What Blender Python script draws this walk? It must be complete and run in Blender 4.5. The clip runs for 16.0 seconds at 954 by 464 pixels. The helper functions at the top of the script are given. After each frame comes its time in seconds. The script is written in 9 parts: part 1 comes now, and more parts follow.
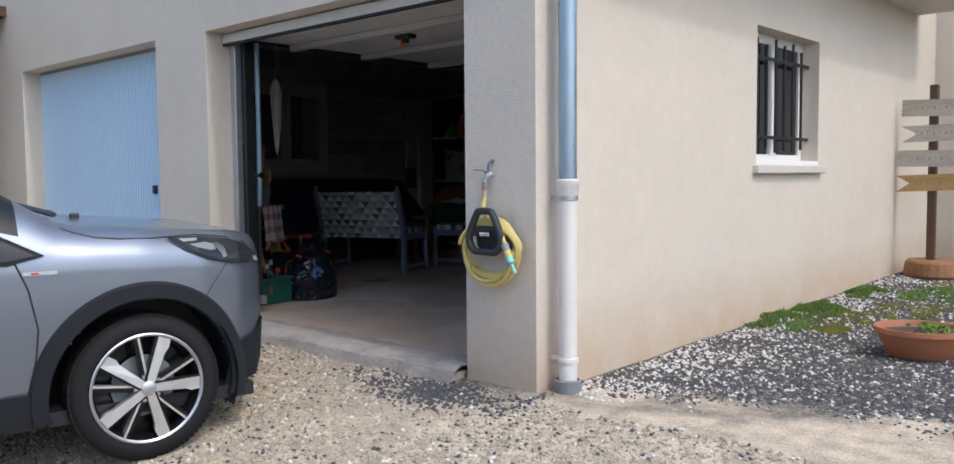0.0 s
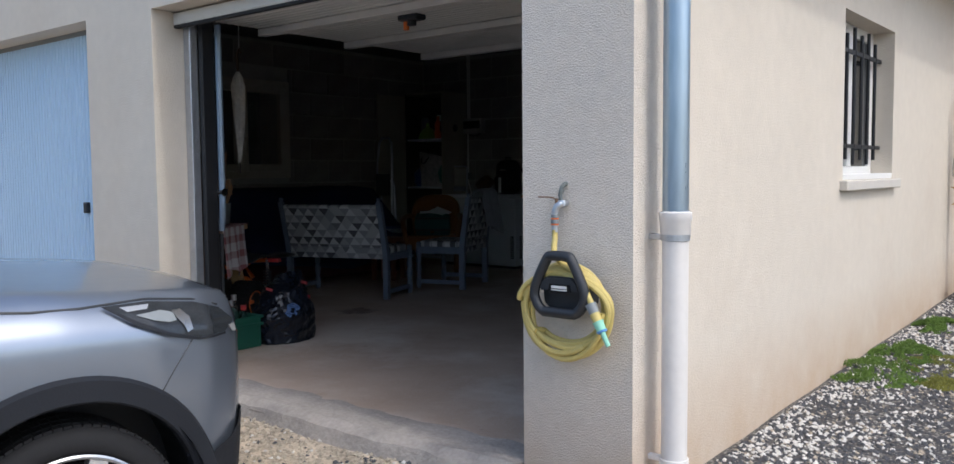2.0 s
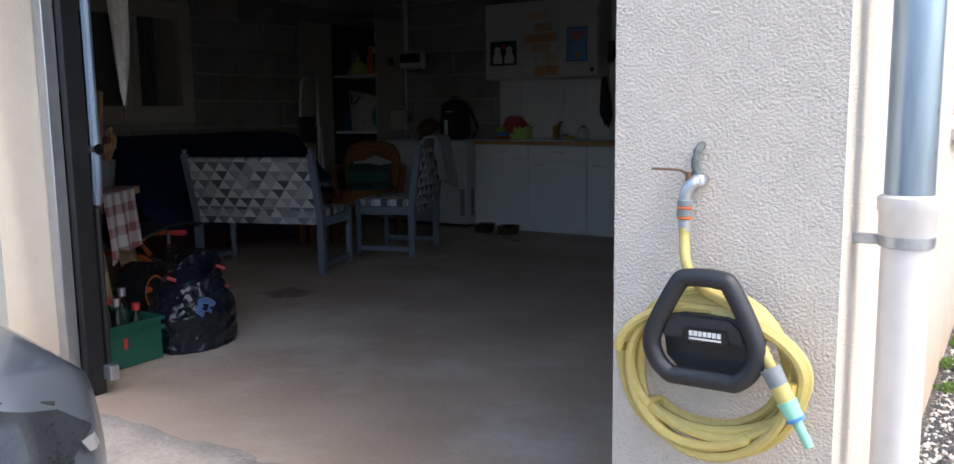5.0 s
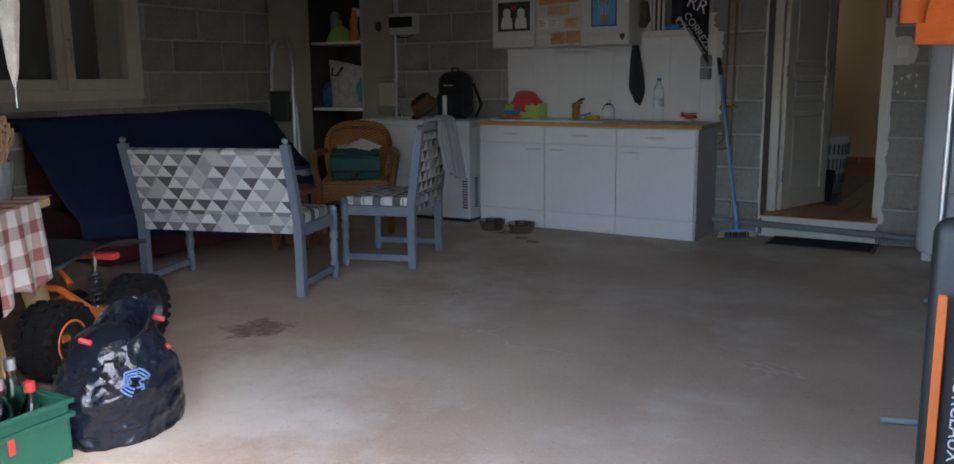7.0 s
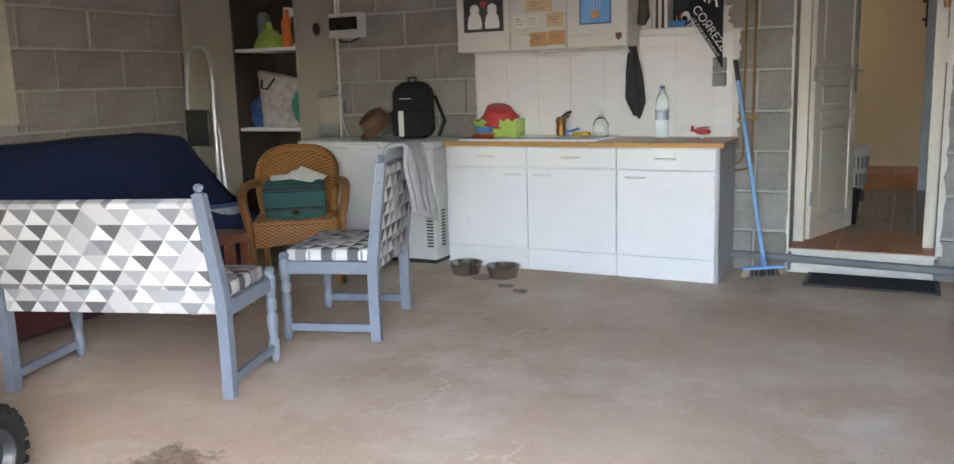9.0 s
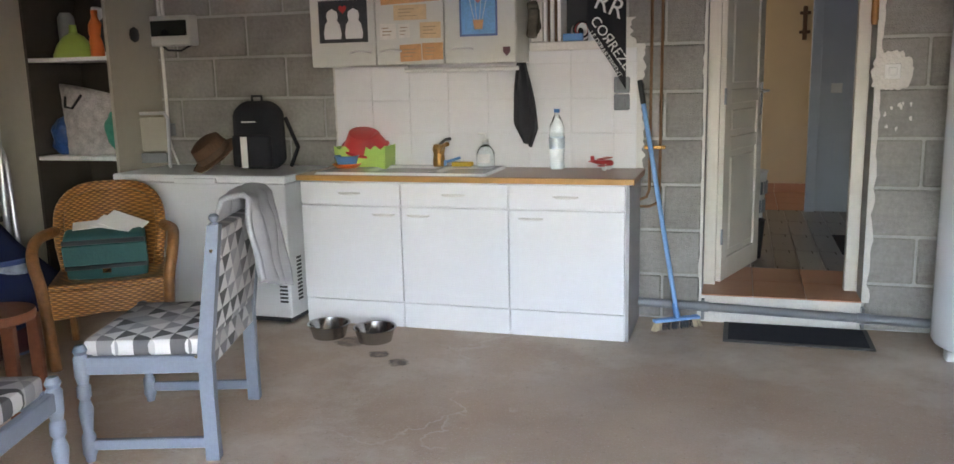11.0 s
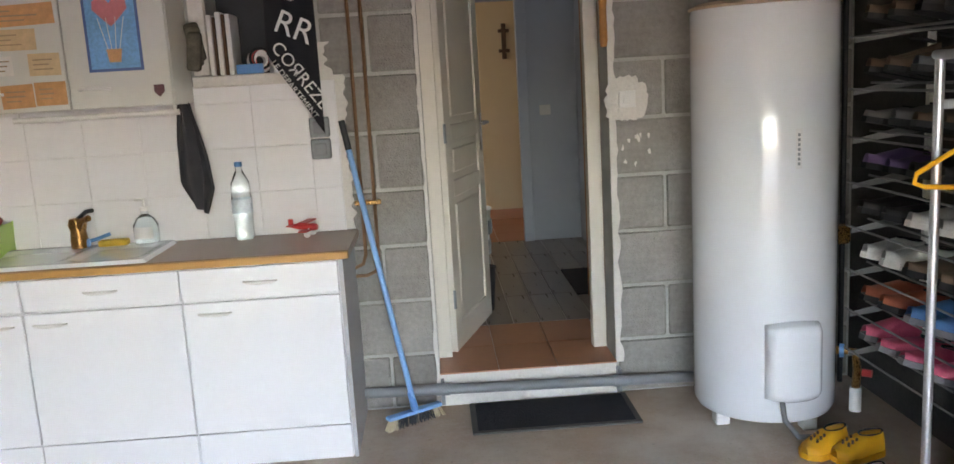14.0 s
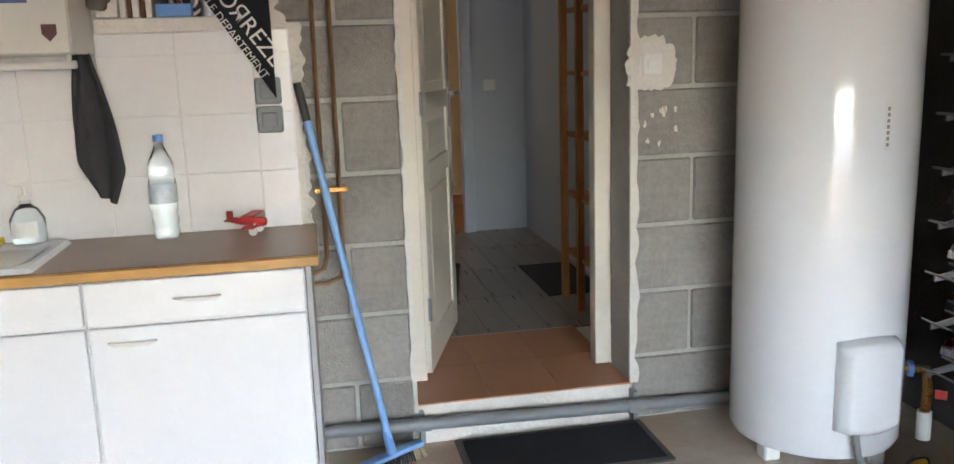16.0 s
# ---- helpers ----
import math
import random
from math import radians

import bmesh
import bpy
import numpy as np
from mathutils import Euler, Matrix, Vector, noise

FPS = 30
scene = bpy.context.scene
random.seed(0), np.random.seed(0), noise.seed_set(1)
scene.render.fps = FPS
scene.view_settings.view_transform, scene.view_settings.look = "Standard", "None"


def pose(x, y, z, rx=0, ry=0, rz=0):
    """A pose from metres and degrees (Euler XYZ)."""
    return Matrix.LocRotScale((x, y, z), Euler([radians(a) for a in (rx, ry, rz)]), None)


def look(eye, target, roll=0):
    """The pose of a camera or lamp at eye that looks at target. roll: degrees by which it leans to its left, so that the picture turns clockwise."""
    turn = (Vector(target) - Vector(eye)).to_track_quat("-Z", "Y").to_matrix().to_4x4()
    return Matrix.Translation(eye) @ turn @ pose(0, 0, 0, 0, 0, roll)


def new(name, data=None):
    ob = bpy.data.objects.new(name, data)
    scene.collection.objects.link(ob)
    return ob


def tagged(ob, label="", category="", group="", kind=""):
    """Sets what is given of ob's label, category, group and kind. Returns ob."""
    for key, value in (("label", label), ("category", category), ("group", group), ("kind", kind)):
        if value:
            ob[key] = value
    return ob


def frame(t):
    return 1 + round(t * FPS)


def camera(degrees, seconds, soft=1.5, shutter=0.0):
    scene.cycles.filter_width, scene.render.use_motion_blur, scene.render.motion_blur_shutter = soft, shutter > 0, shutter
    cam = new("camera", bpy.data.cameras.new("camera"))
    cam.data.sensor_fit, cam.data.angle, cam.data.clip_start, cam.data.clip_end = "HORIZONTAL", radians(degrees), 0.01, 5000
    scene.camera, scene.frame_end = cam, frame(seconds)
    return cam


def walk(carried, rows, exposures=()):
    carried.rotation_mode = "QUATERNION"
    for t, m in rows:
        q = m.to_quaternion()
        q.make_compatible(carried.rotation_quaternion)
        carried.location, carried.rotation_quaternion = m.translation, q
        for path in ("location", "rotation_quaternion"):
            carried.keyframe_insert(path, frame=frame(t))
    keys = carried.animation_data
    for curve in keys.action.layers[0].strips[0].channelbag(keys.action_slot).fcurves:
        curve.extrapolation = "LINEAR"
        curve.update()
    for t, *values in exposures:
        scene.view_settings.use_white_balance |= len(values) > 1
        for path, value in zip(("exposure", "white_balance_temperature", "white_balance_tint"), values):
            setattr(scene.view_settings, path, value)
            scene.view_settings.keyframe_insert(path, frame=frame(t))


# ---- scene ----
cam = camera(58.3, 16.0)

PATH = [
    (0, (-0.061, -0.022, 0.973), (-1.41, 1.449, 0.845), -0.5),
    (0.5, (-0.35, 0.075, 1.009), (-1.677, 1.566, 0.881), -1.0),
    (1, (-0.636, 0.237, 1.005), (-1.935, 1.751, 0.873), -1.3),
    (1.5, (-0.899, 0.417, 1.066), (-2.175, 1.952, 0.936), -0.7),
    (2, (-1.208, 0.586, 1.094), (-2.458, 2.14, 0.958), -0.5),
    (2.5, (-1.455, 0.747, 1.094), (-2.665, 2.332, 0.941), -0.6),
    (3, (-1.635, 0.89, 1.108), (-2.816, 2.497, 0.949), 0.3),
    (3.2, (-1.689, 0.938, 1.1), (-2.858, 2.553, 0.941), 0.4),
    (5.5, (-2.546, 1.669, 1.146), (-3.609, 3.335, 0.839), -0.7),
    (6, (-2.783, 1.883, 1.166), (-3.839, 3.55, 0.842), -0.3),
    (6.5, (-3.006, 2.125, 1.179), (-4.042, 3.801, 0.836), -0.8),
    (7, (-3.223, 2.411, 1.197), (-4.247, 4.092, 0.842), -0.6),
    (7.5, (-3.457, 2.64, 1.193), (-4.485, 4.315, 0.822), -0.2),
    (8, (-3.684, 2.845, 1.21), (-4.684, 4.536, 0.834), -1.7),
    (8.5, (-3.904, 3.142, 1.227), (-4.862, 4.864, 0.888), -2.0),
    (8.7, (-3.969, 3.238, 1.232), (-4.906, 4.971, 0.89), -1.9),
    (10.8, (-4.521, 4.183, 1.364), (-5.126, 6.057, 1.015), -1.0),
    (11, (-4.538, 4.229, 1.368), (-5.121, 6.108, 1.009), -1.3),
    (11.5, (-4.712, 4.438, 1.436), (-4.928, 6.392, 1.069), -2.1),
    (12, (-4.635, 4.609, 1.405), (-4.67, 6.587, 1.11), -2.9),
    (12.5, (-4.54, 4.854, 1.454), (-4.512, 6.836, 1.187), -2.8),
    (13, (-4.498, 4.953, 1.443), (-4.459, 6.932, 1.158), -3.1),
    (13.5, (-4.562, 5.055, 1.45), (-4.494, 7.03, 1.139), -3.2),
    (14, (-4.675, 5.236, 1.463), (-4.59, 7.203, 1.114), -3.3),
    (14.5, (-4.783, 5.408, 1.424), (-4.659, 7.37, 1.055), -2.7),
    (15, (-4.645, 5.603, 1.369), (-4.571, 7.567, 0.999), -2.2),
    (15.5, (-4.686, 5.806, 1.365), (-4.579, 7.768, 0.994), -1.8),
    (16, (-5.023, 6.043, 1.382), (-4.666, 7.971, 0.986), -1.9),
]
EXPOSURES = [(0.0, 0.76, 6150, 8), (3.0, 0.97, 6150, 8), (5.5, 1.78, 6350, 10), (6.0, 2.05, 6400, 10), (6.5, 2.6, 6500, 10), (7.0, 3.8, 6700, 11), (7.5, 5.15, 7050, 12), (8.0, 5.6, 7350, 12), (8.7, 5.75, 7450, 12), (11.0, 5.8, 7650, 14), (12.0, 5.85, 7800, 14), (14.0, 5.9, 7850, 15), (16.0, 6.05, 7950, 15)]
walk(cam, [(t, look(eye, target, roll)) for t, eye, target, roll in PATH], EXPOSURES)

# ---- light ----
SUN_FROM = Vector((0.80, -0.06, 1.1)).normalized()
world = bpy.data.worlds.new("sky")
scene.world = world
world.use_nodes = True
wn = world.node_tree.nodes
sky = wn.new("ShaderNodeTexSky")
sky.sky_type, sky.sun_disc = "NISHITA", False
sky.sun_elevation = math.asin(SUN_FROM.z)
sky.sun_rotation = math.atan2(SUN_FROM.x, SUN_FROM.y)
sky.dust_density = 3.0
world.node_tree.links.new(sky.outputs[0], wn["Background"].inputs[0])
wn["Background"].inputs[1].default_value = 0.15
sun = new("sun", bpy.data.lights.new("sun", "SUN"))
sun.data.energy, sun.data.angle, sun.data.color = 0.5, radians(2.0), (1.0, 0.96, 0.9)
sun.matrix_world = look(SUN_FROM * 20, (0, 0, 0))


def fill_light(name, eye, target, sx, sy, watts, color):
    """An unseen area lamp added in place of daylight inside the house."""
    ob = new(name, bpy.data.lights.new(name, "AREA"))
    ob.data.shape, ob.data.size, ob.data.size_y = "RECTANGLE", sx, sy
    ob.data.energy, ob.data.color = watts, color
    ob.matrix_world = look(eye, target)
    return ob


# added fill lamps off view; the wall behind them has no opening
fill_light("hall_window_light", (-5.45, 12.75, 1.6), (-3.5, 12.75, 1.2), 0.9, 1.2, 0.08, (1.0, 0.90, 0.76))
fill_light("room_window_light", (-5.45, 10.9, 1.6), (-3.5, 10.9, 0.9), 1.0, 1.2, 0.045, (0.92, 0.95, 1.0))

# ---- materials ----


def mat(name, color, rough=0.6, metal=0.0, var=0.12, scale=6.0, bump=0.0, bscale=80.0, spec=0.5, stretch=(1, 1, 1), dirt=None, dirt_scale=1.2, dirt_amt=0.5, coat=0.0, rvar=0.1):
    """A painted or raw surface: two scales of colour change, fine relief, and stains where dirt is given."""
    m = bpy.data.materials.new(name)
    m.use_nodes = True
    n, l = m.node_tree.nodes, m.node_tree.links
    b = n["Principled BSDF"]
    b.inputs["Metallic"].default_value = metal
    b.inputs["Specular IOR Level"].default_value = spec
    b.inputs["Coat Weight"].default_value = coat
    tc, mp = n.new("ShaderNodeTexCoord"), n.new("ShaderNodeMapping")
    mp.inputs["Scale"].default_value = stretch
    l.new(tc.outputs["Object"], mp.inputs[0])
    n1, n2 = n.new("ShaderNodeTexNoise"), n.new("ShaderNodeTexNoise")
    n1.inputs["Scale"].default_value, n1.inputs["Detail"].default_value = scale, 5
    n2.inputs["Scale"].default_value, n2.inputs["Detail"].default_value = scale * 9, 4
    l.new(mp.outputs[0], n1.inputs[0]), l.new(mp.outputs[0], n2.inputs[0])
    add = n.new("ShaderNodeMath")
    add.operation = "ADD"
    l.new(n1.outputs[0], add.inputs[0]), l.new(n2.outputs[0], add.inputs[1])
    ramp = n.new("ShaderNodeMapRange")
    ramp.inputs[1].default_value, ramp.inputs[2].default_value = 0.6, 1.4
    ramp.inputs[3].default_value, ramp.inputs[4].default_value = 1 - var, 1 + var
    l.new(add.outputs[0], ramp.inputs[0])
    info = n.new("ShaderNodeObjectInfo")
    rnd = n.new("ShaderNodeMapRange")
    rnd.inputs[3].default_value, rnd.inputs[4].default_value = 1 - var * 0.5, 1 + var * 0.5
    l.new(info.outputs["Random"], rnd.inputs[0])
    mul = n.new("ShaderNodeMath")
    mul.operation = "MULTIPLY"
    l.new(ramp.outputs[0], mul.inputs[0]), l.new(rnd.outputs[0], mul.inputs[1])
    sc = n.new("ShaderNodeVectorMath")
    sc.operation = "SCALE"
    sc.inputs[0].default_value = color[:3]
    l.new(mul.outputs[0], sc.inputs["Scale"])
    out = sc.outputs[0]
    if dirt:
        n3, r3, mx = n.new("ShaderNodeTexNoise"), n.new("ShaderNodeMapRange"), n.new("ShaderNodeMix")
        n3.inputs["Scale"].default_value, n3.inputs["Detail"].default_value, n3.inputs["Roughness"].default_value = dirt_scale, 7, 0.65
        l.new(mp.outputs[0], n3.inputs[0])
        r3.inputs[1].default_value, r3.inputs[2].default_value, r3.inputs[4].default_value = 0.48, 0.72, dirt_amt
        l.new(n3.outputs[0], r3.inputs[0])
        mx.data_type = "RGBA"
        mx.inputs[7].default_value = (*dirt[:3], 1)
        l.new(r3.outputs[0], mx.inputs[0]), l.new(out, mx.inputs[6])
        out = mx.outputs[2]
    l.new(out, b.inputs["Base Color"])
    rr = n.new("ShaderNodeMapRange")
    rr.inputs[3].default_value, rr.inputs[4].default_value = max(0.02, rough - rvar), min(1, rough + rvar)
    l.new(n2.outputs[0], rr.inputs[0]), l.new(rr.outputs[0], b.inputs["Roughness"])
    if bump:
        nb, bp = n.new("ShaderNodeTexNoise"), n.new("ShaderNodeBump")
        nb.inputs["Scale"].default_value, nb.inputs["Detail"].default_value = bscale, 3
        l.new(mp.outputs[0], nb.inputs[0]), l.new(nb.outputs[0], bp.inputs["Height"])
        bp.inputs["Strength"].default_value, bp.inputs["Distance"].default_value = bump, 0.01
        l.new(bp.outputs[0], b.inputs["Normal"])
    return m


def worn_concrete(name):
    """Garage slab: brown-grey cement with pale worn areas, fine grit, a dried oil stain, drips and hairline cracks."""
    m = bpy.data.materials.new(name)
    m.use_nodes = True
    n, l = m.node_tree.nodes, m.node_tree.links
    b = n["Principled BSDF"]
    tc = n.new("ShaderNodeTexCoord").outputs["Object"]

    def nz(scale, detail=6, rough=0.6, vec=tc):
        q = n.new("ShaderNodeTexNoise")
        q.inputs["Scale"].default_value, q.inputs["Detail"].default_value, q.inputs["Roughness"].default_value = scale, detail, rough
        l.new(vec, q.inputs[0])
        return q.outputs[0]

    def rng(v, a, b_, c=0.0, d=1.0):
        q = n.new("ShaderNodeMapRange")
        for k, w in enumerate((a, b_, c, d)):
            q.inputs[k + 1].default_value = w
        l.new(v, q.inputs[0])
        return q.outputs[0]

    def op(kind, a, c):
        q = n.new("ShaderNodeMath")
        q.operation = kind
        for k, w in enumerate((a, c)):
            if isinstance(w, float):
                q.inputs[k].default_value = w
            else:
                l.new(w, q.inputs[k])
        return q.outputs[0]

    def mix(f, a, c):
        q = n.new("ShaderNodeMix")
        q.data_type = "RGBA"
        l.new(f, q.inputs[0])
        for k, w in ((6, a), (7, c)):
            if isinstance(w, tuple):
                q.inputs[k].default_value = (*w, 1)
            else:
                l.new(w, q.inputs[k])
        return q.outputs[2]
    col = mix(rng(nz(1.3), 0.35, 0.68), (0.44, 0.325, 0.238), (0.55, 0.425, 0.322))
    col = mix(op("MULTIPLY", rng(nz(0.75, 8, 0.65), 0.49, 0.62), 0.85), col, (0.66, 0.58, 0.49))
    grit = nz(95.0, 3, 0.7)
    col = mix(op("MULTIPLY", rng(grit, 0.56, 0.72), 0.5), col, (0.64, 0.58, 0.50))
    col = mix(op("MULTIPLY", rng(nz(38.0, 5, 0.7), 0.60, 0.70), 0.55), col, (0.27, 0.21, 0.16))
    edge = n.new("ShaderNodeTexVoronoi")
    edge.feature = "DISTANCE_TO_EDGE"
    edge.inputs["Scale"].default_value = 0.55
    warp = n.new("ShaderNodeVectorMath")
    warp.operation = "ADD"
    wn_ = n.new("ShaderNodeTexNoise")
    wn_.inputs["Scale"].default_value, wn_.inputs["Detail"].default_value = 2.5, 6
    l.new(tc, wn_.inputs[0]), l.new(tc, warp.inputs[0]), l.new(wn_.outputs["Color"], warp.inputs[1])
    l.new(warp.outputs[0], edge.inputs["Vector"])
    crack = op("MULTIPLY", rng(edge.outputs["Distance"], 0.0, 0.008, 1.0, 0.0), rng(nz(1.1), 0.52, 0.6))
    col = mix(op("MULTIPLY", crack, 0.45), col, (0.72, 0.66, 0.58))
    for x, y, r, c in ((-6.25, 5.31, 0.17, (0.185, 0.125, 0.085)), (-6.25, 8.02, 0.05, (0.13, 0.10, 0.08)), (-6.10, 7.93, 0.06, (0.13, 0.10, 0.08)), (-6.47, 8.18, 0.09, (0.2, 0.15, 0.11))):
        d = n.new("ShaderNodeVectorMath")
        d.operation = "DISTANCE"
        l.new(tc, d.inputs[0])
        d.inputs[1].default_value = (x, y, 0)
        ragged = op("ADD", d.outputs["Value"], rng(nz(7.0, 7, 0.65), 0.25, 0.75, -r * 0.7, r * 0.7))
        col = mix(op("MULTIPLY", rng(ragged, r * 0.72, r * 1.02, 1.0, 0.0), rng(nz(22.0, 4), 0.3, 0.55, 0.45, 0.95)), col, c)
    l.new(col, b.inputs["Base Color"])
    l.new(rng(nz(1.6, 6), 0.35, 0.65, 0.42, 0.78), b.inputs["Roughness"])
    bp = n.new("ShaderNodeBump")
    bp.inputs["Strength"].default_value, bp.inputs["Distance"].default_value = 0.35, 0.006
    l.new(grit, bp.inputs["Height"]), l.new(bp.outputs[0], b.inputs["Normal"])
    return m


def woven(name, dark, light, pitch):
    """Cane woven over and under: the strands cross at right angles."""
    m = bpy.data.materials.new(name)
    m.use_nodes = True
    n, l = m.node_tree.nodes, m.node_tree.links
    b = n["Principled BSDF"]
    b.inputs["Roughness"].default_value = 0.42
    tc, sp = n.new("ShaderNodeTexCoord"), n.new("ShaderNodeSeparateXYZ")
    l.new(tc.outputs["Object"], sp.inputs[0])

    def op(kind, a, c=None):
        q = n.new("ShaderNodeMath")
        q.operation = kind
        for k, w in enumerate((a, c)):
            if isinstance(w, float):
                q.inputs[k].default_value = w
            elif w is not None:
                l.new(w, q.inputs[k])
        return q.outputs[0]
    su = op("SINE", op("MULTIPLY", op("ADD", sp.outputs[0], op("MULTIPLY", sp.outputs[1], 0.6)), math.pi / pitch))
    sv = op("SINE", op("MULTIPLY", sp.outputs[2], math.pi / (pitch * 0.5)))
    height = op("ADD", op("MULTIPLY", op("ABSOLUTE", sv), 0.7), op("MULTIPLY", op("MULTIPLY", su, sv), 0.5))
    nz = n.new("ShaderNodeTexNoise")
    nz.inputs["Scale"].default_value = 35
    l.new(tc.outputs["Object"], nz.inputs[0])
    r = n.new("ShaderNodeMapRange")
    r.inputs[1].default_value, r.inputs[2].default_value = 0.15, 1.25
    l.new(op("ADD", height, op("MULTIPLY", nz.outputs[0], 0.35)), r.inputs[0])
    mx = n.new("ShaderNodeMix")
    mx.data_type = "RGBA"
    mx.inputs[6].default_value, mx.inputs[7].default_value = (*dark, 1), (*light, 1)
    l.new(r.outputs[0], mx.inputs[0]), l.new(mx.outputs[2], b.inputs["Base Color"])
    bp = n.new("ShaderNodeBump")
    bp.inputs["Strength"].default_value, bp.inputs["Distance"].default_value = 0.9, 0.004
    l.new(height, bp.inputs["Height"]), l.new(bp.outputs[0], b.inputs["Normal"])
    return m


def glass(name, tint=(0.95, 0.97, 0.97), rough=0.02, ior=1.45):
    m = bpy.data.materials.new(name)
    m.use_nodes = True
    b = m.node_tree.nodes["Principled BSDF"]
    b.inputs["Base Color"].default_value = (*tint, 1)
    b.inputs["Transmission Weight"].default_value, b.inputs["Roughness"].default_value, b.inputs["IOR"].default_value = 1.0, rough, ior
    return m


RENDER = mat("cream_render", (0.65, 0.585, 0.495), 0.9, var=0.05, scale=1.5, bump=0.35, bscale=120, dirt=(0.52, 0.41, 0.31), dirt_scale=0.9, dirt_amt=0.25, spec=0.2)
RENDER_ROUGH = mat("coarse_render", (0.72, 0.655, 0.575), 0.95, var=0.08, scale=3, bump=0.85, bscale=165, dirt=(0.58, 0.46, 0.35), dirt_scale=1.5, dirt_amt=0.25, spec=0.2)


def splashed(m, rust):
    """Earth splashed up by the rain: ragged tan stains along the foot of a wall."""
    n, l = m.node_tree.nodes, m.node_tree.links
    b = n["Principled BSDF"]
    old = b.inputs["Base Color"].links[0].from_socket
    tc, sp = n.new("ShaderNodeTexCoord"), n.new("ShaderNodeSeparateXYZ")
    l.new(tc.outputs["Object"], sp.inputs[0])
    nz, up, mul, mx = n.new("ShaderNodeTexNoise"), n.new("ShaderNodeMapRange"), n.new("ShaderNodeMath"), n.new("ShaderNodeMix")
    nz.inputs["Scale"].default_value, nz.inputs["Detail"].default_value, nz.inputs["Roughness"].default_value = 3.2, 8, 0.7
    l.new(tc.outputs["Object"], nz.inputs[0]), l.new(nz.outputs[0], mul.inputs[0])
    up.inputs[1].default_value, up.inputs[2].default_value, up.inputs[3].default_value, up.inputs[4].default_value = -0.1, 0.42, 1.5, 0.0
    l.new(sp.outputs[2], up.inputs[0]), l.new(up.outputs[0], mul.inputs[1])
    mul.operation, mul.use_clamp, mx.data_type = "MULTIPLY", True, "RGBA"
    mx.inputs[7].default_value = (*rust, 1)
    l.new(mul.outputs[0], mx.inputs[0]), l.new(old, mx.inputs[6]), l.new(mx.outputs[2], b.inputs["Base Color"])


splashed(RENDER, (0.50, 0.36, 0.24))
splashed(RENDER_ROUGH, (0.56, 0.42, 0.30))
STONE = mat("sill_stone", (0.6, 0.56, 0.5), 0.8, var=0.08, bump=0.2)
CONCRETE = worn_concrete("concrete_floor")
WEAVE = woven("woven_cane", (0.10, 0.036, 0.011), (0.52, 0.23, 0.062), 0.022)
CUPBOARD = mat("cupboard_paint", (0.66, 0.655, 0.60), 0.45, var=0.03, scale=3, dirt=(0.58, 0.57, 0.51), dirt_scale=2, dirt_amt=0.3)
THRESH = mat("threshold_concrete", (0.36, 0.32, 0.28), 0.85, var=0.25, scale=5, bump=0.6, bscale=60, dirt=(0.16, 0.15, 0.14), dirt_scale=3, dirt_amt=0.6)
BLOCK = mat("concrete_block", (0.30, 0.285, 0.26), 0.95, var=0.22, scale=5, bump=0.7, bscale=120, dirt=(0.34, 0.33, 0.31), dirt_scale=4, dirt_amt=0.4, spec=0.2)
MORTAR = mat("mortar", (0.44, 0.43, 0.40), 0.95, var=0.12, scale=8, bump=0.6, bscale=70, spec=0.2)
PLASTER = mat("plaster_daub", (0.72, 0.69, 0.64), 0.9, var=0.08, scale=9, bump=0.6, bscale=60)
# ceiling is out of view; colour kept dark to cut bounced light
CEILING = mat("darkened_ceiling", (0.12, 0.115, 0.105), 0.9, var=0.15, scale=2, bump=0.3)
TILE = mat("white_tile", (0.80, 0.79, 0.79), 0.16, var=0.025, scale=3, rvar=0.05)
GROUT = mat("tile_grout", (0.76, 0.75, 0.74), 0.9, var=0.05)
WHITE = mat("white_laminate", (0.80, 0.81, 0.82), 0.38, var=0.015, scale=3, dirt=(0.75, 0.75, 0.74), dirt_scale=2, dirt_amt=0.3)
DOORPAINT = mat("white_door_paint", (0.68, 0.63, 0.54), 0.45, var=0.04, scale=4)
BLUEDOOR = mat("pale_blue_metal", (0.50, 0.66, 0.82), 0.45, var=0.03, scale=1.2, dirt=(0.46, 0.60, 0.74), dirt_amt=0.3)
GARAGEWHITE = mat("garage_panel_paint", (0.62, 0.61, 0.58), 0.5, var=0.06, scale=2)
GALV = mat("galvanised_steel", (0.55, 0.57, 0.60), 0.38, 0.85, var=0.14, scale=14)
ZINC = mat("zinc_pipe", (0.34, 0.42, 0.50), 0.32, 0.8, var=0.18, scale=5, stretch=(1, 1, 0.15), rvar=0.12)
CHROME = mat("chrome", (0.80, 0.80, 0.80), 0.12, 1.0, var=0.04)
STEEL = mat("brushed_steel", (0.42, 0.41, 0.40), 0.22, 1.0, var=0.08, scale=10)
BLACKRUB = mat("black_rubber", (0.018, 0.018, 0.02), 0.75, var=0.3, scale=15, bump=0.15)
BLACKPL = mat("black_plastic", (0.022, 0.024, 0.028), 0.45, var=0.2, scale=10, bump=0.05)
BLACKIRON = mat("black_iron", (0.02, 0.02, 0.022), 0.5, 0.3, var=0.2)
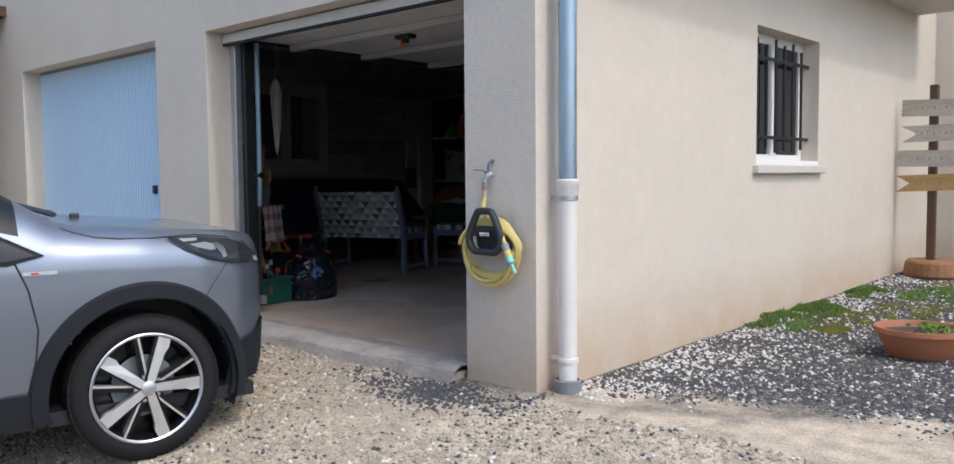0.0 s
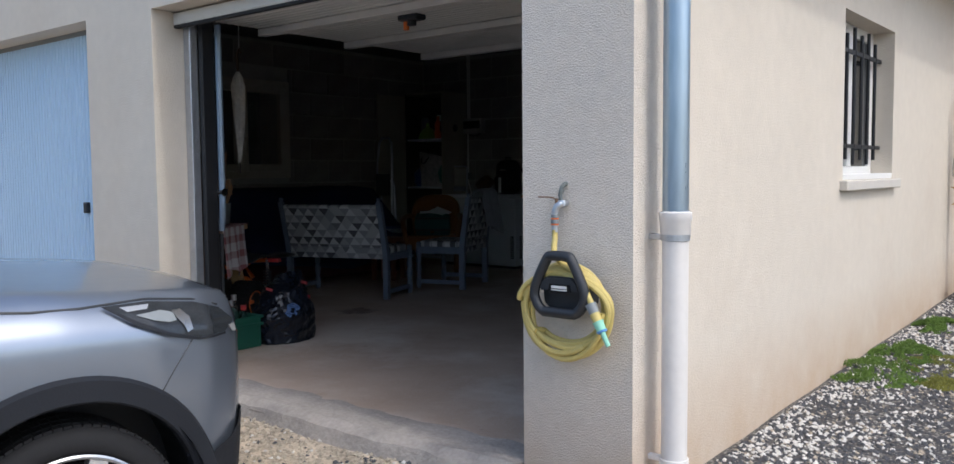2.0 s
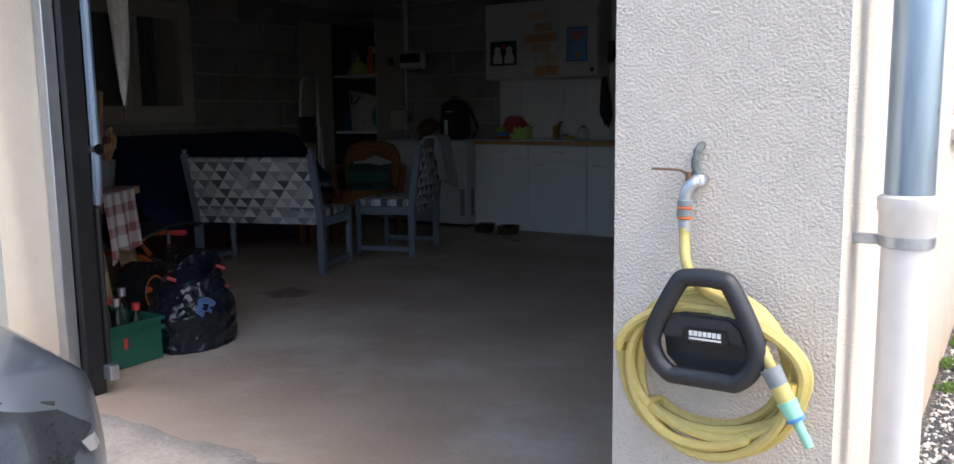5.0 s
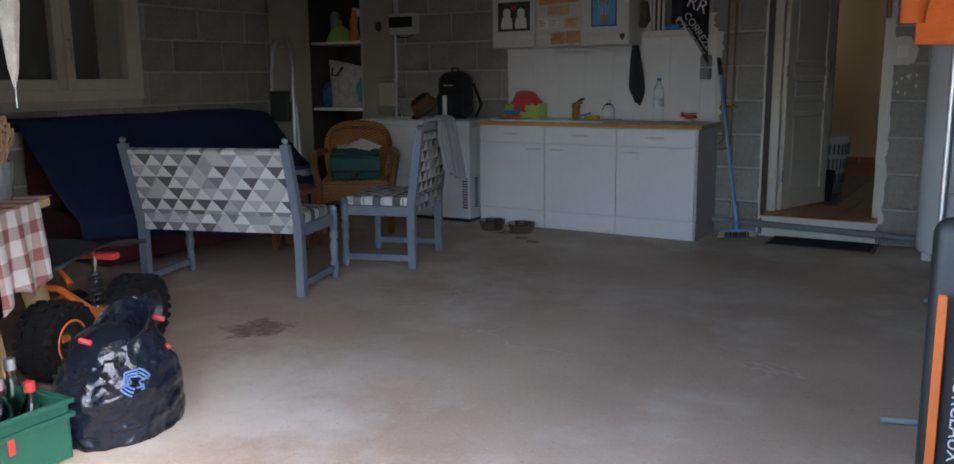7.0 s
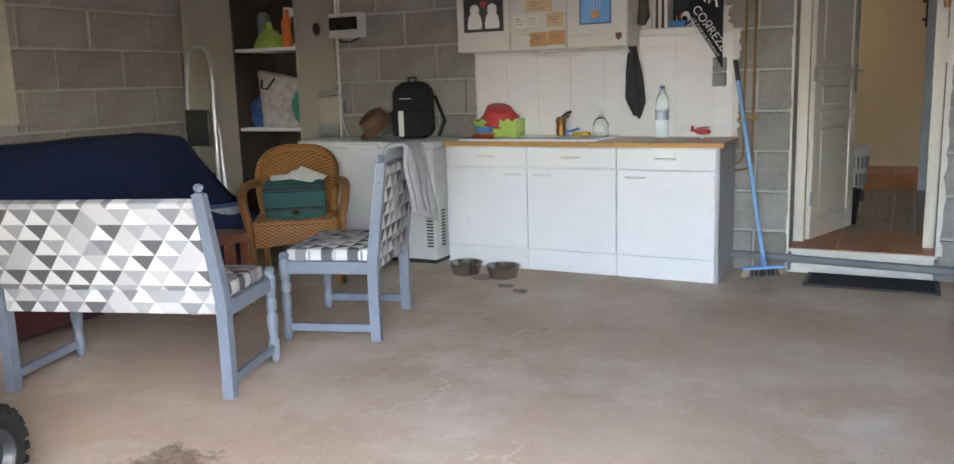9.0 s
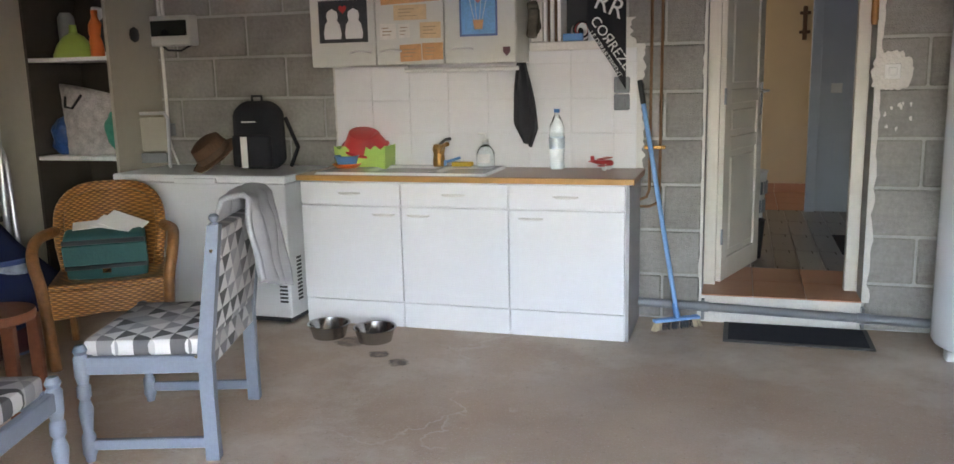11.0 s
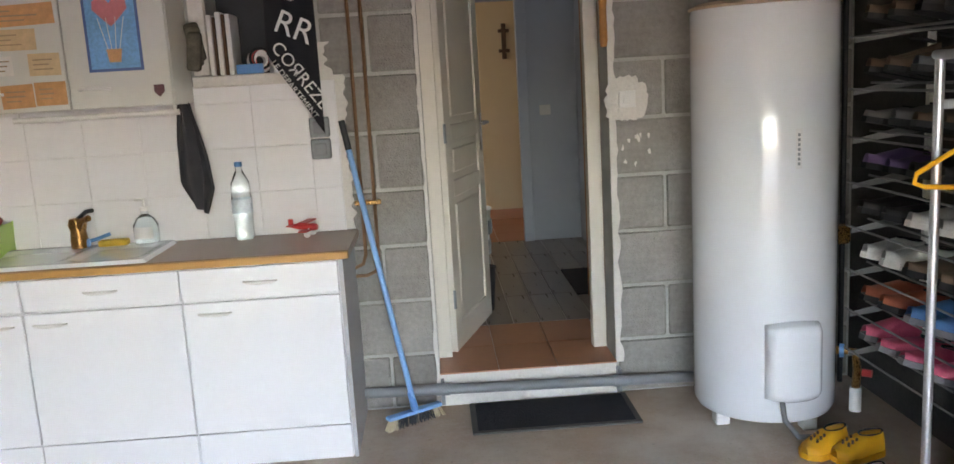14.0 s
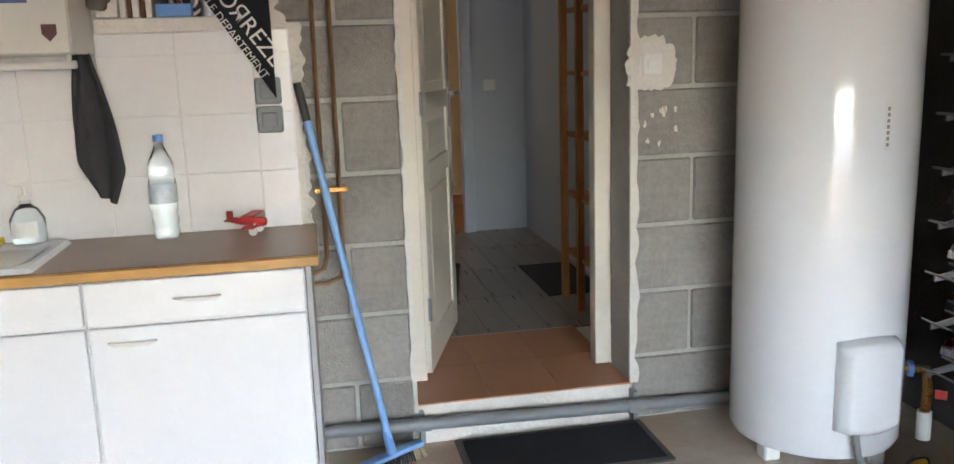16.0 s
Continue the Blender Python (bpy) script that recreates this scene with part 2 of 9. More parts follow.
WHITEPL = mat("white_plastic", (0.78, 0.77, 0.74), 0.35, var=0.03)
PVCWHITE = mat("white_pvc_pipe", (0.72, 0.69, 0.66), 0.45, var=0.06, scale=3, dirt=(0.6, 0.52, 0.44), dirt_amt=0.3)
PVCGREY = mat("grey_pvc", (0.20, 0.21, 0.22), 0.45, var=0.08)
WORKTOP = mat("brown_worktop", (0.32, 0.185, 0.11), 0.30, var=0.06, scale=8, rvar=0.03)
OAKEDGE = mat("oak_edging", (0.50, 0.27, 0.09), 0.4, var=0.2, scale=6, stretch=(0.15, 1, 1))
WOOD = mat("raw_pine", (0.52, 0.34, 0.17), 0.6, var=0.2, scale=7, stretch=(1, 1, 0.12), bump=0.1)
DARKWOOD = mat("dark_wood", (0.10, 0.055, 0.03), 0.7, var=0.3, scale=8, stretch=(1, 1, 0.12), bump=0.3)
GREYPAINT = mat("blue_grey_chair_paint", (0.16, 0.19, 0.24), 0.45, var=0.1, scale=9, bump=0.05)
TERRACOTTA = mat("terracotta_tile", (0.50, 0.225, 0.12), 0.42, var=0.07, scale=5, rvar=0.02)
TERRAPOT = mat("terracotta_plastic", (0.42, 0.16, 0.08), 0.6, var=0.12, scale=5)
GREYPLANK = mat("grey_plank_tile", (0.24, 0.21, 0.185), 0.3, var=0.2, scale=3, stretch=(1, 0.1, 1))
CREAMPAINT = mat("cream_paint", (0.80, 0.66, 0.45), 0.8, var=0.02, scale=2)
BLUEPAINT = mat("grey_blue_paint", (0.50, 0.54, 0.60), 0.7, var=0.03, scale=2)
GROUND = mat("gravel_ground", (0.50, 0.42, 0.32), 0.95, var=0.5, scale=9, bump=1.0, bscale=90, dirt=(0.30, 0.27, 0.235), dirt_scale=1.3, dirt_amt=0.4, spec=0.2)


def dark_bed(m):
    """Dark crushed stone along the side wall, with a ragged border to the beige yard."""
    n, l = m.node_tree.nodes, m.node_tree.links
    b = n["Principled BSDF"]
    old = b.inputs["Base Color"].links[0].from_socket
    tc, sp = n.new("ShaderNodeTexCoord"), n.new("ShaderNodeSeparateXYZ")
    l.new(tc.outputs["Object"], sp.inputs[0])

    def noise_at(scale, lo, hi, a, c):
        q, r = n.new("ShaderNodeTexNoise"), n.new("ShaderNodeMapRange")
        q.inputs["Scale"].default_value, q.inputs["Detail"].default_value = scale, 7
        l.new(tc.outputs["Object"], q.inputs[0]), l.new(q.outputs[0], r.inputs[0])
        for k, w in enumerate((lo, hi, a, c)):
            r.inputs[k + 1].default_value = w
        return r.outputs[0]

    def op(kind, a, c):
        q = n.new("ShaderNodeMath")
        q.operation = kind
        for k, w in enumerate((a, c)):
            if isinstance(w, float):
                q.inputs[k].default_value = w
            else:
                l.new(w, q.inputs[k])
        return q.outputs[0]
    line = op("ADD", op("SUBTRACT", sp.outputs[1], op("MULTIPLY", sp.outputs[0], 0.4)), noise_at(1.6, 0.3, 0.7, -0.45, 0.45))
    f = n.new("ShaderNodeMapRange")
    f.inputs[1].default_value, f.inputs[2].default_value, f.inputs[4].default_value = 4.0, 4.5, 0.92
    l.new(line, f.inputs[0])
    speck = n.new("ShaderNodeMix")
    speck.data_type = "RGBA"
    speck.inputs[6].default_value, speck.inputs[7].default_value = (0.06, 0.06, 0.064, 1), (0.30, 0.285, 0.26, 1)
    l.new(noise_at(60.0, 0.52, 0.62, 0.0, 1.0), speck.inputs[0])
    mx = n.new("ShaderNodeMix")
    mx.data_type = "RGBA"
    east = op("GREATER_THAN", sp.outputs[0], -3.3)
    l.new(op("MULTIPLY", f.outputs[0], east), mx.inputs[0]), l.new(old, mx.inputs[6]), l.new(speck.outputs[2], mx.inputs[7])
    # unseen ground past the gravel yard, darkened to cut bounced light
    far_dim, far = n.new("ShaderNodeMix"), n.new("ShaderNodeMapRange")
    far_dim.data_type = "RGBA"
    far_dim.inputs[7].default_value = (0.10, 0.098, 0.09, 1)
    far.inputs[1].default_value, far.inputs[2].default_value, far.inputs[3].default_value, far.inputs[4].default_value = -3.6, -3.2, 1.0, 0.0
    l.new(op("ADD", sp.outputs[1], noise_at(2.0, 0.3, 0.7, -0.3, 0.3)), far.inputs[0])
    l.new(far.outputs[0], far_dim.inputs[0]), l.new(mx.outputs[2], far_dim.inputs[6]), l.new(far_dim.outputs[2], b.inputs["Base Color"])


dark_bed(GROUND)
PANE = glass("window_glass")
GLOSSBLACK = mat("gloss_black_enamel", (0.006, 0.006, 0.007), 0.25, var=0.1, rvar=0.05)

# ---- mesh helpers ----


def part(name, bm, material, parent=None, label="", smooth=False):
    me = bpy.data.meshes.new(name)
    bm.to_mesh(me)
    bm.free()
    me.materials.append(material)
    if smooth:
        me.polygons.foreach_set("use_smooth", [True] * len(me.polygons))
        me.set_sharp_from_angle(angle=radians(40))
    ob = new(name, me)
    ob.parent = parent
    if label:
        ob["label"] = label
    return ob


def thing(name, x, y, z, rz=0.0, label="", category="", group="", kind="", rx=0.0, ry=0.0):
    ob = new(name)
    ob.empty_display_size = 0.1
    ob.matrix_basis = pose(x, y, z, rx, ry, rz)
    return tagged(ob, label, category, group, kind)


def box(bm, x0, y0, z0, x1, y1, z1, bevel=0.0, m=None, seg=1):
    r = bmesh.ops.create_cube(bm, size=1.0)
    v = r["verts"]
    t = Matrix.LocRotScale(((x0 + x1) / 2, (y0 + y1) / 2, (z0 + z1) / 2), None, (abs(x1 - x0), abs(y1 - y0), abs(z1 - z0)))
    bmesh.ops.transform(bm, matrix=t, verts=v)
    if m is not None:
        bmesh.ops.transform(bm, matrix=m, verts=v)
    if bevel:
        e = list({e for w in v for e in w.link_edges})
        bmesh.ops.bevel(bm, geom=e, offset=bevel, segments=seg, affect="EDGES", profile=0.5)
    return bm


def cyl(bm, p0, p1, r0, r1=None, seg=16, caps=True):
    p0, p1 = Vector(p0), Vector(p1)
    d = p1 - p0
    q = d.to_track_quat("Z", "Y").to_matrix().to_4x4()
    m = Matrix.Translation((p0 + p1) / 2) @ q
    bmesh.ops.create_cone(bm, cap_ends=caps, segments=seg, radius1=r0, radius2=r0 if r1 is None else r1, depth=d.length, matrix=m)
    return bm


def tube(bm, pts, r, seg=8, closed=False, radii=None):
    """A round bar swept along points."""
    pts = [Vector(p) for p in pts]
    n = len(pts)
    rings, up = [], None
    for i, p in enumerate(pts):
        a = pts[(i - 1) % n] if closed or i else p
        b = pts[(i + 1) % n] if closed or i < n - 1 else p
        d = (b - a).normalized()
        if up is None:
            up = Vector((0, 0, 1)) if abs(d.z) < 0.9 else Vector((1, 0, 0))
        s = d.cross(up).normalized()
        up = s.cross(d).normalized()
        rr = radii[i] if radii else r
        rings.append([bm.verts.new(p + (s * math.cos(2 * math.pi * k / seg) + up * math.sin(2 * math.pi * k / seg)) * rr) for k in range(seg)])
    for i in range(n if closed else n - 1):
        a, b = rings[i], rings[(i + 1) % n]
        for k in range(seg):
            bm.faces.new((a[k], a[(k + 1) % seg], b[(k + 1) % seg], b[k]))
    if not closed:
        bm.faces.new(rings[0][::-1]), bm.faces.new(rings[-1])
    bmesh.ops.recalc_face_normals(bm, faces=bm.faces)
    return bm


def lathe(bm, profile, seg=24, m=None):
    """Turns (radius, height) pairs round the z axis."""
    rings = []
    for r, z in profile:
        if r < 1e-5:
            rings.append([bm.verts.new((0, 0, z))])
        else:
            rings.append([bm.verts.new((r * math.cos(2 * math.pi * k / seg), r * math.sin(2 * math.pi * k / seg), z)) for k in range(seg)])
    made = [v for g in rings for v in g]
    for a, b in zip(rings, rings[1:]):
        for k in range(seg):
            k2 = (k + 1) % seg
            f = [a[k % len(a)], a[k2 % len(a)], b[k2 % len(b)], b[k % len(b)]]
            f = list(dict.fromkeys(f))
            if len(f) > 2:
                bm.faces.new(f)
    bmesh.ops.recalc_face_normals(bm, faces=list({f for v in made for f in v.link_faces}))
    if m is not None:
        bmesh.ops.transform(bm, matrix=m, verts=made)
    return bm


def prism(bm, outline, thick, m=None):
    """Pushes a flat outline in x and z into a slab that is thick along y."""
    a = [bm.verts.new((x, 0, z)) for x, z in outline]
    b = [bm.verts.new((x, thick, z)) for x, z in outline]
    n = len(a)
    fs = [bm.faces.new(a), bm.faces.new(b[::-1])]
    for i in range(n):
        fs.append(bm.faces.new((a[i], b[i], b[(i + 1) % n], a[(i + 1) % n])))
    bmesh.ops.recalc_face_normals(bm, faces=fs)
    if m is not None:
        bmesh.ops.transform(bm, matrix=m, verts=a + b)
    return bm


def sheet(bm, nu, nv, f):
    """A grid of points f(u, v), u and v from 0 to 1."""
    g = [[bm.verts.new(f(i / nu, j / nv)) for j in range(nv + 1)] for i in range(nu + 1)]
    for i in range(nu):
        for j in range(nv):
            bm.faces.new((g[i][j], g[i + 1][j], g[i + 1][j + 1], g[i][j + 1]))
    bmesh.ops.recalc_face_normals(bm, faces=bm.faces)
    return bm


def solid(ob, thick):
    """Gives a sheet its thickness."""
    mod = ob.modifiers.new("thickness", "SOLIDIFY")
    mod.thickness, mod.offset = thick, 0
    return ob


B = bmesh.new


def arc(cx, cz, r, a0, a1, n):
    return [(cx + r * math.cos(radians(a0 + (a1 - a0) * i / n)), cz + r * math.sin(radians(a0 + (a1 - a0) * i / n))) for i in range(n + 1)]


# ---- setting ----
FY, FI = 3.175, 3.375          # facade, outside and inside
BY = 8.985                     # back wall
LX, RX = -8.84, -2.80          # inner left and right walls
SX = -2.61                     # side wall, outside
GX0, GX1, GTOP = -5.565, -3.07, 2.01
HX0, HX1, HTOP = -8.95, -6.285, 2.03


def ground_z(x, y):
    if y > 3.1:
        return -0.075 + max(0, y - 4) * 0.02
    return max(-0.55, -0.075 - 0.115 * (3.1 - y))


def structure(name, bm, material, label, category="wall"):
    ob = part(name, bm, material)
    return tagged(ob, label, category, kind="structure")


# unseen walls added behind the walk: close the yard, block low sky light
bm = B()
box(bm, -30, -11.2, -1.0, 12, -11, 1.9)
structure("wall_yard_back", bm, BLOCK, "unseen plain wall added on the far side to block low sky")
bm = B()
box(bm, 12, -11.2, -1.0, 12.2, 9.8, 1.5)
structure("wall_yard_side", bm, BLOCK, "unseen plain wall added at the side to block low sky")
# front wall with two garage openings
bm = B()
box(bm, GX1, FY, -0.6, SX, FI, 3.3)
wall_pillar = structure("wall_pillar", bm, RENDER_ROUGH, "rough cream rendered corner pillar beside the garage opening")
# added lining, out of view: greys the cream inner face, less bounced light
bm = B()
box(bm, HX1 + 0.004, FI + 0.002, 0.0, GX0 - 0.004, FI + 0.03, 2.55)
box(bm, GX0 - 0.004, FI + 0.002, GTOP + 0.08, GX1, FI + 0.03, 2.55)
structure("wall_front_lining", bm, BLOCK, "unseen grey lining added inside the front wall to cut bounce")
bm = B()
box(bm, -9.7, FY, -0.6, HX0, FI, 3.3)
box(bm, HX1, FY, -0.6, GX0, FI, 3.3)
box(bm, HX0, FY, HTOP, HX1, FI, 3.3)
box(bm, GX0, FY, GTOP, GX1, FI, 3.3)
wall_front = structure("wall_front", bm, RENDER, "cream rendered garage front wall with two door openings")
# side wall with the barred window
WY0, WY1, WZ0, WZ1 = 5.58, 6.68, 1.04, 1.985
bm = B()
box(bm, RX, FI, -0.6, SX, WY0, 3.0)
box(bm, RX, WY1, -0.6, SX, 9.83, 3.0)
box(bm, RX, WY0, -0.6, SX, WY1, WZ0)
box(bm, RX, WY0, WZ1, SX, WY1, 3.0)
wall_side = structure("wall_side", bm, RENDER, "sunlit cream rendered side wall with a small window")
bm = B()
box(bm, SX - 0.4, 9.83, -0.6, 6.0, 10.05, 3.0)
wall_wing = structure("wall_wing", bm, RENDER, "pinkish rendered wall of the house wing")
# roof over the garage with its overhang on the side
bm = B()
box(bm, -9.7, FY, 3.3, -2.75, 14.6, 3.42)
box(bm, -3.3, FY - 0.05, 2.52, -2.14, 9.2, 2.62)
roof = structure("roof", bm, STONE, "pale roof slab with an overhanging soffit", "roof")
# darkened slab that dims the upper walls
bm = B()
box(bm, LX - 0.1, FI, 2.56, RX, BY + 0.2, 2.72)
ceiling = structure("ceiling", bm, CEILING, "garage ceiling slab, coloured dark to dim the room", "ceiling")

# garage floor and threshold
bm = B()
sheet(bm, 60, 60, lambda u, v: (LX - 0.3 + u * (RX - LX + 0.3), FI - 0.05 + v * (BY - FI + 0.06), 0.004 * noise.noise((u * 5, v * 5, 0)) - 0.002))
floor_ob = structure("floor", bm, CONCRETE, "worn brown-grey concrete garage floor", "floor")
bm = B()


def lip(u, v):
    x = GX0 - 0.002 + u * (GX1 - GX0 + 0.004)
    y = FY - 0.16 + 0.10 * (1 - u) * 0 + 0.03 * noise.noise((u * 14, 0.3, 0)) + v * 0.32
    z = (-0.14 if v == 0 else (-0.02 if v < 0.2 else 0.002)) + 0.008 * noise.noise((u * 20, v * 5, 2))
    return (x, y, z)


sheet(bm, 80, 6, lip)
box(bm, GX0 + 0.03, FY - 0.10, -0.5, GX1 - 0.03, FI + 0.02, -0.035)
threshold = structure("threshold", bm, THRESH, "chipped grey concrete threshold of the garage", "threshold")

# ground
bm = B()


def gz(u, v):
    def w(k, a, b, far0, far1):
        if k < 0.1:
            return far0 + (a - far0) * k / 0.1
        if k > 0.9:
            return b + (far1 - b) * (k - 0.9) / 0.1
        return a + (b - a) * (k - 0.1) / 0.8
    x, y = w(u, -9.7, 4.0, -400, 400), w(v, -3.0, 9.9, -400, 400)
    return (x, y, ground_z(x, y) + 0.012 * noise.noise((x * 2.1, y * 2.1, 0)) if -10 < x < 5 and -4 < y < 10 else ground_z(x, y))


sheet(bm, 110, 110, gz)
for f in [f for f in bm.faces if -8.8 < f.calc_center_median().x < -2.7 and 3.25 < f.calc_center_median().y < 14]:
    bm.faces.remove(f)
ground = tagged(part("ground", bm, GROUND), "beige and dark gravel yard sloping to the garage", "ground", kind="structure")

# ---- block walls: mortar core, blocks as pieces ----
bm = B()
DX0, DX1, DTOP = -4.72, -3.905, 2.19
NX0, NX1, NZ0, NZ1 = -5.60, -5.28, 1.545, 2.25
box(bm, LX - 0.3, BY + 0.01, -0.2, NX0, BY + 0.2, 2.7)
box(bm, NX0, BY + 0.01, -0.2, NX1, BY + 0.2, NZ0)
box(bm, NX0, BY + 0.01, NZ1, NX1, BY + 0.2, 2.7)
box(bm, NX1, BY + 0.01, -0.2, DX0, BY + 0.2, 2.7)
box(bm, DX1, BY + 0.01, -0.2, RX + 0.1, BY + 0.2, 2.7)
box(bm, DX0, BY + 0.01, DTOP, DX1, BY + 0.2, 2.7)
wall_back = structure("wall_back", bm, MORTAR, "bare grey concrete block wall with pale mortar joints")
VY0, VY1, VZ0, VZ1 = 5.46, 6.74, 1.065, 2.12
bm = B()
box(bm, LX - 0.5, 3.5, -0.2, LX - 0.01, VY0, 2.7)
box(bm, LX - 0.5, VY1, -0.2, LX - 0.01, BY, 2.7)
box(bm, LX - 0.5, VY0, -0.2, LX - 0.01, VY1, VZ0)
box(bm, LX - 0.5, VY0, VZ1, LX - 0.01, VY1, 2.7)
wall_left = structure("wall_left", bm, MORTAR, "grey concrete block wall with a white window")
# near-black base colour stands in for the shade on this wall
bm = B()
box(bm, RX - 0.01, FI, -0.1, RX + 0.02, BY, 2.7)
wall_right = structure("wall_right", bm, mat("wall_shade_tone", (0.055, 0.052, 0.048), 0.9, var=0.3, scale=4, bump=0.4), "right wall behind the shoe rack, shade put into its colour")

# ---- house behind the door ----
bm = B()
box(bm, DX0, BY - 0.005, -0.02, DX1, 9.72, 0.15)
box(bm, -5.5, 9.2, -0.02, DX0, 9.72, 0.15)
hall_step = structure("hall_step", bm, PLASTER, "cream plastered step below the inner door", "step")
bm = B()
box(bm, -5.5, BY + 0.2, -0.1, -2.9, 13.4, 0.138)
hall_floor = structure("hall_floor", bm, GROUT, "grey grout bed of the hallway floor", "floor")
bm = B()
box(bm, -5.62, BY + 0.2, 0.1, -5.5, 13.4, 2.7)
wall_hall_left = structure("wall_hall_left", bm, BLUEPAINT, "pale painted hallway wall")
bm = B()
box(bm, -3.52, BY + 0.2, 0.1, -3.4, 12.1, 2.7)
wall_hall_right = structure("wall_hall_right", bm, BLUEPAINT, "pale painted hallway wall behind the wooden rack")
bm = B()
box(bm, -3.91, 12.1, 0.1, -3.4, 12.2, 2.7)
box(bm, -4.75, 12.1, 2.08, -3.91, 12.2, 2.7)
box(bm, -5.5, 12.1, 0.1, -4.75, 12.2, 2.7)
wall_hall_end = structure("wall_hall_end", bm, BLUEPAINT, "grey-blue wall with an open doorway")
bm = B()
box(bm, -5.62, 13.3, 0.1, -2.9, 13.42, 2.7)
wall_far = structure("wall_far", bm, CREAMPAINT, "warm cream painted far wall")
bm = B()
box(bm, -3.0, 12.2, 0.1, -2.9, 13.3, 2.7)
box(bm, -3.4, 12.1, 0.1, -2.9, 12.2, 2.7)
wall_hall_side = structure("wall_hall_side", bm, CREAMPAINT, "cream painted side wall of the far room")
bm = B()
box(bm, -5.5, BY + 0.2, 2.6, -2.9, 13.4, 2.7)
hall_ceiling = structure("hall_ceiling", bm, WHITEPL, "white hallway ceiling", "ceiling")

# ---- more materials ----


def triangles(name, axes, s=0.105, h=0.067):
    """Printed cotton: a grid of white and grey triangles."""
    m = bpy.data.materials.new(name)
    m.use_nodes = True
    n, l = m.node_tree.nodes, m.node_tree.links
    b = n["Principled BSDF"]
    b.inputs["Roughness"].default_value = 0.85
    b.inputs["Specular IOR Level"].default_value = 0.2
    tc, sp = n.new("ShaderNodeTexCoord"), n.new("ShaderNodeSeparateXYZ")
    l.new(tc.outputs["Object"], sp.inputs[0])

    def op(kind, a, c):
        q = n.new("ShaderNodeMath")
        q.operation = kind
        for i, v in enumerate((a, c)):
            if v is None:
                continue
            if isinstance(v, float):
                q.inputs[i].default_value = v
            else:
                l.new(v, q.inputs[i])
        return q.outputs[0]
    u, v = (sp.outputs["XYZ".index(a)] for a in axes)
    us, vh = op("DIVIDE", u, s), op("DIVIDE", v, h)
    half = op("MULTIPLY", vh, 0.5)
    cells = [op("FLOOR", q, None) for q in (vh, op("ADD", us, half), op("SUBTRACT", us, half))]
    cb = n.new("ShaderNodeCombineXYZ")
    for i, q in enumerate(cells):
        l.new(q, cb.inputs[i])
    wh = n.new("ShaderNodeTexWhiteNoise")
    l.new(cb.outputs[0], wh.inputs[0])
    rp = n.new("ShaderNodeValToRGB")
    rp.color_ramp.interpolation = "CONSTANT"
    e = rp.color_ramp.elements
    e[0].position, e[0].color = 0.0, (0.64, 0.635, 0.625, 1)
    e[1].position, e[1].color = 0.36, (0.46, 0.455, 0.455, 1)
    for p, c in ((0.5, 0.33), (0.70, 0.22), (0.88, 0.115)):
        q = e.new(p)
        q.color = (c, c, c * 1.04, 1)
    par = op("SUBTRACT", op("SUBTRACT", cells[1], cells[2]), cells[0])
    l.new(op("ADD", op("MULTIPLY", wh.outputs[0], 0.57), op("MULTIPLY", par, 0.42)), rp.inputs[0])
    l.new(rp.outputs[0], b.inputs["Base Color"])
    return m


def bands(name, axis, base, stripe, period, duty, rough=0.85, axis2=None):
    """Woven stripes, crossed where axis2 is given."""
    m = bpy.data.materials.new(name)
    m.use_nodes = True
    n, l = m.node_tree.nodes, m.node_tree.links
    b = n["Principled BSDF"]
    b.inputs["Roughness"].default_value = rough
    tc, sp = n.new("ShaderNodeTexCoord"), n.new("ShaderNodeSeparateXYZ")
    l.new(tc.outputs["Object"], sp.inputs[0])
    last = None
    for a in (axis, axis2):
        if a is None:
            continue
        d, f, c = (n.new("ShaderNodeMath") for _ in range(3))
        d.operation, f.operation, c.operation = "DIVIDE", "FRACT", "LESS_THAN"
        d.inputs[1].default_value, c.inputs[1].default_value = period, duty
        l.new(sp.outputs["XYZ".index(a)], d.inputs[0]), l.new(d.outputs[0], f.inputs[0]), l.new(f.outputs[0], c.inputs[0])
        if last is None:
            last = c
        else:
            mx = n.new("ShaderNodeMath")
            mx.operation = "ADD"
            l.new(last.outputs[0], mx.inputs[0]), l.new(c.outputs[0], mx.inputs[1])
            hf = n.new("ShaderNodeMath")
            hf.operation = "MULTIPLY"
            hf.inputs[1].default_value = 0.55
            l.new(mx.outputs[0], hf.inputs[0])
            last = hf
    mix = n.new("ShaderNodeMix")
    mix.data_type = "RGBA"
    mix.inputs[6].default_value, mix.inputs[7].default_value = (*base, 1), (*stripe, 1)
    l.new(last.outputs[0], mix.inputs[0]), l.new(mix.outputs[2], b.inputs["Base Color"])
    return m


TRI_XZ, TRI_XY = triangles("triangle_print_upright", "XZ"), triangles("triangle_print_flat", "XY")
# darker tone than the inner door's paint
WINDOWPAINT = mat("darker_window_paint", (0.52, 0.49, 0.42), 0.5, var=0.06, scale=5)
CLOTH_CHECK = bands("checked_tablecloth", "Z", (0.72, 0.69, 0.67), (0.33, 0.12, 0.12), 0.11, 0.45, axis2="Y")
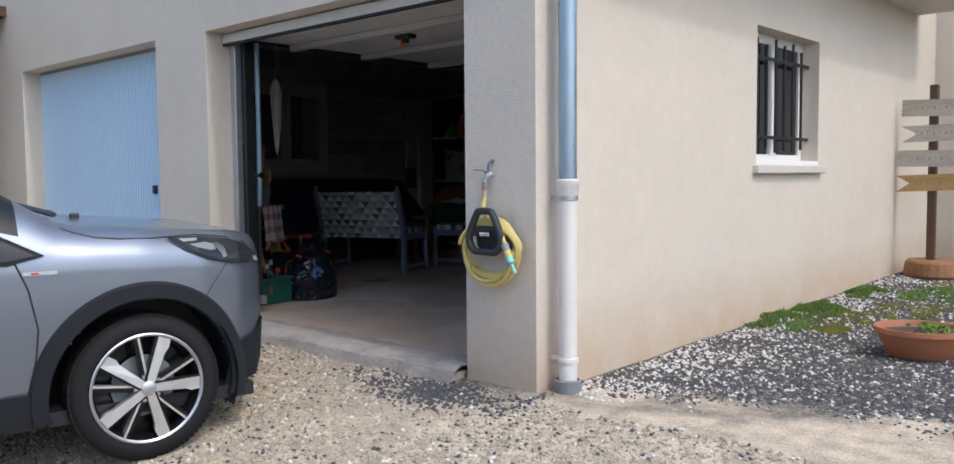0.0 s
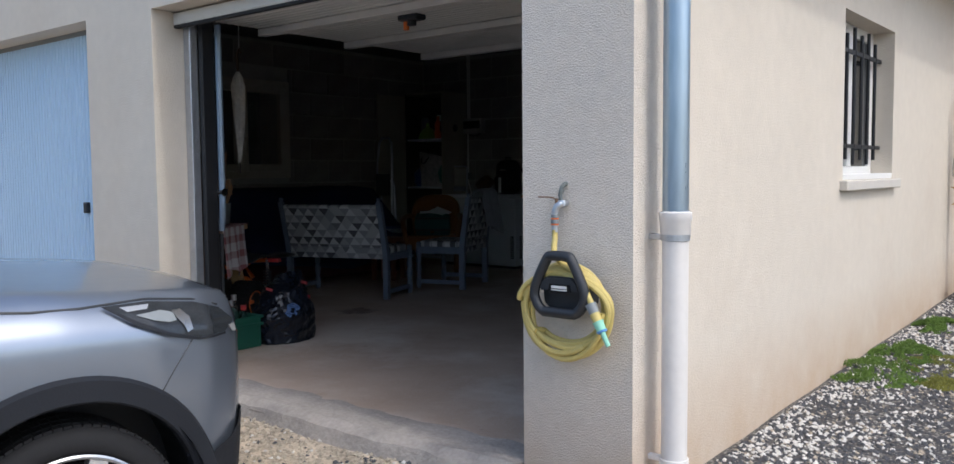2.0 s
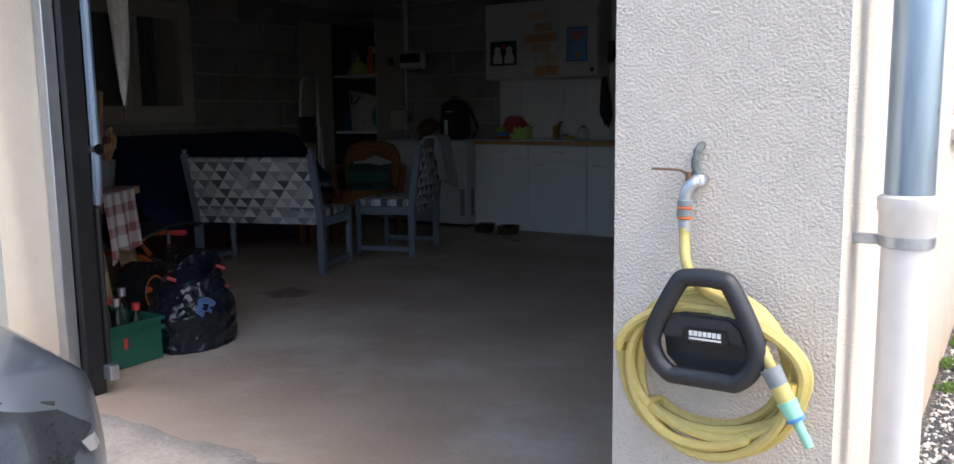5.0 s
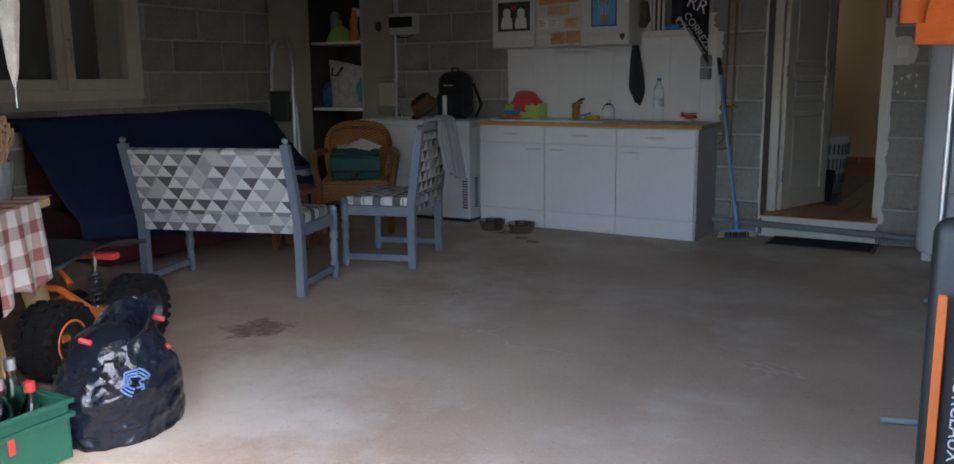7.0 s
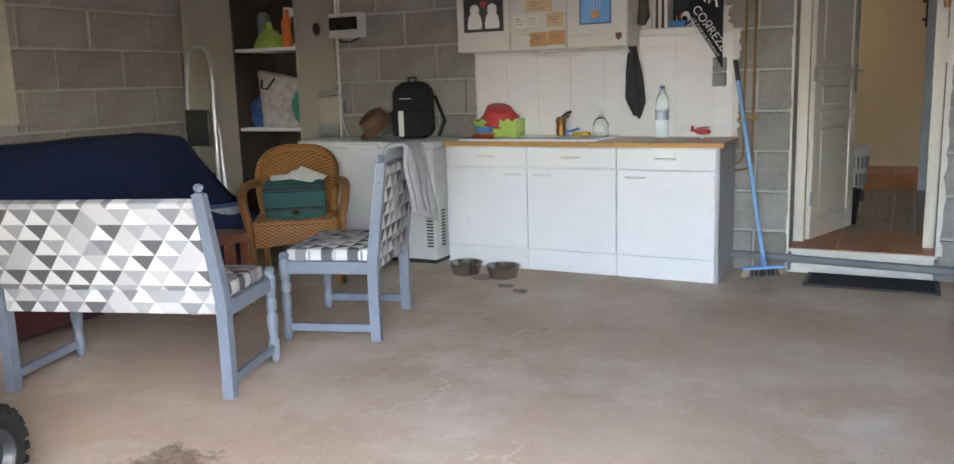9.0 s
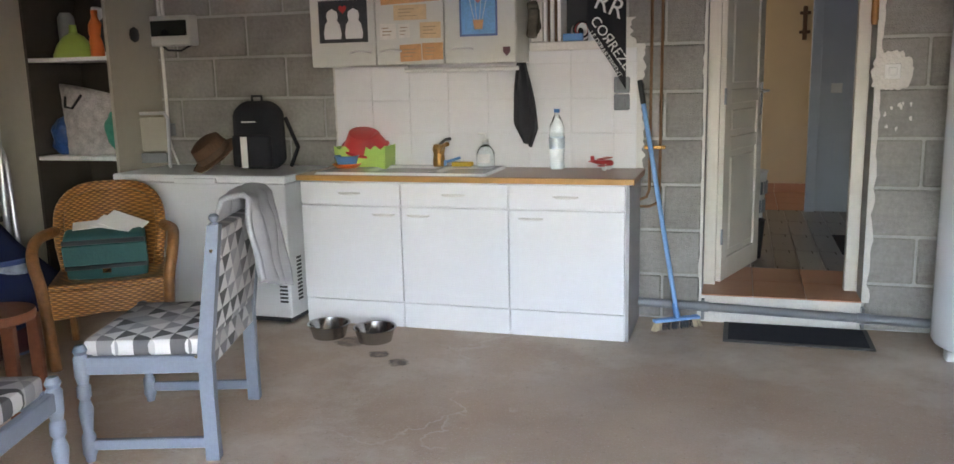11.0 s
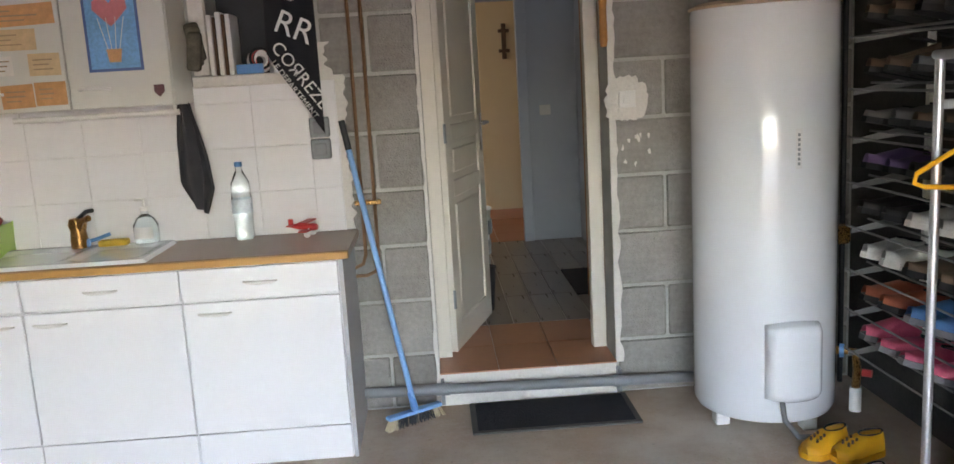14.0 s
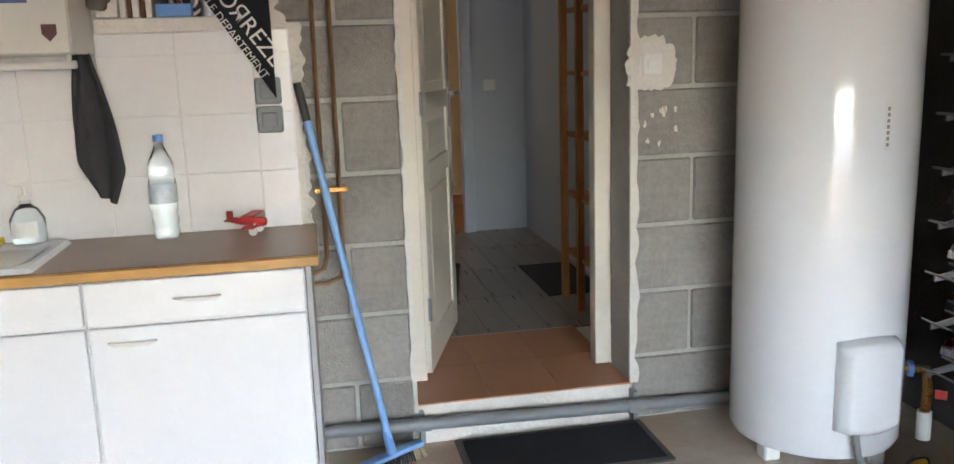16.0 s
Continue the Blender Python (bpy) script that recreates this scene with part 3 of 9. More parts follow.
CARPAINT = mat("silver_car_paint", (0.25, 0.285, 0.345), 0.30, 0.75, var=0.02, scale=2, coat=0.8, rvar=0.04)
CLADDING = mat("dark_grey_cladding", (0.016, 0.018, 0.023), 0.7, var=0.1, bump=0.1, bscale=150, spec=0.25)
CARGLASS = mat("dark_car_glass", (0.012, 0.014, 0.016), 0.05, var=0.02, rvar=0.01)
LAMPGLASS = mat("headlight_glass", (0.025, 0.028, 0.032), 0.08, 0.0, var=0.4, scale=20, rvar=0.02)
ALLOY = mat("polished_alloy", (0.78, 0.78, 0.79), 0.33, 0.75, var=0.05, scale=20)
HOSE = mat("yellow_hose", (0.62, 0.49, 0.16), 0.5, var=0.12, scale=9, dirt=(0.42, 0.33, 0.13), dirt_scale=6, dirt_amt=0.5)
ORANGE = mat("orange_plastic", (0.80, 0.19, 0.04), 0.42, var=0.08)
ORANGECLOTH = mat("orange_cloth", (0.62, 0.12, 0.018), 0.8, var=0.12, scale=12, bump=0.3)
GREYPL = mat("grey_plastic", (0.22, 0.24, 0.25), 0.5, var=0.1)
BLUEPL = mat("blue_plastic", (0.10, 0.28, 0.60), 0.4, var=0.05)
BROOMBLUE = mat("light_blue_broom", (0.20, 0.42, 0.75), 0.4, var=0.06)
REDPL = mat("red_plastic", (0.55, 0.05, 0.05), 0.4, var=0.05)
LIMEPL = mat("lime_plastic", (0.42, 0.60, 0.14), 0.4, var=0.04)
YELLOWPL = mat("yellow_foam", (0.80, 0.38, 0.012), 0.55, var=0.06)
PINKPL = mat("pink_plastic", (0.75, 0.25, 0.33), 0.4, var=0.04)
TURQ = mat("mint_plastic", (0.28, 0.60, 0.45), 0.45, var=0.05)
GREENCRATE = mat("dark_green_crate", (0.015, 0.105, 0.070), 0.45, var=0.12, scale=6)
BINBAG = mat("black_bin_bag", (0.010, 0.013, 0.021), 0.20, var=0.25, scale=7, bump=0.45, bscale=22, rvar=0.08)
BLUEPRINT = mat("blue_bag_print", (0.14, 0.25, 0.50), 0.35, var=0.1)
BOTTLE = glass("clear_bottle", (0.90, 0.96, 0.97), 0.03)
GREENGLASS = glass("green_bottle", (0.25, 0.45, 0.22), 0.03)
WICKER = mat("honey_wicker", (0.27, 0.115, 0.035), 0.45, var=0.4, scale=30, bump=0.5, bscale=140)
GREENBAG = mat("dark_green_bag", (0.018, 0.085, 0.080), 0.7, var=0.15, bump=0.2)
NAVY = mat("navy_cover", (0.009, 0.019, 0.068), 0.9, var=0.18, scale=4, bump=0.25, bscale=180)
MAROON = mat("maroon_cover", (0.065, 0.014, 0.020), 0.9, var=0.2, scale=6, bump=0.2)
GREYCLOTH = mat("grey_cloth", (0.34, 0.345, 0.36), 0.95, var=0.1, scale=20, bump=0.4, bscale=220)
BLACKCLOTH = mat("black_cloth", (0.016, 0.016, 0.02), 0.9, var=0.25, scale=10, bump=0.4, bscale=160)
DARKGREYCLOTH = mat("charcoal_towel", (0.045, 0.045, 0.05), 0.95, var=0.2, scale=14, bump=0.5, bscale=200)
BROWNFELT = mat("brown_felt", (0.13, 0.07, 0.04), 0.95, var=0.2, scale=12, bump=0.3)
PAPER = mat("printed_paper", (0.78, 0.77, 0.75), 0.8, var=0.04)
BEIGECAB = mat("beige_cabinet", (0.40, 0.375, 0.31), 0.5, var=0.05, scale=3)
FREEZER = mat("freezer_enamel", (0.74, 0.76, 0.77), 0.4, var=0.03, dirt=(0.6, 0.58, 0.54), dirt_amt=0.25)
ENAMEL = mat("white_enamel", (0.80, 0.82, 0.84), 0.14, var=0.015, scale=1.5, rvar=0.03, coat=0.5)
COPPER = mat("dull_copper", (0.28, 0.165, 0.10), 0.4, 0.9, var=0.2, scale=14)
BRASS = mat("tarnished_brass", (0.42, 0.23, 0.08), 0.28, 0.9, var=0.3, scale=30)
MOSS = mat("green_moss", (0.10, 0.17, 0.025), 0.9, var=0.45, scale=9, bump=0.6)
MOSSY = mat("yellow_moss", (0.20, 0.20, 0.035), 0.9, var=0.4, scale=9, bump=0.6)
STONEBEIGE = mat("beige_gravel", (0.48, 0.41, 0.315), 0.9, var=0.6, scale=40)
STONEDARK = mat("dark_gravel", (0.075, 0.076, 0.082), 0.85, var=0.4, scale=40)
STONEWHITE = mat("white_gravel", (0.66, 0.63, 0.58), 0.85, var=0.2, scale=40)
TREAD = mat("tyre_rubber", (0.014, 0.014, 0.015), 0.75, var=0.2, scale=20, bump=0.1, spec=0.25)

# ---- yard: doors, pipe, hose ----
# closed ribbed door of the other bay
gd = thing("garage_door", (HX0 + HX1) / 2, FI - 0.03, 0.0, label="closed pale blue ribbed metal up-and-over garage door", category="garage door")
W2 = (HX1 - HX0) / 2
bm = B()
n = 64
xs = []
for i in range(n):
    a, w = -W2 + i * 2 * W2 / n, 2 * W2 / n
    xs += [(a, 0.0), (a + w * 0.62, 0.0), (a + w * 0.72, 0.012), (a + w * 0.9, 0.012)]
xs.append((W2, 0.0))
pts = [(bm.verts.new((x, y, -0.05)), bm.verts.new((x, y, HTOP - 0.02))) for x, y in xs]
for a, b in zip(pts, pts[1:]):
    bm.faces.new((a[0], b[0], b[1], a[1]))
solid(part("door_leaf", bm, BLUEDOOR, gd), 0.004)
bm = B()
box(bm, -W2, -0.005, HTOP - 0.03, W2, 0.03, HTOP + 0.03)
part("top_rail", bm, GREYPL, gd)
bm = B()
box(bm, 0.93, -0.03, 0.86, 0.97, 0.0, 0.93, 0.004)
part("lock", bm, BLACKPL, gd)

# open up-and-over door of the near bay: leaf under the ceiling, frame and arms at the sides
ARMSTEEL = mat("blue_steel", (0.26, 0.33, 0.42), 0.4, 0.5, var=0.15)
od = thing("garage_door", (GX0 + GX1) / 2, FI, 0.0, label="open white up-and-over garage door hanging below the ceiling", category="garage door")
W1 = (GX1 - GX0) / 2
bm = B()
n = 40
z0 = 1.985
rows = []
for i in range(n):
    y, w = 0.02 + i * 1.98 / n, 1.98 / n
    rows += [(y, z0), (y + w * 0.6, z0), (y + w * 0.7, z0 + 0.012), (y + w * 0.92, z0 + 0.012)]
rows.append((2.0, z0))
pts = [(bm.verts.new((-W1 + 0.03, y, z)), bm.verts.new((W1 - 0.03, y, z))) for y, z in rows]
for a, b in zip(pts, pts[1:]):
    bm.faces.new((a[0], a[1], b[1], b[0]))
solid(part("leaf", bm, GARAGEWHITE, od), 0.004)
for y in (0.0, 0.52, 1.22, 1.98):
    bm = B()
    box(bm, -W1 + 0.02, y - 0.03, z0 - 0.045, W1 - 0.02, y + 0.03, z0 - 0.004, 0.004)
    part("cross_rail", bm, GARAGEWHITE, od)
bm = B()
box(bm, -W1 + 0.01, -0.075, z0 - 0.05, W1 - 0.01, -0.032, z0 + 0.015, 0.006)
part("bottom_edge", bm, GARAGEWHITE, od, "white front edge with a black rubber seal")
bm = B()
box(bm, -W1 + 0.01, -0.07, z0 - 0.066, W1 - 0.01, -0.04, z0 - 0.051)
part("rubber_seal", bm, BLACKRUB, od)
bm = B()
box(bm, -0.12, 0.56, z0 - 0.075, 0.02, 0.64, z0 - 0.046, 0.006)
cyl(bm, (-0.05, 0.60, z0 - 0.075), (-0.05, 0.60, z0 - 0.10), 0.025, seg=12)
lock = part("lock_case", bm, BLACKPL, od)
bm = B()
cyl(bm, (-0.09, 0.6, z0 - 0.077), (-0.09, 0.6, z0 - 0.12), 0.016, seg=12)
part("knob", bm, ORANGE, lock)
for sx in (-1, 1):
    x = sx * (W1 - 0.035)
    bm = B()
    box(bm, x - 0.03, -0.01, 0.0, x + 0.03, 0.04, 2.0, 0.003)
    part("side_frame", bm, GALV, od)
    bm = B()
    box(bm, x - sx * 0.052 - 0.02, 0.042, 0.0, x - sx * 0.052 + 0.02, 0.12, 2.0, 0.003)
    part("track", bm, BLACKIRON, od, "black painted steel door track")
    bm = B()
    xa = x - sx * 0.082
    tube(bm, [(xa, 0.14, 1.95), (xa, 0.14, 0.95), (xa + sx * 0.004, 0.14, 0.86), (xa + sx * 0.03, 0.15, 0.78)], 0.019, 8)
    arm = part("lift_arm", bm, ARMSTEEL, od, "bent galvanised lifting arm", smooth=True)
    bm = B()
    cyl(bm, (xa - 0.024, 0.14, 1.0), (xa + 0.024, 0.14, 1.0), 0.022, seg=12)
    part("pivot_bolt", bm, CHROME, arm)
    bm = B()
    tube(bm, [(xa + sx * 0.02, 0.14, 0.76), (xa + sx * 0.02, 0.14, 0.08)], 0.013, 8)
    part("spring_tube", bm, BLACKIRON, od, smooth=True)
    bm = B()
    box(bm, xa - 0.02, 0.11, 0.06, xa + 0.04, 0.15, 0.12, 0.004)
    part("spring_bracket", bm, GALV, od)

# downpipe
dp = thing("downpipe", -2.515, 3.30, ground_z(-2.5, 3.3), label="zinc rain downpipe over a white pipe on the wall", category="downpipe")
bm = B()
cyl(bm, (0, 0, 1.03), (0, 0, 2.62), 0.045, seg=24)
part("zinc_pipe", bm, ZINC, dp, smooth=True)
bm = B()
cyl(bm, (0, 0, 0.05), (0, 0, 0.96), 0.045, seg=24)
part("white_pipe", bm, PVCWHITE, dp, "off-white plastic lower pipe", smooth=True)
bm = B()
lathe(bm, [(0.046, 0.95), (0.052, 0.96), (0.052, 1.0), (0.056, 1.005), (0.056, 1.03), (0.046, 1.035)], 24)
part("joint_collar", bm, PVCWHITE, dp, "dirty cream joint collar", smooth=True)
for z, mt in ((0.945, GALV), (0.16, PVCWHITE)):
    bm = B()
    lathe(bm, [(0.046, z - 0.012), (0.051, z - 0.01), (0.051, z + 0.01), (0.046, z + 0.012)], 24)
    box(bm, -0.10, -0.012, z - 0.01, -0.05, 0.012, z + 0.01, 0.003)
    part("clamp", bm, mt, dp, smooth=True)
bm = B()
lathe(bm, [(0.066, -0.02), (0.066, 0.06), (0.055, 0.065)], 24)
part("foot_sleeve", bm, PVCGREY, dp, smooth=True)

# tap
DARKPIPE = mat("weathered_pipe", (0.14, 0.155, 0.15), 0.8, 0.3, var=0.4, scale=40, bump=0.3, bscale=120)
TX = -2.888


def eased(pts, k=6):
    """A smooth curve through the points."""
    pts = [Vector(q) for q in pts]
    res = []
    for i in range(len(pts) - 1):
        a, b, c, e = pts[max(0, i - 1)], pts[i], pts[i + 1], pts[min(len(pts) - 1, i + 2)]
        for j in range(k):
            u = j / k
            res.append(0.5 * (2 * b + (c - a) * u + (2 * a - 5 * b + 4 * c - e) * u * u + (3 * b - a - 3 * c + e) * u ** 3))
    return res + [pts[-1]]


tp = thing("garden_tap", TX, FY, 0.985, label="old galvanised outdoor tap with a lever", category="tap")
bm = B()
tube(bm, eased([(0.015, -0.004, 0.0), (0.015, -0.05, 0.0), (0.004, -0.075, -0.005), (-0.014, -0.085, -0.03), (-0.018, -0.085, -0.058)]), 0.018, 14)
lathe(bm, [(0.0, 0.020), (0.020, 0.018), (0.026, 0.004), (0.024, -0.012), (0.012, -0.02)], 18, Matrix.Translation((0.012, -0.055, 0)))
part("body", bm, GALV, tp, smooth=True)
bm = B()
tube(bm, eased([(0.008, -0.06, 0.0), (0.008, -0.06, 0.05), (0.009, -0.045, 0.085), (0.009, 0.004, 0.105)]), 0.013, 12)
for v in bm.verts:
    v.co += 0.006 * noise.noise_vector(v.co * 60)
part("wrapped_pipe", bm, DARKPIPE, tp, "dark foam-wrapped supply pipe", smooth=True)
bm = B()
tube(bm, [(-0.012, -0.078, 0.022), (-0.035, -0.08, 0.032), (-0.06, -0.085, 0.034), (-0.12, -0.09, 0.035)], 0.0045, 6)
cyl(bm, (-0.01, -0.078, 0.0), (-0.01, -0.078, 0.028), 0.009, seg=10)
part("lever", bm, COPPER, tp, "rusty lever")
for k, (za, zb, r, mt, nm) in enumerate(((-0.055, -0.075, 0.022, GREYPL, "adapter"), (-0.075, -0.082, 0.024, ORANGE, "ring"), (-0.082, -0.105, 0.023, GREYPL, "connector"), (-0.105, -0.112, 0.024, ORANGE, "ring"), (-0.112, -0.150, 0.019, GALV, "hose_nut"))):
    bm = B()
    lathe(bm, [(r * 0.85, zb), (r, zb + 0.002), (r, za - 0.002), (r * 0.85, za)], 20, Matrix.Translation((-0.018, -0.085, 0)))
    part(nm, bm, mt, tp, smooth=True)

tp.scale = (0.68, 0.50, 0.68)

# hose on its holder
HX, HZ = -2.83, 0.697
HOLDER = 0.86
hh = thing("hose_holder", HX, FY, HZ + 0.018, label="black plastic wall hose holder screwed to the wall", category="hose holder")
bm = B()
ring_ = eased([(-0.075, 0, -0.122), (-0.108, 0, -0.09), (-0.118, 0, -0.03), (-0.062, 0, 0.088), (-0.034, 0, 0.107), (0.034, 0, 0.107), (0.062, 0, 0.088), (0.118, 0, -0.03), (0.108, 0, -0.09), (0.075, 0, -0.122)], 5)
tube(bm, ring_, 0.021, 10, True)
for v in bm.verts:
    v.co.y = -0.100 + v.co.y * 0.75
part("frame", bm, BLACKPL, hh, smooth=True)
bm = B()
prism(bm, [(-0.098, -0.035), (-0.088, 0.002), (-0.06, 0.024), (0.06, 0.024), (0.088, 0.002), (0.098, -0.035)], 0.10, Matrix.Translation((0, -0.104, 0)))
bmesh.ops.bevel(bm, geom=bm.edges[:], offset=0.006, segments=2, affect="EDGES")
part("drum", bm, BLACKPL, hh, smooth=True)
bm = B()
prism(bm, [(-0.108, -0.036), (0.108, -0.036), (0.100, -0.09), (0.07, -0.118), (-0.07, -0.118), (-0.100, -0.09)], 0.065, Matrix.Translation((0, -0.068, 0)))
part("lower_tray", bm, BLACKPL, hh)
bm = B()
prism(bm, [(-0.045, -0.032), (-0.04, -0.005), (0.055, -0.005), (0.06, -0.032), (0.045, -0.04), (-0.03, -0.04)], 0.004, Matrix.Translation((0, -0.1075, 0)))
part("badge_plate", bm, GLOSSBLACK, hh)
bm = B()
for k in range(7):
    box(bm, -0.028 + k * 0.0105, -0.1105, -0.022, -0.020 + k * 0.0105, -0.108, -0.011)
box(bm, -0.028, -0.1105, -0.030, 0.044, -0.108, -0.026)
part("badge", bm, WHITEPL, hh, "plain white badge bars")
hh.scale = (HOLDER, 1.22, HOLDER)
gh = thing("garden_hose", HX, FY, HZ, label="coiled yellow garden hose hanging on the wall holder", category="garden hose")
bm = B()
rs = random.Random(4)
coil = []
turns, per = 8, 64
for i in range(turns * per + 1):
    a = 2 * math.pi * i / per
    k = i / per
    wob = noise.noise((k * 0.8, math.cos(a) * 0.7, math.sin(a) * 0.7))
    top = max(0, math.sin(a))
    rx = 0.168 + 0.020 * math.sin(k * 2.3) + 0.012 * wob
    rz = 0.150 + 0.026 * math.sin(k * 1.7 + 1) + 0.014 * wob
    z = math.sin(a) * rz - 0.075 + 0.0
    if top > 0:
        z = -0.075 + math.sin(a) * (0.105 + 0.05 * ((k * 0.37) % 1))
    coil.append((math.cos(a) * rx - 0.002, -0.05 - 0.052 * ((k * 0.618) % 1) - 0.01 * wob, z))
tube(bm, coil, 0.0105, 8)
part("coil", bm, HOSE, gh, smooth=True)
bm = B()
tube(bm, eased([(TX - HX - 0.012, -0.043, 0.195), (TX - HX - 0.010, -0.045, 0.165), (TX - HX + 0.008, -0.075, 0.12), (TX - HX + 0.05, -0.09, 0.08), (0.075, -0.1, 0.04), (0.115, -0.12, -0.02), (0.135, -0.12, -0.055)]), 0.0105, 12)
part("feed_length", bm, HOSE, gh, smooth=True)
d = Vector((0.05, -0.01, -0.085)).normalized()
p = Vector((0.128, -0.125, -0.045))
for L, r, mt, nm in ((0.035, 0.020, GREYPL, "hose_nut"), (0.03, 0.018, HOSE, "grip"), (0.008, 0.02, TURQ, "ring"), (0.025, 0.018, TURQ, "body"), (0.006, 0.019, BLUEPL, "ring"), (0.05, 0.0095, TURQ, "tip")):
    bm = B()
    cyl(bm, p, p + d * L, r, r * 0.9, 14)
    part("nozzle_" + nm, bm, mt, gh, smooth=True)
    p = p + d * L

# barred window of the side wall
wi = thing("window_1", SX, (WY0 + WY1) / 2, WZ0, label="small white window behind black iron bars", category="window", kind="structure")
hw, hh_ = (WY1 - WY0) / 2, WZ1 - WZ0
bm = B()
for y0, y1, za, zb in ((-hw, -hw + 0.07, 0, hh_), (hw - 0.07, hw, 0, hh_), (-hw + 0.07, hw - 0.07, 0, 0.08), (-hw + 0.07, hw - 0.07, hh_ - 0.07, hh_)):
    box(bm, -0.19, y0, za, -0.13, y1, zb, 0.004)
box(bm, -0.18, -0.05, 0.08, -0.12, 0.05, hh_ - 0.07, 0.004)
part("window_frame", bm, WHITEPL, wi)
for y0, y1 in ((-hw + 0.07, -0.05), (0.05, hw - 0.07)):
    bm = B()
    box(bm, -0.160, y0, 0.08, -0.150, y1, hh_ - 0.07)
    part("pane", bm, CARGLASS, wi)
bm = B()
box(bm, -0.12, -hw, 0.0, 0.0, hw, 0.035, 0.004)
part("inner_sill", bm, WHITEPL, wi)
bm = B()
box(bm, -0.14, -hw - 0.055, -0.06, 0.045, hw + 0.055, -0.002, 0.006)
part("window_sill", bm, STONE, wi, "pale stone sill")
gr = thing("window_grille", SX - 0.085, (WY0 + WY1) / 2, WZ0, label="black wrought iron window grille with twisted bars", category="window grille")
for i in range(6):
    y = -0.36 + i * 0.155
    bm = B()
    ln = (0.82, 0.76, 0.84, 0.78, 0.84, 0.76)[i]
    z0_ = 0.09 if ln > 0.8 else 0.12
    cyl(bm, (0, y, z0_), (0, y, z0_ + ln - 0.02), 0.011, seg=8)
    part("bar", bm, BLACKIRON, gr)
for z in (0.2, 0.76):
    bm = B()
    box(bm, -0.008, -hw + 0.004, z - 0.012, 0.008, hw - 0.004, z + 0.012)
    part("cross_bar", bm, BLACKIRON, gr)

# sign post on a log slice
SPX, SPY = -2.29, 8.60
gzp = ground_z(SPX, SPY)
ls = thing("log_slice", SPX + 0.05, SPY, gzp, label="thick round slice of a log on the gravel", category="log")
bm = B()
lathe(bm, [(0, 0), (0.26, 0.0), (0.28, 0.03), (0.27, 0.14), (0.25, 0.16), (0, 0.16)], 26)
for v in bm.verts:
    v.co += Vector((noise.noise(v.co * 5), noise.noise(v.co * 5 + Vector((9, 0, 0))), 0)) * 0.03
part("slice", bm, mat("log_wood", (0.26, 0.13, 0.06), 0.8, var=0.35, scale=6, bump=0.4), ls)
sp_ = thing("sign_post", SPX, SPY, gzp + 0.16, label="dark wooden post with four weathered arrow boards", category="sign post")
bm = B()
box(bm, -0.035, -0.03, 0, 0.035, 0.03, 1.60, 0.006)
part("post", bm, DARKWOOD, sp_)
GREYBOARD = mat("grey_board", (0.50, 0.45, 0.38), 0.85, var=0.25, scale=9, stretch=(0.15, 1, 1), bump=0.2)
FADED = mat("faded_paint", (0.28, 0.24, 0.19), 0.9, var=0.3)
TANBOARD = mat("tan_board", (0.46, 0.29, 0.12), 0.8, var=0.35, scale=9, stretch=(0.15, 1, 1), bump=0.2)
for i, (z, xo, tail, mt) in enumerate(((1.39, 0.06, 0.0, GREYBOARD), (1.16, 0.06, 0.09, GREYBOARD), (0.93, 0.03, 0.0, GREYBOARD), (0.71, 0.02, 0.08, TANBOARD))):
    bm = B()
    h = 0.075
    x0, x1 = xo - 0.32, xo + 0.34
    o = [(x0, -h), (x1 - 0.1, -h), (x1, 0), (x1 - 0.1, h), (x0, h)]
    if tail:
        o = [(x0, -h), (x1, -h), (x1, h), (x0, h), (x0 + tail * 1.5, 0)]
    prism(bm, o, 0.022, Matrix.Translation((0, -0.055, z)) @ pose(0, 0, 0, 0, (2, -1, 1, -2)[i], 0))
    bd = part("arrow_board", bm, mt, sp_)
    for k in range(7):
        bm = B()
        box(bm, xo - 0.2 + k * 0.05, -0.0565, z - 0.014, xo - 0.196 + k * 0.05 + 0.008 * (k % 2), -0.0552, z + (0.012 if k % 2 else 0.024))
        part("letter_bar", bm, FADED, bd)

# planter bowl
pb = thing("planter_bowl", -1.44, 5.15, ground_z(-1.44, 5.15), label="round terracotta planter bowl with sparse plants", category="planter")
bm = B()
lathe(bm, [(0, 0), (0.15, 0.0), (0.17, 0.02), (0.225, 0.17), (0.24, 0.175), (0.24, 0.21), (0.225, 0.21), (0.21, 0.16), (0, 0.16)], 32)
part("bowl", bm, TERRAPOT, pb, smooth=True)
bm = B()
lathe(bm, [(0.212, 0.165), (0.1, 0.185), (0, 0.18)], 20)
part("soil", bm, mat("soil", (0.10, 0.07, 0.05), 0.95, var=0.4, scale=30, bump=0.8), pb)


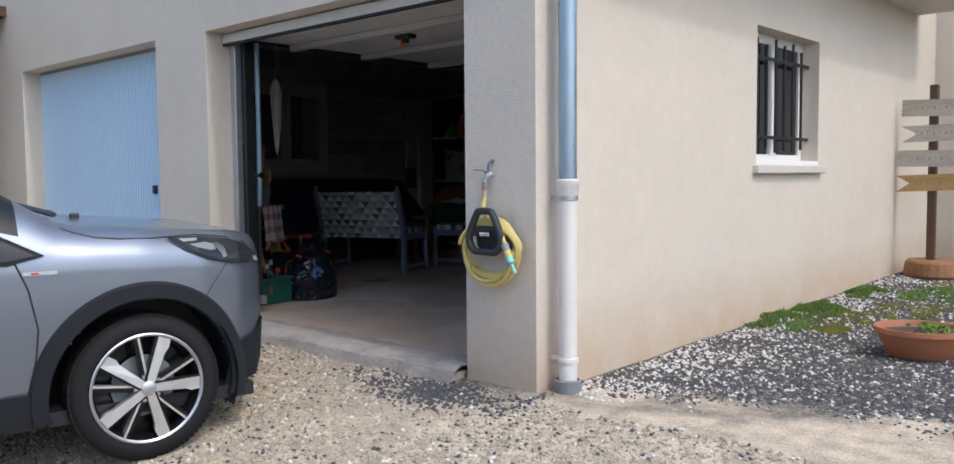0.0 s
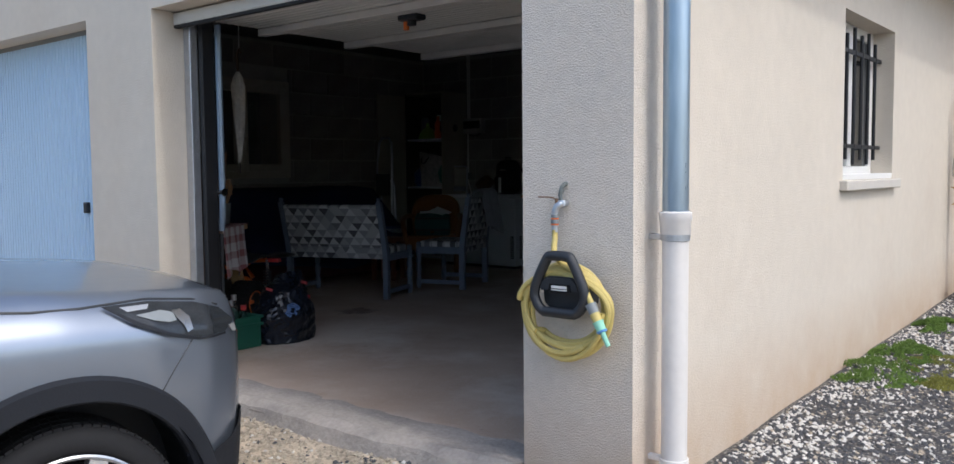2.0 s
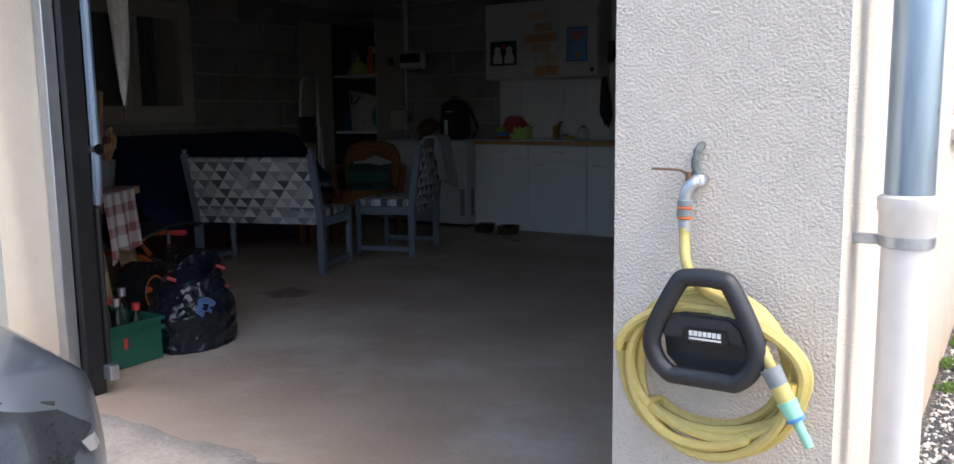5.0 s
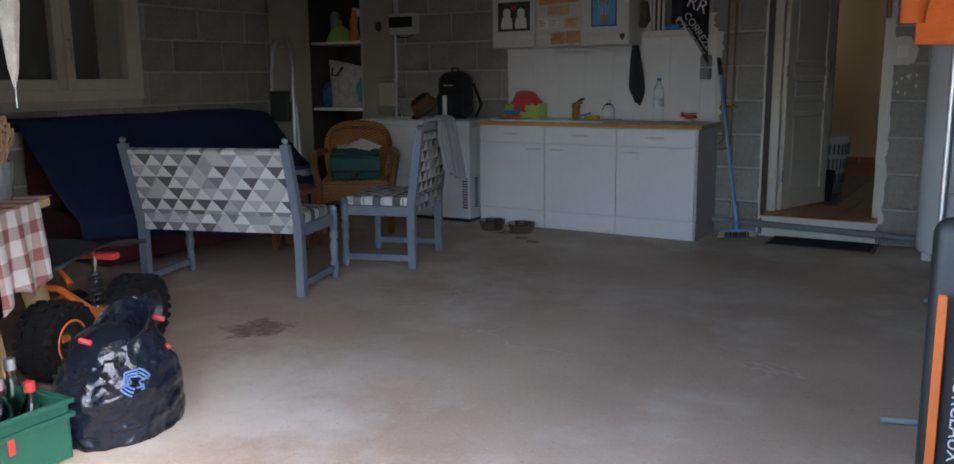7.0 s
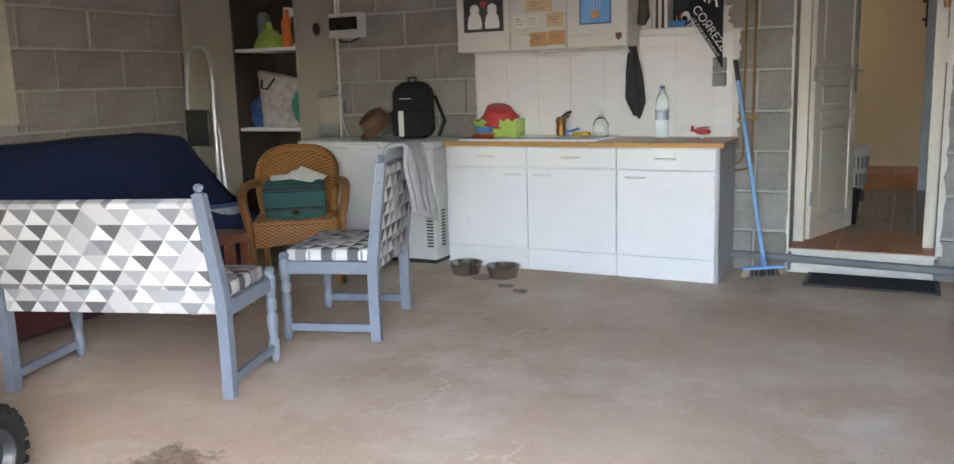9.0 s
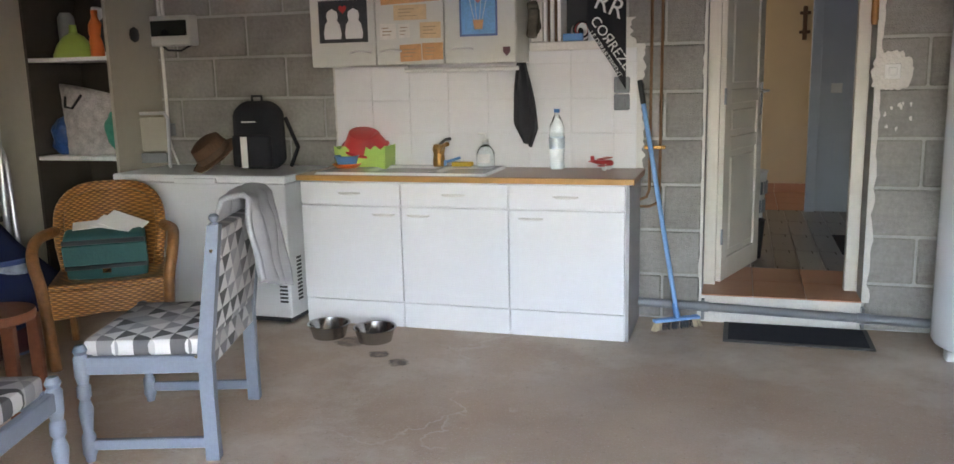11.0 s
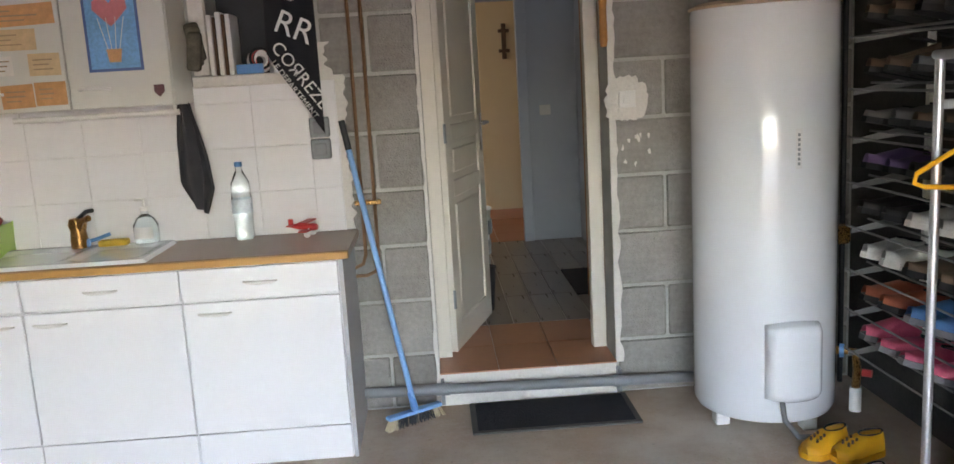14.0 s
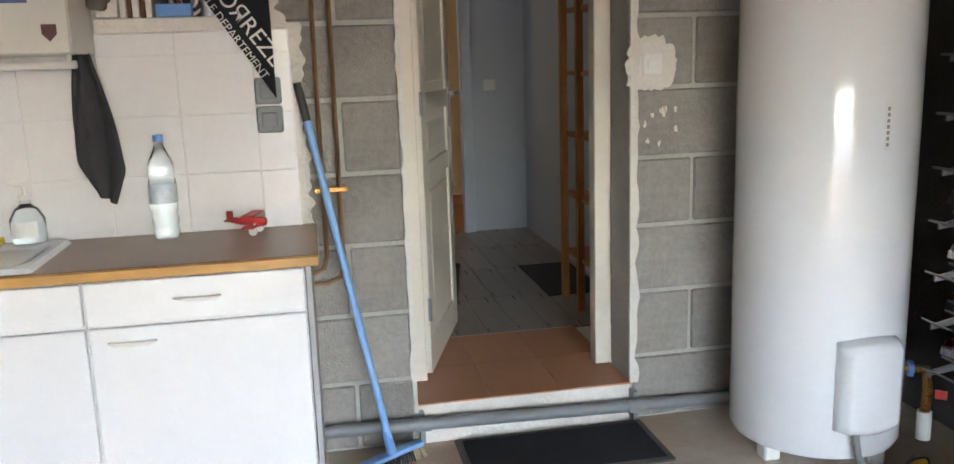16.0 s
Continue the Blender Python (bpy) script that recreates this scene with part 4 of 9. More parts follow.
def leaf_mesh(name, blobs, material, count, size, seed, parent=None):
    """Many small leaves strewn over low mounds (x, y, radius x, radius y, height)."""
    r = random.Random(seed)
    vs, fs = [], []
    for _ in range(count):
        x, y, rx, ry, h = r.choice(blobs)
        a, q = r.uniform(0, 6.283), math.sqrt(r.random())
        px, py = x + math.cos(a) * rx * q, y + math.sin(a) * ry * q
        if noise.noise((px * 6, py * 6, seed)) + 0.5 * noise.noise((px * 17, py * 17, seed)) < -0.12 + 0.25 * q:
            continue
        pz = h * (1 - q * q) * r.uniform(0.35, 1.0) * (0.75 + 0.5 * noise.noise((px * 14, py * 14, 1))) + 0.004
        base = ground_z(px, py) if parent is None else 0.0
        d = Vector((r.uniform(-1, 1), r.uniform(-1, 1), r.uniform(0.2, 1.2))).normalized() * size * r.uniform(0.6, 1.4)
        s = d.orthogonal().normalized() * size * 0.35
        c = Vector((px, py, pz + base))
        k = len(vs)
        vs += [c - s, c + s, c + d]
        fs.append((k, k + 1, k + 2))
    me = bpy.data.meshes.new(name)
    me.from_pydata([tuple(v) for v in vs], [], fs)
    me.materials.append(material)
    ob = new(name, me)
    ob.parent = parent
    return ob


pb.scale = (1, 1, 0.8)
leaf_mesh("plant", [(0.05, 0.0, 0.17, 0.17, 0.04)], MOSS, 260, 0.03, 3, pb).location.z = 0.19
tagged(leaf_mesh("moss", [(-2.42, 5.62, 0.26, 0.30, 0.10), (-2.40, 6.2, 0.2, 0.26, 0.10), (-2.42, 7.25, 0.16, 0.3, 0.07), (-1.95, 7.5, 0.4, 0.45, 0.03)], MOSS, 26000, 0.013, 5), "low bright green moss mounds on the gravel", "moss", kind="stuff")
tagged(leaf_mesh("stonecrop", [(-2.05, 6.05, 0.38, 0.34, 0.03), (-1.85, 6.6, 0.4, 0.4, 0.03), (-2.0, 5.6, 0.25, 0.15, 0.02), (-1.6, 8.0, 0.6, 0.5, 0.03)], MOSSY, 15000, 0.012, 6), "yellow-green ground cover patches on the gravel", "ground cover", kind="stuff")

# loose gravel
OCT_F = [(0, 2, 4), (2, 1, 4), (1, 3, 4), (3, 0, 4), (2, 0, 5), (1, 2, 5), (3, 1, 5), (0, 3, 5)]


def stones(name, material, label, count, seed, size, where):
    r = random.Random(seed)
    vs, fs = [], []
    while len(fs) < count * 8:
        p = where(r)
        if p is None:
            continue
        x, y = p
        s = size * r.uniform(0.5, 1.5)
        sx, sy, sz = s * r.uniform(0.6, 1.3), s * r.uniform(0.6, 1.3), s * r.uniform(0.4, 0.8)
        a = r.uniform(0, 3.14)
        ca, sa = math.cos(a), math.sin(a)
        z = ground_z(x, y) + 0.012 * noise.noise((x * 2.1, y * 2.1, 0)) + sz * 0.4
        k = len(vs)
        for dx, dy, dz in ((sx, 0, 0.2), (-sx, 0, -0.1), (0, sy, 0.1), (0, -sy, -0.2), (sx * 0.2, sy * 0.3, 1), (0, 0, -1)):
            vs.append((x + dx * ca - dy * sa, y + dx * sa + dy * ca, z + dz * sz))
        fs += [tuple(k + i for i in f) for f in OCT_F]
    me = bpy.data.meshes.new(name)
    me.from_pydata(vs, [], fs)
    me.materials.append(material)
    return tagged(new(name, me), label, "gravel", kind="stuff")


def bedded(x, y):
    """How far a spot lies inside the dark bed, from below 0 (yard) to above 1 (bed)."""
    return (y - 0.4 * x + 0.5 * noise.noise((x * 1.6, y * 1.6, 0)) + 0.25 * noise.noise((x * 5, y * 5, 2)) - 4.1) / 0.4


def front(r):
    x, y = r.uniform(-5.6, 1.2), 3.08 - 2.3 * r.random() ** 0.9
    if r.random() < bedded(x, y) and x > -3.2:
        return None
    return (x, y) if r.random() < 0.95 - 0.6 * max(0, noise.noise((x, y, 4)) + 0.2) else None


def side(r):
    x, y = -2.58 + 3.9 * r.random() ** 1.3, 2.5 + 6.9 * r.random() ** 1.15
    if x < -2.6 and y > 3.1:
        return None
    return (x, y) if r.random() < bedded(x, y) else None


def at_wall(r):
    """The pale chips that gather along the foot of the side wall."""
    x, y = -2.58 + abs(r.gauss(0, 0.30)), 3.25 + 5.2 * r.random()
    return (x, y) if noise.noise((x * 2, y * 2, 9)) > -0.2 else None


def near_pillar(r):
    x, y = r.gauss(-3.1, 0.28), 2.93 + 0.10 * r.gauss(0, 1)
    return (x, y) if y < 3.08 else None


stones("gravel", STONEBEIGE, "beige crushed gravel in front of the garage", 42000, 1, 0.0092, lambda r: front(r) if r.random() < 0.9 else side(r))
stones("gravel", STONEDARK, "dark grey gravel along the side wall", 34000, 2, 0.0098, lambda r: side(r) if r.random() < 0.88 else (near_pillar(r) if r.random() < 0.25 else front(r)))
stones("gravel", STONEWHITE, "white gravel chips scattered in the yard", 10500, 3, 0.0098, lambda r: (at_wall(r) if r.random() < 0.3 else side(r)) if r.random() < 0.72 else front(r))

# ---- car ----
CAR_YAW = 80.0
car = thing("car", -4.384, 1.836, -0.235, CAR_YAW, label="silver-grey compact crossover car parked facing the garage", category="car")
# stations: x, bottom, half width, shoulder height, half width at the top edge, top edge height, top centre height
ST = [(0.66, 0.36, 0.42, 0.72, 0.36, 0.835, 0.85), (0.63, 0.30, 0.58, 0.77, 0.50, 0.895, 0.915), (0.56, 0.26, 0.70, 0.81, 0.60, 0.945, 0.965), (0.44, 0.24, 0.79, 0.84, 0.67, 0.97, 0.995), (0.25, 0.23, 0.84, 0.86, 0.69, 0.985, 1.01), (0.0, 0.22, 0.865, 0.87, 0.71, 1.005, 1.03), (-0.22, 0.22, 0.87, 0.88, 0.70, 1.02, 1.05), (-0.32, 0.22, 0.87, 0.88, 0.69, 1.04, 1.07), (-0.80, 0.22, 0.87, 0.88, 0.62, 1.34, 1.38), (-1.25, 0.22, 0.87, 0.87, 0.58, 1.50, 1.54), (-2.4, 0.22, 0.87, 0.89, 0.58, 1.52, 1.56), (-3.0, 0.24, 0.85, 0.92, 0.56, 1.46, 1.50), (-3.3, 0.3, 0.80, 0.95, 0.52, 1.2, 1.25), (-3.45, 0.36, 0.72, 0.8, 0.5, 0.95, 0.98)]


def station(x):
    if x >= ST[0][0]:
        return ST[0]
    for a, b in zip(ST, ST[1:]):
        if x >= b[0]:
            k = (x - b[0]) / (a[0] - b[0])
            k2 = k
            return tuple(q * k2 + w * (1 - k2) for q, w in zip(a, b))
    return ST[-1]


def section(x, v):
    """A point of the body's right half; v goes from the sill (0) to the middle of the top (1)."""
    _, zb, w, zs, wt, zt, zc = station(x)
    if v < 0.45:
        k = v / 0.45
        y = w * (0.93 + 0.07 * math.sin(k * math.pi * 0.62))
        return y, zb + (zs - zb) * k
    if v < 0.75:
        k = (v - 0.45) / 0.3
        y0 = w * (0.93 + 0.07 * math.sin(math.pi * 0.62))
        return y0 + (wt - y0) * k ** 1.25, zs + (zt - zs) * math.sin(k * math.pi / 2) ** 0.9
    k = (v - 0.75) / 0.25
    return wt * (1 - k), zt + (zc - zt) * math.sin(k * math.pi / 2)


AXLES = ((0.0, 0.317), (-2.54, 0.317))
NXS, NV = 120, 36
body, win = B(), B()
for sgn in (-1, 1):
    for i in range(NXS):
        xa, xb = 0.66 - 4.11 * i / NXS, 0.66 - 4.11 * (i + 1) / NXS
        for j in range(NV):
            va, vb = j / NV, (j + 1) / NV
            q = [(x, *section(x, v)) for x, v in ((xa, va), (xb, va), (xb, vb), (xa, vb))]
            cx, cz = sum(p[0] for p in q) / 4, sum(p[2] for p in q) / 4
            if vb < 0.55 and any((cx - ax) ** 2 + (cz - az) ** 2 < 0.40 ** 2 for ax, az in AXLES):
                continue
            glassy = (0.50 < va < 0.72 and -3.0 < cx < -0.47) or (va > 0.76 and -1.15 < cx < -0.36)
            tgt = win if glassy else body
            vv = [tgt.verts.new((x, sgn * y, z)) for x, y, z in q]
            tgt.faces.new(vv if sgn > 0 else vv[::-1])
for sgn in (-1, 1):
    fv = [body.verts.new((0.66, sgn * y, z)) for y, z in [section(0.66, j / NV) for j in range(NV + 1)]]
    c = body.verts.new((0.665, 0, 0.5))
    for a, b in zip(fv, fv[1:]):
        body.faces.new((a, b, c))
for b_ in (body, win):
    bmesh.ops.remove_doubles(b_, verts=b_.verts, dist=0.0005)
    bmesh.ops.recalc_face_normals(b_, faces=b_.faces)
body_ob = part("body", body, CARPAINT, car, smooth=True)
part("window_glass", win, CARGLASS, car, "dark tinted windows", smooth=True)


def side_y(x, z, off=0.008):
    lo, hi = 0.0, 0.75
    for _ in range(24):
        mid = (lo + hi) / 2
        if section(x, mid)[1] < z:
            lo = mid
        else:
            hi = mid
    return section(x, lo)[0] + off


def patch(name, poly, material, parent, off=0.008, label=""):
    """A piece of trim that follows the flank over an outline in x and z; made on both sides."""
    for sgn in (-1, 1):
        bm = B()
        vs = [bm.verts.new((x, 0, z)) for x, z in poly]
        f = bm.faces.new(vs)
        bmesh.ops.triangulate(bm, faces=[f])
        for _ in range(3):
            bmesh.ops.subdivide_edges(bm, edges=bm.edges[:], cuts=1, use_grid_fill=True)
        for v in bm.verts:
            v.co.y = sgn * side_y(v.co.x, v.co.z, off)
        bmesh.ops.recalc_face_normals(bm, faces=bm.faces)
        part(name, bm, material, parent, label, smooth=True)


patch("headlight", [(0.12, 0.957), (0.25, 0.957), (0.40, 0.938), (0.50, 0.905), (0.565, 0.855), (0.51, 0.828), (0.40, 0.833), (0.30, 0.862), (0.20, 0.908)], LAMPGLASS, car, 0.010, "dark glossy headlight with bright inner tubes")
patch("headlight_rim", [(0.12, 0.957), (0.20, 0.908), (0.30, 0.862), (0.40, 0.833), (0.51, 0.828), (0.51, 0.821), (0.395, 0.825), (0.29, 0.853), (0.19, 0.900), (0.108, 0.957)], CLADDING, car, 0.013)
patch("indicator", [(0.16, 0.950), (0.25, 0.950), (0.24, 0.938), (0.18, 0.936)], GALV, car, 0.013)
patch("light_tube", [(0.20, 0.925), (0.28, 0.930), (0.32, 0.918), (0.325, 0.895), (0.30, 0.893), (0.25, 0.905)], GREYPL, car, 0.013)
patch("light_blade", [(0.315, 0.925), (0.345, 0.925), (0.37, 0.90), (0.375, 0.862), (0.355, 0.855), (0.345, 0.88), (0.325, 0.905)], STEEL, car, 0.015, "bright curved daytime light")
patch("lower_light", [(0.53, 0.845), (0.565, 0.845), (0.58, 0.815), (0.545, 0.822)], ALLOY, car, 0.014)
patch("quarter_frame", [(-0.385, 0.912), (-0.52, 0.878), (-0.70, 0.885), (-0.70, 1.085)], CLADDING, car, 0.008)
patch("quarter_glass", [(-0.42, 0.915), (-0.52, 0.897), (-0.66, 0.902), (-0.66, 1.045)], CARGLASS, car, 0.012)
patch("sill_cladding", [(-0.40, 0.22), (-0.40, 0.36), (-2.16, 0.36), (-2.16, 0.22)], CLADDING, car, 0.012)
patch("bumper_cladding", [(0.36, 0.25), (0.405, 0.45), (0.52, 0.475), (0.60, 0.53), (0.655, 0.53), (0.655, 0.37), (0.56, 0.27)], CLADDING, car, 0.020)
patch("wing_badge", [(-0.47, 0.838), (-0.345, 0.838), (-0.345, 0.852), (-0.47, 0.852)], GALV, car, 0.010)
patch("badge_flash", [(-0.44, 0.841), (-0.412, 0.841), (-0.412, 0.849), (-0.44, 0.849)], REDPL, car, 0.013)
patch("rear_cladding", [(-2.98, 0.24), (-2.98, 0.5), (-3.35, 0.5), (-3.35, 0.36)], CLADDING, car, 0.012)
for sgn in (-1, 1):
    bm = B()
    tube(bm, [(x, sgn * side_y(x, z, 0.001), z) for x, z in [(-0.46, 0.36), (-0.43, 0.5), (-0.42, 0.62), (-0.45, 0.78), (-0.49, 0.88), (-0.50, 0.93)]], 0.004, 6)
    part("panel_gap", bm, BLACKPL, car)
    bm = B()
    tube(bm, [(x, sgn * side_y(x, z, 0.001), z) for x, z in [(0.255, 0.675), (0.31, 0.75), (0.375, 0.828)]], 0.002, 6)
    part("panel_gap", bm, BLACKPL, car)
    bm = B()
    tube(bm, [(x, sgn * side_y(x, z, 0.001), z) for x, z in [(-0.31, 1.015), (-0.26, 0.995), (-0.18, 0.972), (-0.08, 0.962), (0.05, 0.958), (0.13, 0.96), (0.25, 0.962), (0.40, 0.944), (0.50, 0.912)]], 0.004, 6)
    part("hood_gap", bm, BLACKPL, car)
    bm = B()
    box(bm, -0.75, sgn * 0.86, 0.98, -0.58, sgn * 1.04, 1.11, 0.03, seg=3)
    part("mirror", bm, BLACKPL, car, smooth=True)
    bm = B()
    tube(bm, [(-0.36, sgn * 0.05, 1.10), (-0.33, sgn * 0.3, 1.085), (-0.30, sgn * 0.62, 1.065)], 0.012, 6)
    part("wiper", bm, BLACKPL, car)
    bm = B()
    box(bm, -0.17, sgn * 0.30 - 0.015, 1.025, -0.13, sgn * 0.30 + 0.015, 1.058, 0.006, seg=2)
    part("washer_jet", bm, BLACKPL, car)
bm = B()
box(bm, 0.655, -0.40, 0.52, 0.675, 0.40, 0.68, 0.01)
part("grille", bm, BLACKPL, car)
bm = B()
sheet(bm, 10, 4, lambda u, v: (0.60 - 0.02 * v, (u - 0.5) * 1.2, 0.855 + v * 0.012))
part("cowl", bm, BLACKPL, car)
for sgn in (-1, 1):
    for ax, az in AXLES:
        bm = B()
        n = 40
        ring = []
        for k in range(n + 1):
            a = radians(-16 + 212 * k / n)
            row = []
            for r_, o in ((0.386, -0.03), (0.388, 0.016), (0.394, 0.022), (0.452, 0.022), (0.462, 0.0)):
                x, z = ax + math.cos(a) * r_, max(0.225, az + math.sin(a) * r_)
                row.append(bm.verts.new((x, sgn * (max(side_y(min(max(x, -3.3), 0.62), z, 0), 0.79) + o), z)))
            ring.append(row)
        for a, b in zip(ring, ring[1:]):
            for k in range(4):
                bm.faces.new((a[k], a[k + 1], b[k + 1], b[k]))
        bmesh.ops.recalc_face_normals(bm, faces=bm.faces)
        part("arch_cladding", bm, CLADDING, car, smooth=True)
        bm = B()
        pts = [(ax + math.cos(radians(a)) * 0.405, az + math.sin(radians(a)) * 0.405) for a in range(-20, 201, 10)]
        wv = [(bm.verts.new((x, sgn * 0.50, z)), bm.verts.new((x, sgn * 0.84, z))) for x, z in pts]
        for a, b in zip(wv, wv[1:]):
            bm.faces.new((a[0], b[0], b[1], a[1]))
        bm.faces.new([a[0] for a in wv])
        part("wheel_well", bm, BLACKPL, car)
bm = B()
box(bm, -3.3, -0.78, 0.2, 0.5, 0.78, 0.26)
part("underbody", bm, BLACKPL, car)


def wheel(parent, x, y, z, sgn):
    """Axis along y; outer face towards sgn."""
    w = new("wheel")
    w.parent = parent
    w.matrix_basis = pose(x, y, z, -90 * sgn, 0, 0)
    bm = B()
    R = 0.317
    lathe(bm, [(0.232, -0.2), (0.26, -0.205), (R - 0.014, -0.192), (R - 0.003, -0.17), (R - 0.001, -0.1), (R - 0.003, -0.038), (R - 0.010, -0.018), (R - 0.024, -0.004), (0.268, 0.004), (0.250, 0.003), (0.240, -0.002), (0.232, -0.012)], 72)
    part("tyre", bm, TREAD, w, smooth=True)
    bm = B()
    for k in range(76):
        for q, (za, zb) in enumerate(((-0.190, -0.158), (-0.150, -0.108), (-0.100, -0.058), (-0.050, -0.022))):
            m = pose(0, 0, 0, 0, 0, 360 * (k + 0.3 * q) / 76)
            box(bm, R - 0.008, -0.0108, za, R + 0.0005, 0.0108, zb, 0, m)
    part("tread", bm, TREAD, w)
    bm = B()
    lathe(bm, [(0.0, -0.10), (0.20, -0.10), (0.212, -0.025), (0.231, -0.008), (0.239, 0.002), (0.233, 0.006), (0.224, 0.0), (0.214, -0.03)], 64)
    part("rim", bm, GLOSSBLACK, w, "gloss black alloy rim", smooth=True)
    bm = B()
    lathe(bm, [(0.2245, 0.0005), (0.2325, 0.007), (0.2385, 0.0035)], 64)
    part("rim_edge", bm, GALV, w, smooth=True)
    bm = B()
    lathe(bm, [(0.0, -0.085), (0.13, -0.085), (0.135, -0.075), (0.0, -0.072)], 32)
    part("brake_disc", bm, GREYPL, w, smooth=True)

    def blade(o, turn, z_in, z_out, low, material, name, label=""):
        bm = B()
        m = pose(0, 0, 0, 0, 0, turn)
        a = [bm.verts.new(m @ Vector((x_, y_, z_in if y_ < 0.1 else z_out))) for x_, y_ in o]
        b = [bm.verts.new(m @ Vector((x_ * 0.8, y_, low))) for x_, y_ in o]
        bm.faces.new(a), bm.faces.new(b[::-1])
        for i in range(len(o)):
            bm.faces.new((a[i], b[i], b[(i + 1) % len(o)], a[(i + 1) % len(o)]))
        bmesh.ops.recalc_face_normals(bm, faces=bm.faces)
        part(name, bm, material, w, label)
    for k in range(5):
        blade([(-0.017, 0.03), (0.016, 0.03), (0.024, 0.16), (0.034, 0.185), (0.030, 0.222), (-0.022, 0.222)], 72 * k - 19, 0.010, 0.0, -0.045, ALLOY, "spoke", "machined silver spoke")
        blade([(-0.026, 0.028), (-0.0175, 0.03), (-0.023, 0.222), (-0.034, 0.222)], 72 * k - 19, 0.004, -0.008, -0.05, GLOSSBLACK, "spoke_flank")
        blade([(0.0, 0.05), (0.009, 0.05), (0.006, 0.223), (-0.004, 0.223)], 72 * k + 9, -0.006, -0.003, -0.05, ALLOY, "thin_spoke")
        blade([(-0.022, 0.04), (-0.0005, 0.05), (-0.0045, 0.222), (-0.020, 0.222)], 72 * k + 9, -0.010, -0.007, -0.05, GLOSSBLACK, "thin_spoke_flank")
        bm = B()
        m = pose(0, 0, 0, 0, 0, 72 * k + 17)
        cyl(bm, m @ Vector((0, 0.052, -0.03)), m @ Vector((0, 0.052, 0.0)), 0.010, seg=8)
        part("wheel_bolt", bm, CHROME, w)
    bm = B()
    lathe(bm, [(0.032, -0.02), (0.032, 0.012), (0.026, 0.016), (0, 0.017)], 24)
    part("hub_cap", bm, GALV, w, smooth=True)
    return w


for sgn in (-1, 1):
    for ax, az in AXLES:
        wheel(car, ax, sgn * 0.845, az, sgn)

# ---- left part of the garage ----
# window of the left wall
lw = thing("window_2", LX, (VY0 + VY1) / 2, VZ0, label="white two-leaf wooden window in the block wall", category="window", kind="structure")
hv, hz = (VY1 - VY0) / 2, VZ1 - VZ0
bm = B()
for y0, y1, za, zb in ((-hv, -hv + 0.07, 0, hz), (hv - 0.07, hv, 0, hz), (-hv + 0.07, hv - 0.07, 0, 0.075), (-hv + 0.07, hv - 0.07, hz - 0.07, hz)):
    box(bm, -0.06, y0, za, 0.03, y1, zb, 0.005)
part("window_frame", bm, WINDOWPAINT, lw)
for y0, y1 in ((-hv + 0.07, -0.002), (0.002, hv - 0.07)):
    bm = B()
    for a, b, za, zb in ((y0, y0 + 0.07, 0.075, hz - 0.07), (y1 - 0.07, y1, 0.075, hz - 0.07), (y0 + 0.07, y1 - 0.07, 0.075, 0.15), (y0 + 0.07, y1 - 0.07, hz - 0.14, hz - 0.07)):
        box(bm, -0.03, a, za, 0.045, b, zb, 0.005)
    sash = part("sash", bm, WINDOWPAINT, lw)
    bm = B()
    box(bm, 0.0, y0 + 0.07, 0.15, 0.006, y1 - 0.07, hz - 0.14)
    pn = part("pane", bm, PANE, sash)
    pn.visible_shadow = False
bm = B()
tube(bm, [(0.05, 0.03, 0.42), (0.075, 0.03, 0.42), (0.08, 0.03, 0.36), (0.08, 0.03, 0.28)], 0.008, 8)
part("handle", bm, WINDOWPAINT, lw)
# outside that window: a post, and an added dark wall that dims the view
bm = B()
box(bm, LX - 3.4, 2.0, -0.4, LX - 3.2, 11.0, 2.6)
wall_shed = structure("wall_shed", bm, mat("dim_backdrop", (0.05, 0.05, 0.042), 0.9, var=0.25, scale=2), "added dark wall that keeps the window view dim")
# added cover and ends, out of view, keep sky light off the window
bm = B()
box(bm, LX - 3.4, 2.0, 2.6, LX - 0.45, 11.0, 2.7)
box(bm, LX - 3.3, 2.0, -0.4, LX - 0.45, 2.15, 2.7)
box(bm, LX - 3.3, 10.85, -0.4, LX - 0.45, 11.0, 2.7)
structure("shed_roof", bm, DARKWOOD, "unseen roof and end walls added to block sky at the window", "roof")
po = thing("outside_post", LX - 1.5, 7.95, -0.2, label="pale wooden post outside the window", category="post")
bm = B()
box(bm, -0.09, -0.09, -0.2, 0.09, 0.09, 2.8, 0.01)
part("post", bm, mat("pale_post", (0.26, 0.24, 0.16), 0.8, var=0.15), po)

# navy-covered folded sofa bed against the wall
sf = thing("sofa_bed", LX + 0.45, 6.72, 0.0, label="dark red sofa bed under a draped navy blue cover", category="sofa")
bm = B()
box(bm, -0.40, -1.02, 0.03, 0.42, 0.95, 0.36, 0.05, seg=3)
part("base", bm, MAROON, sf, smooth=True)
bm = B()
box(bm, -0.42, -1.0, 0.36, -0.12, 0.95, 0.90, 0.06, seg=3)
part("backrest", bm, MAROON, sf, smooth=True)
bm = B()


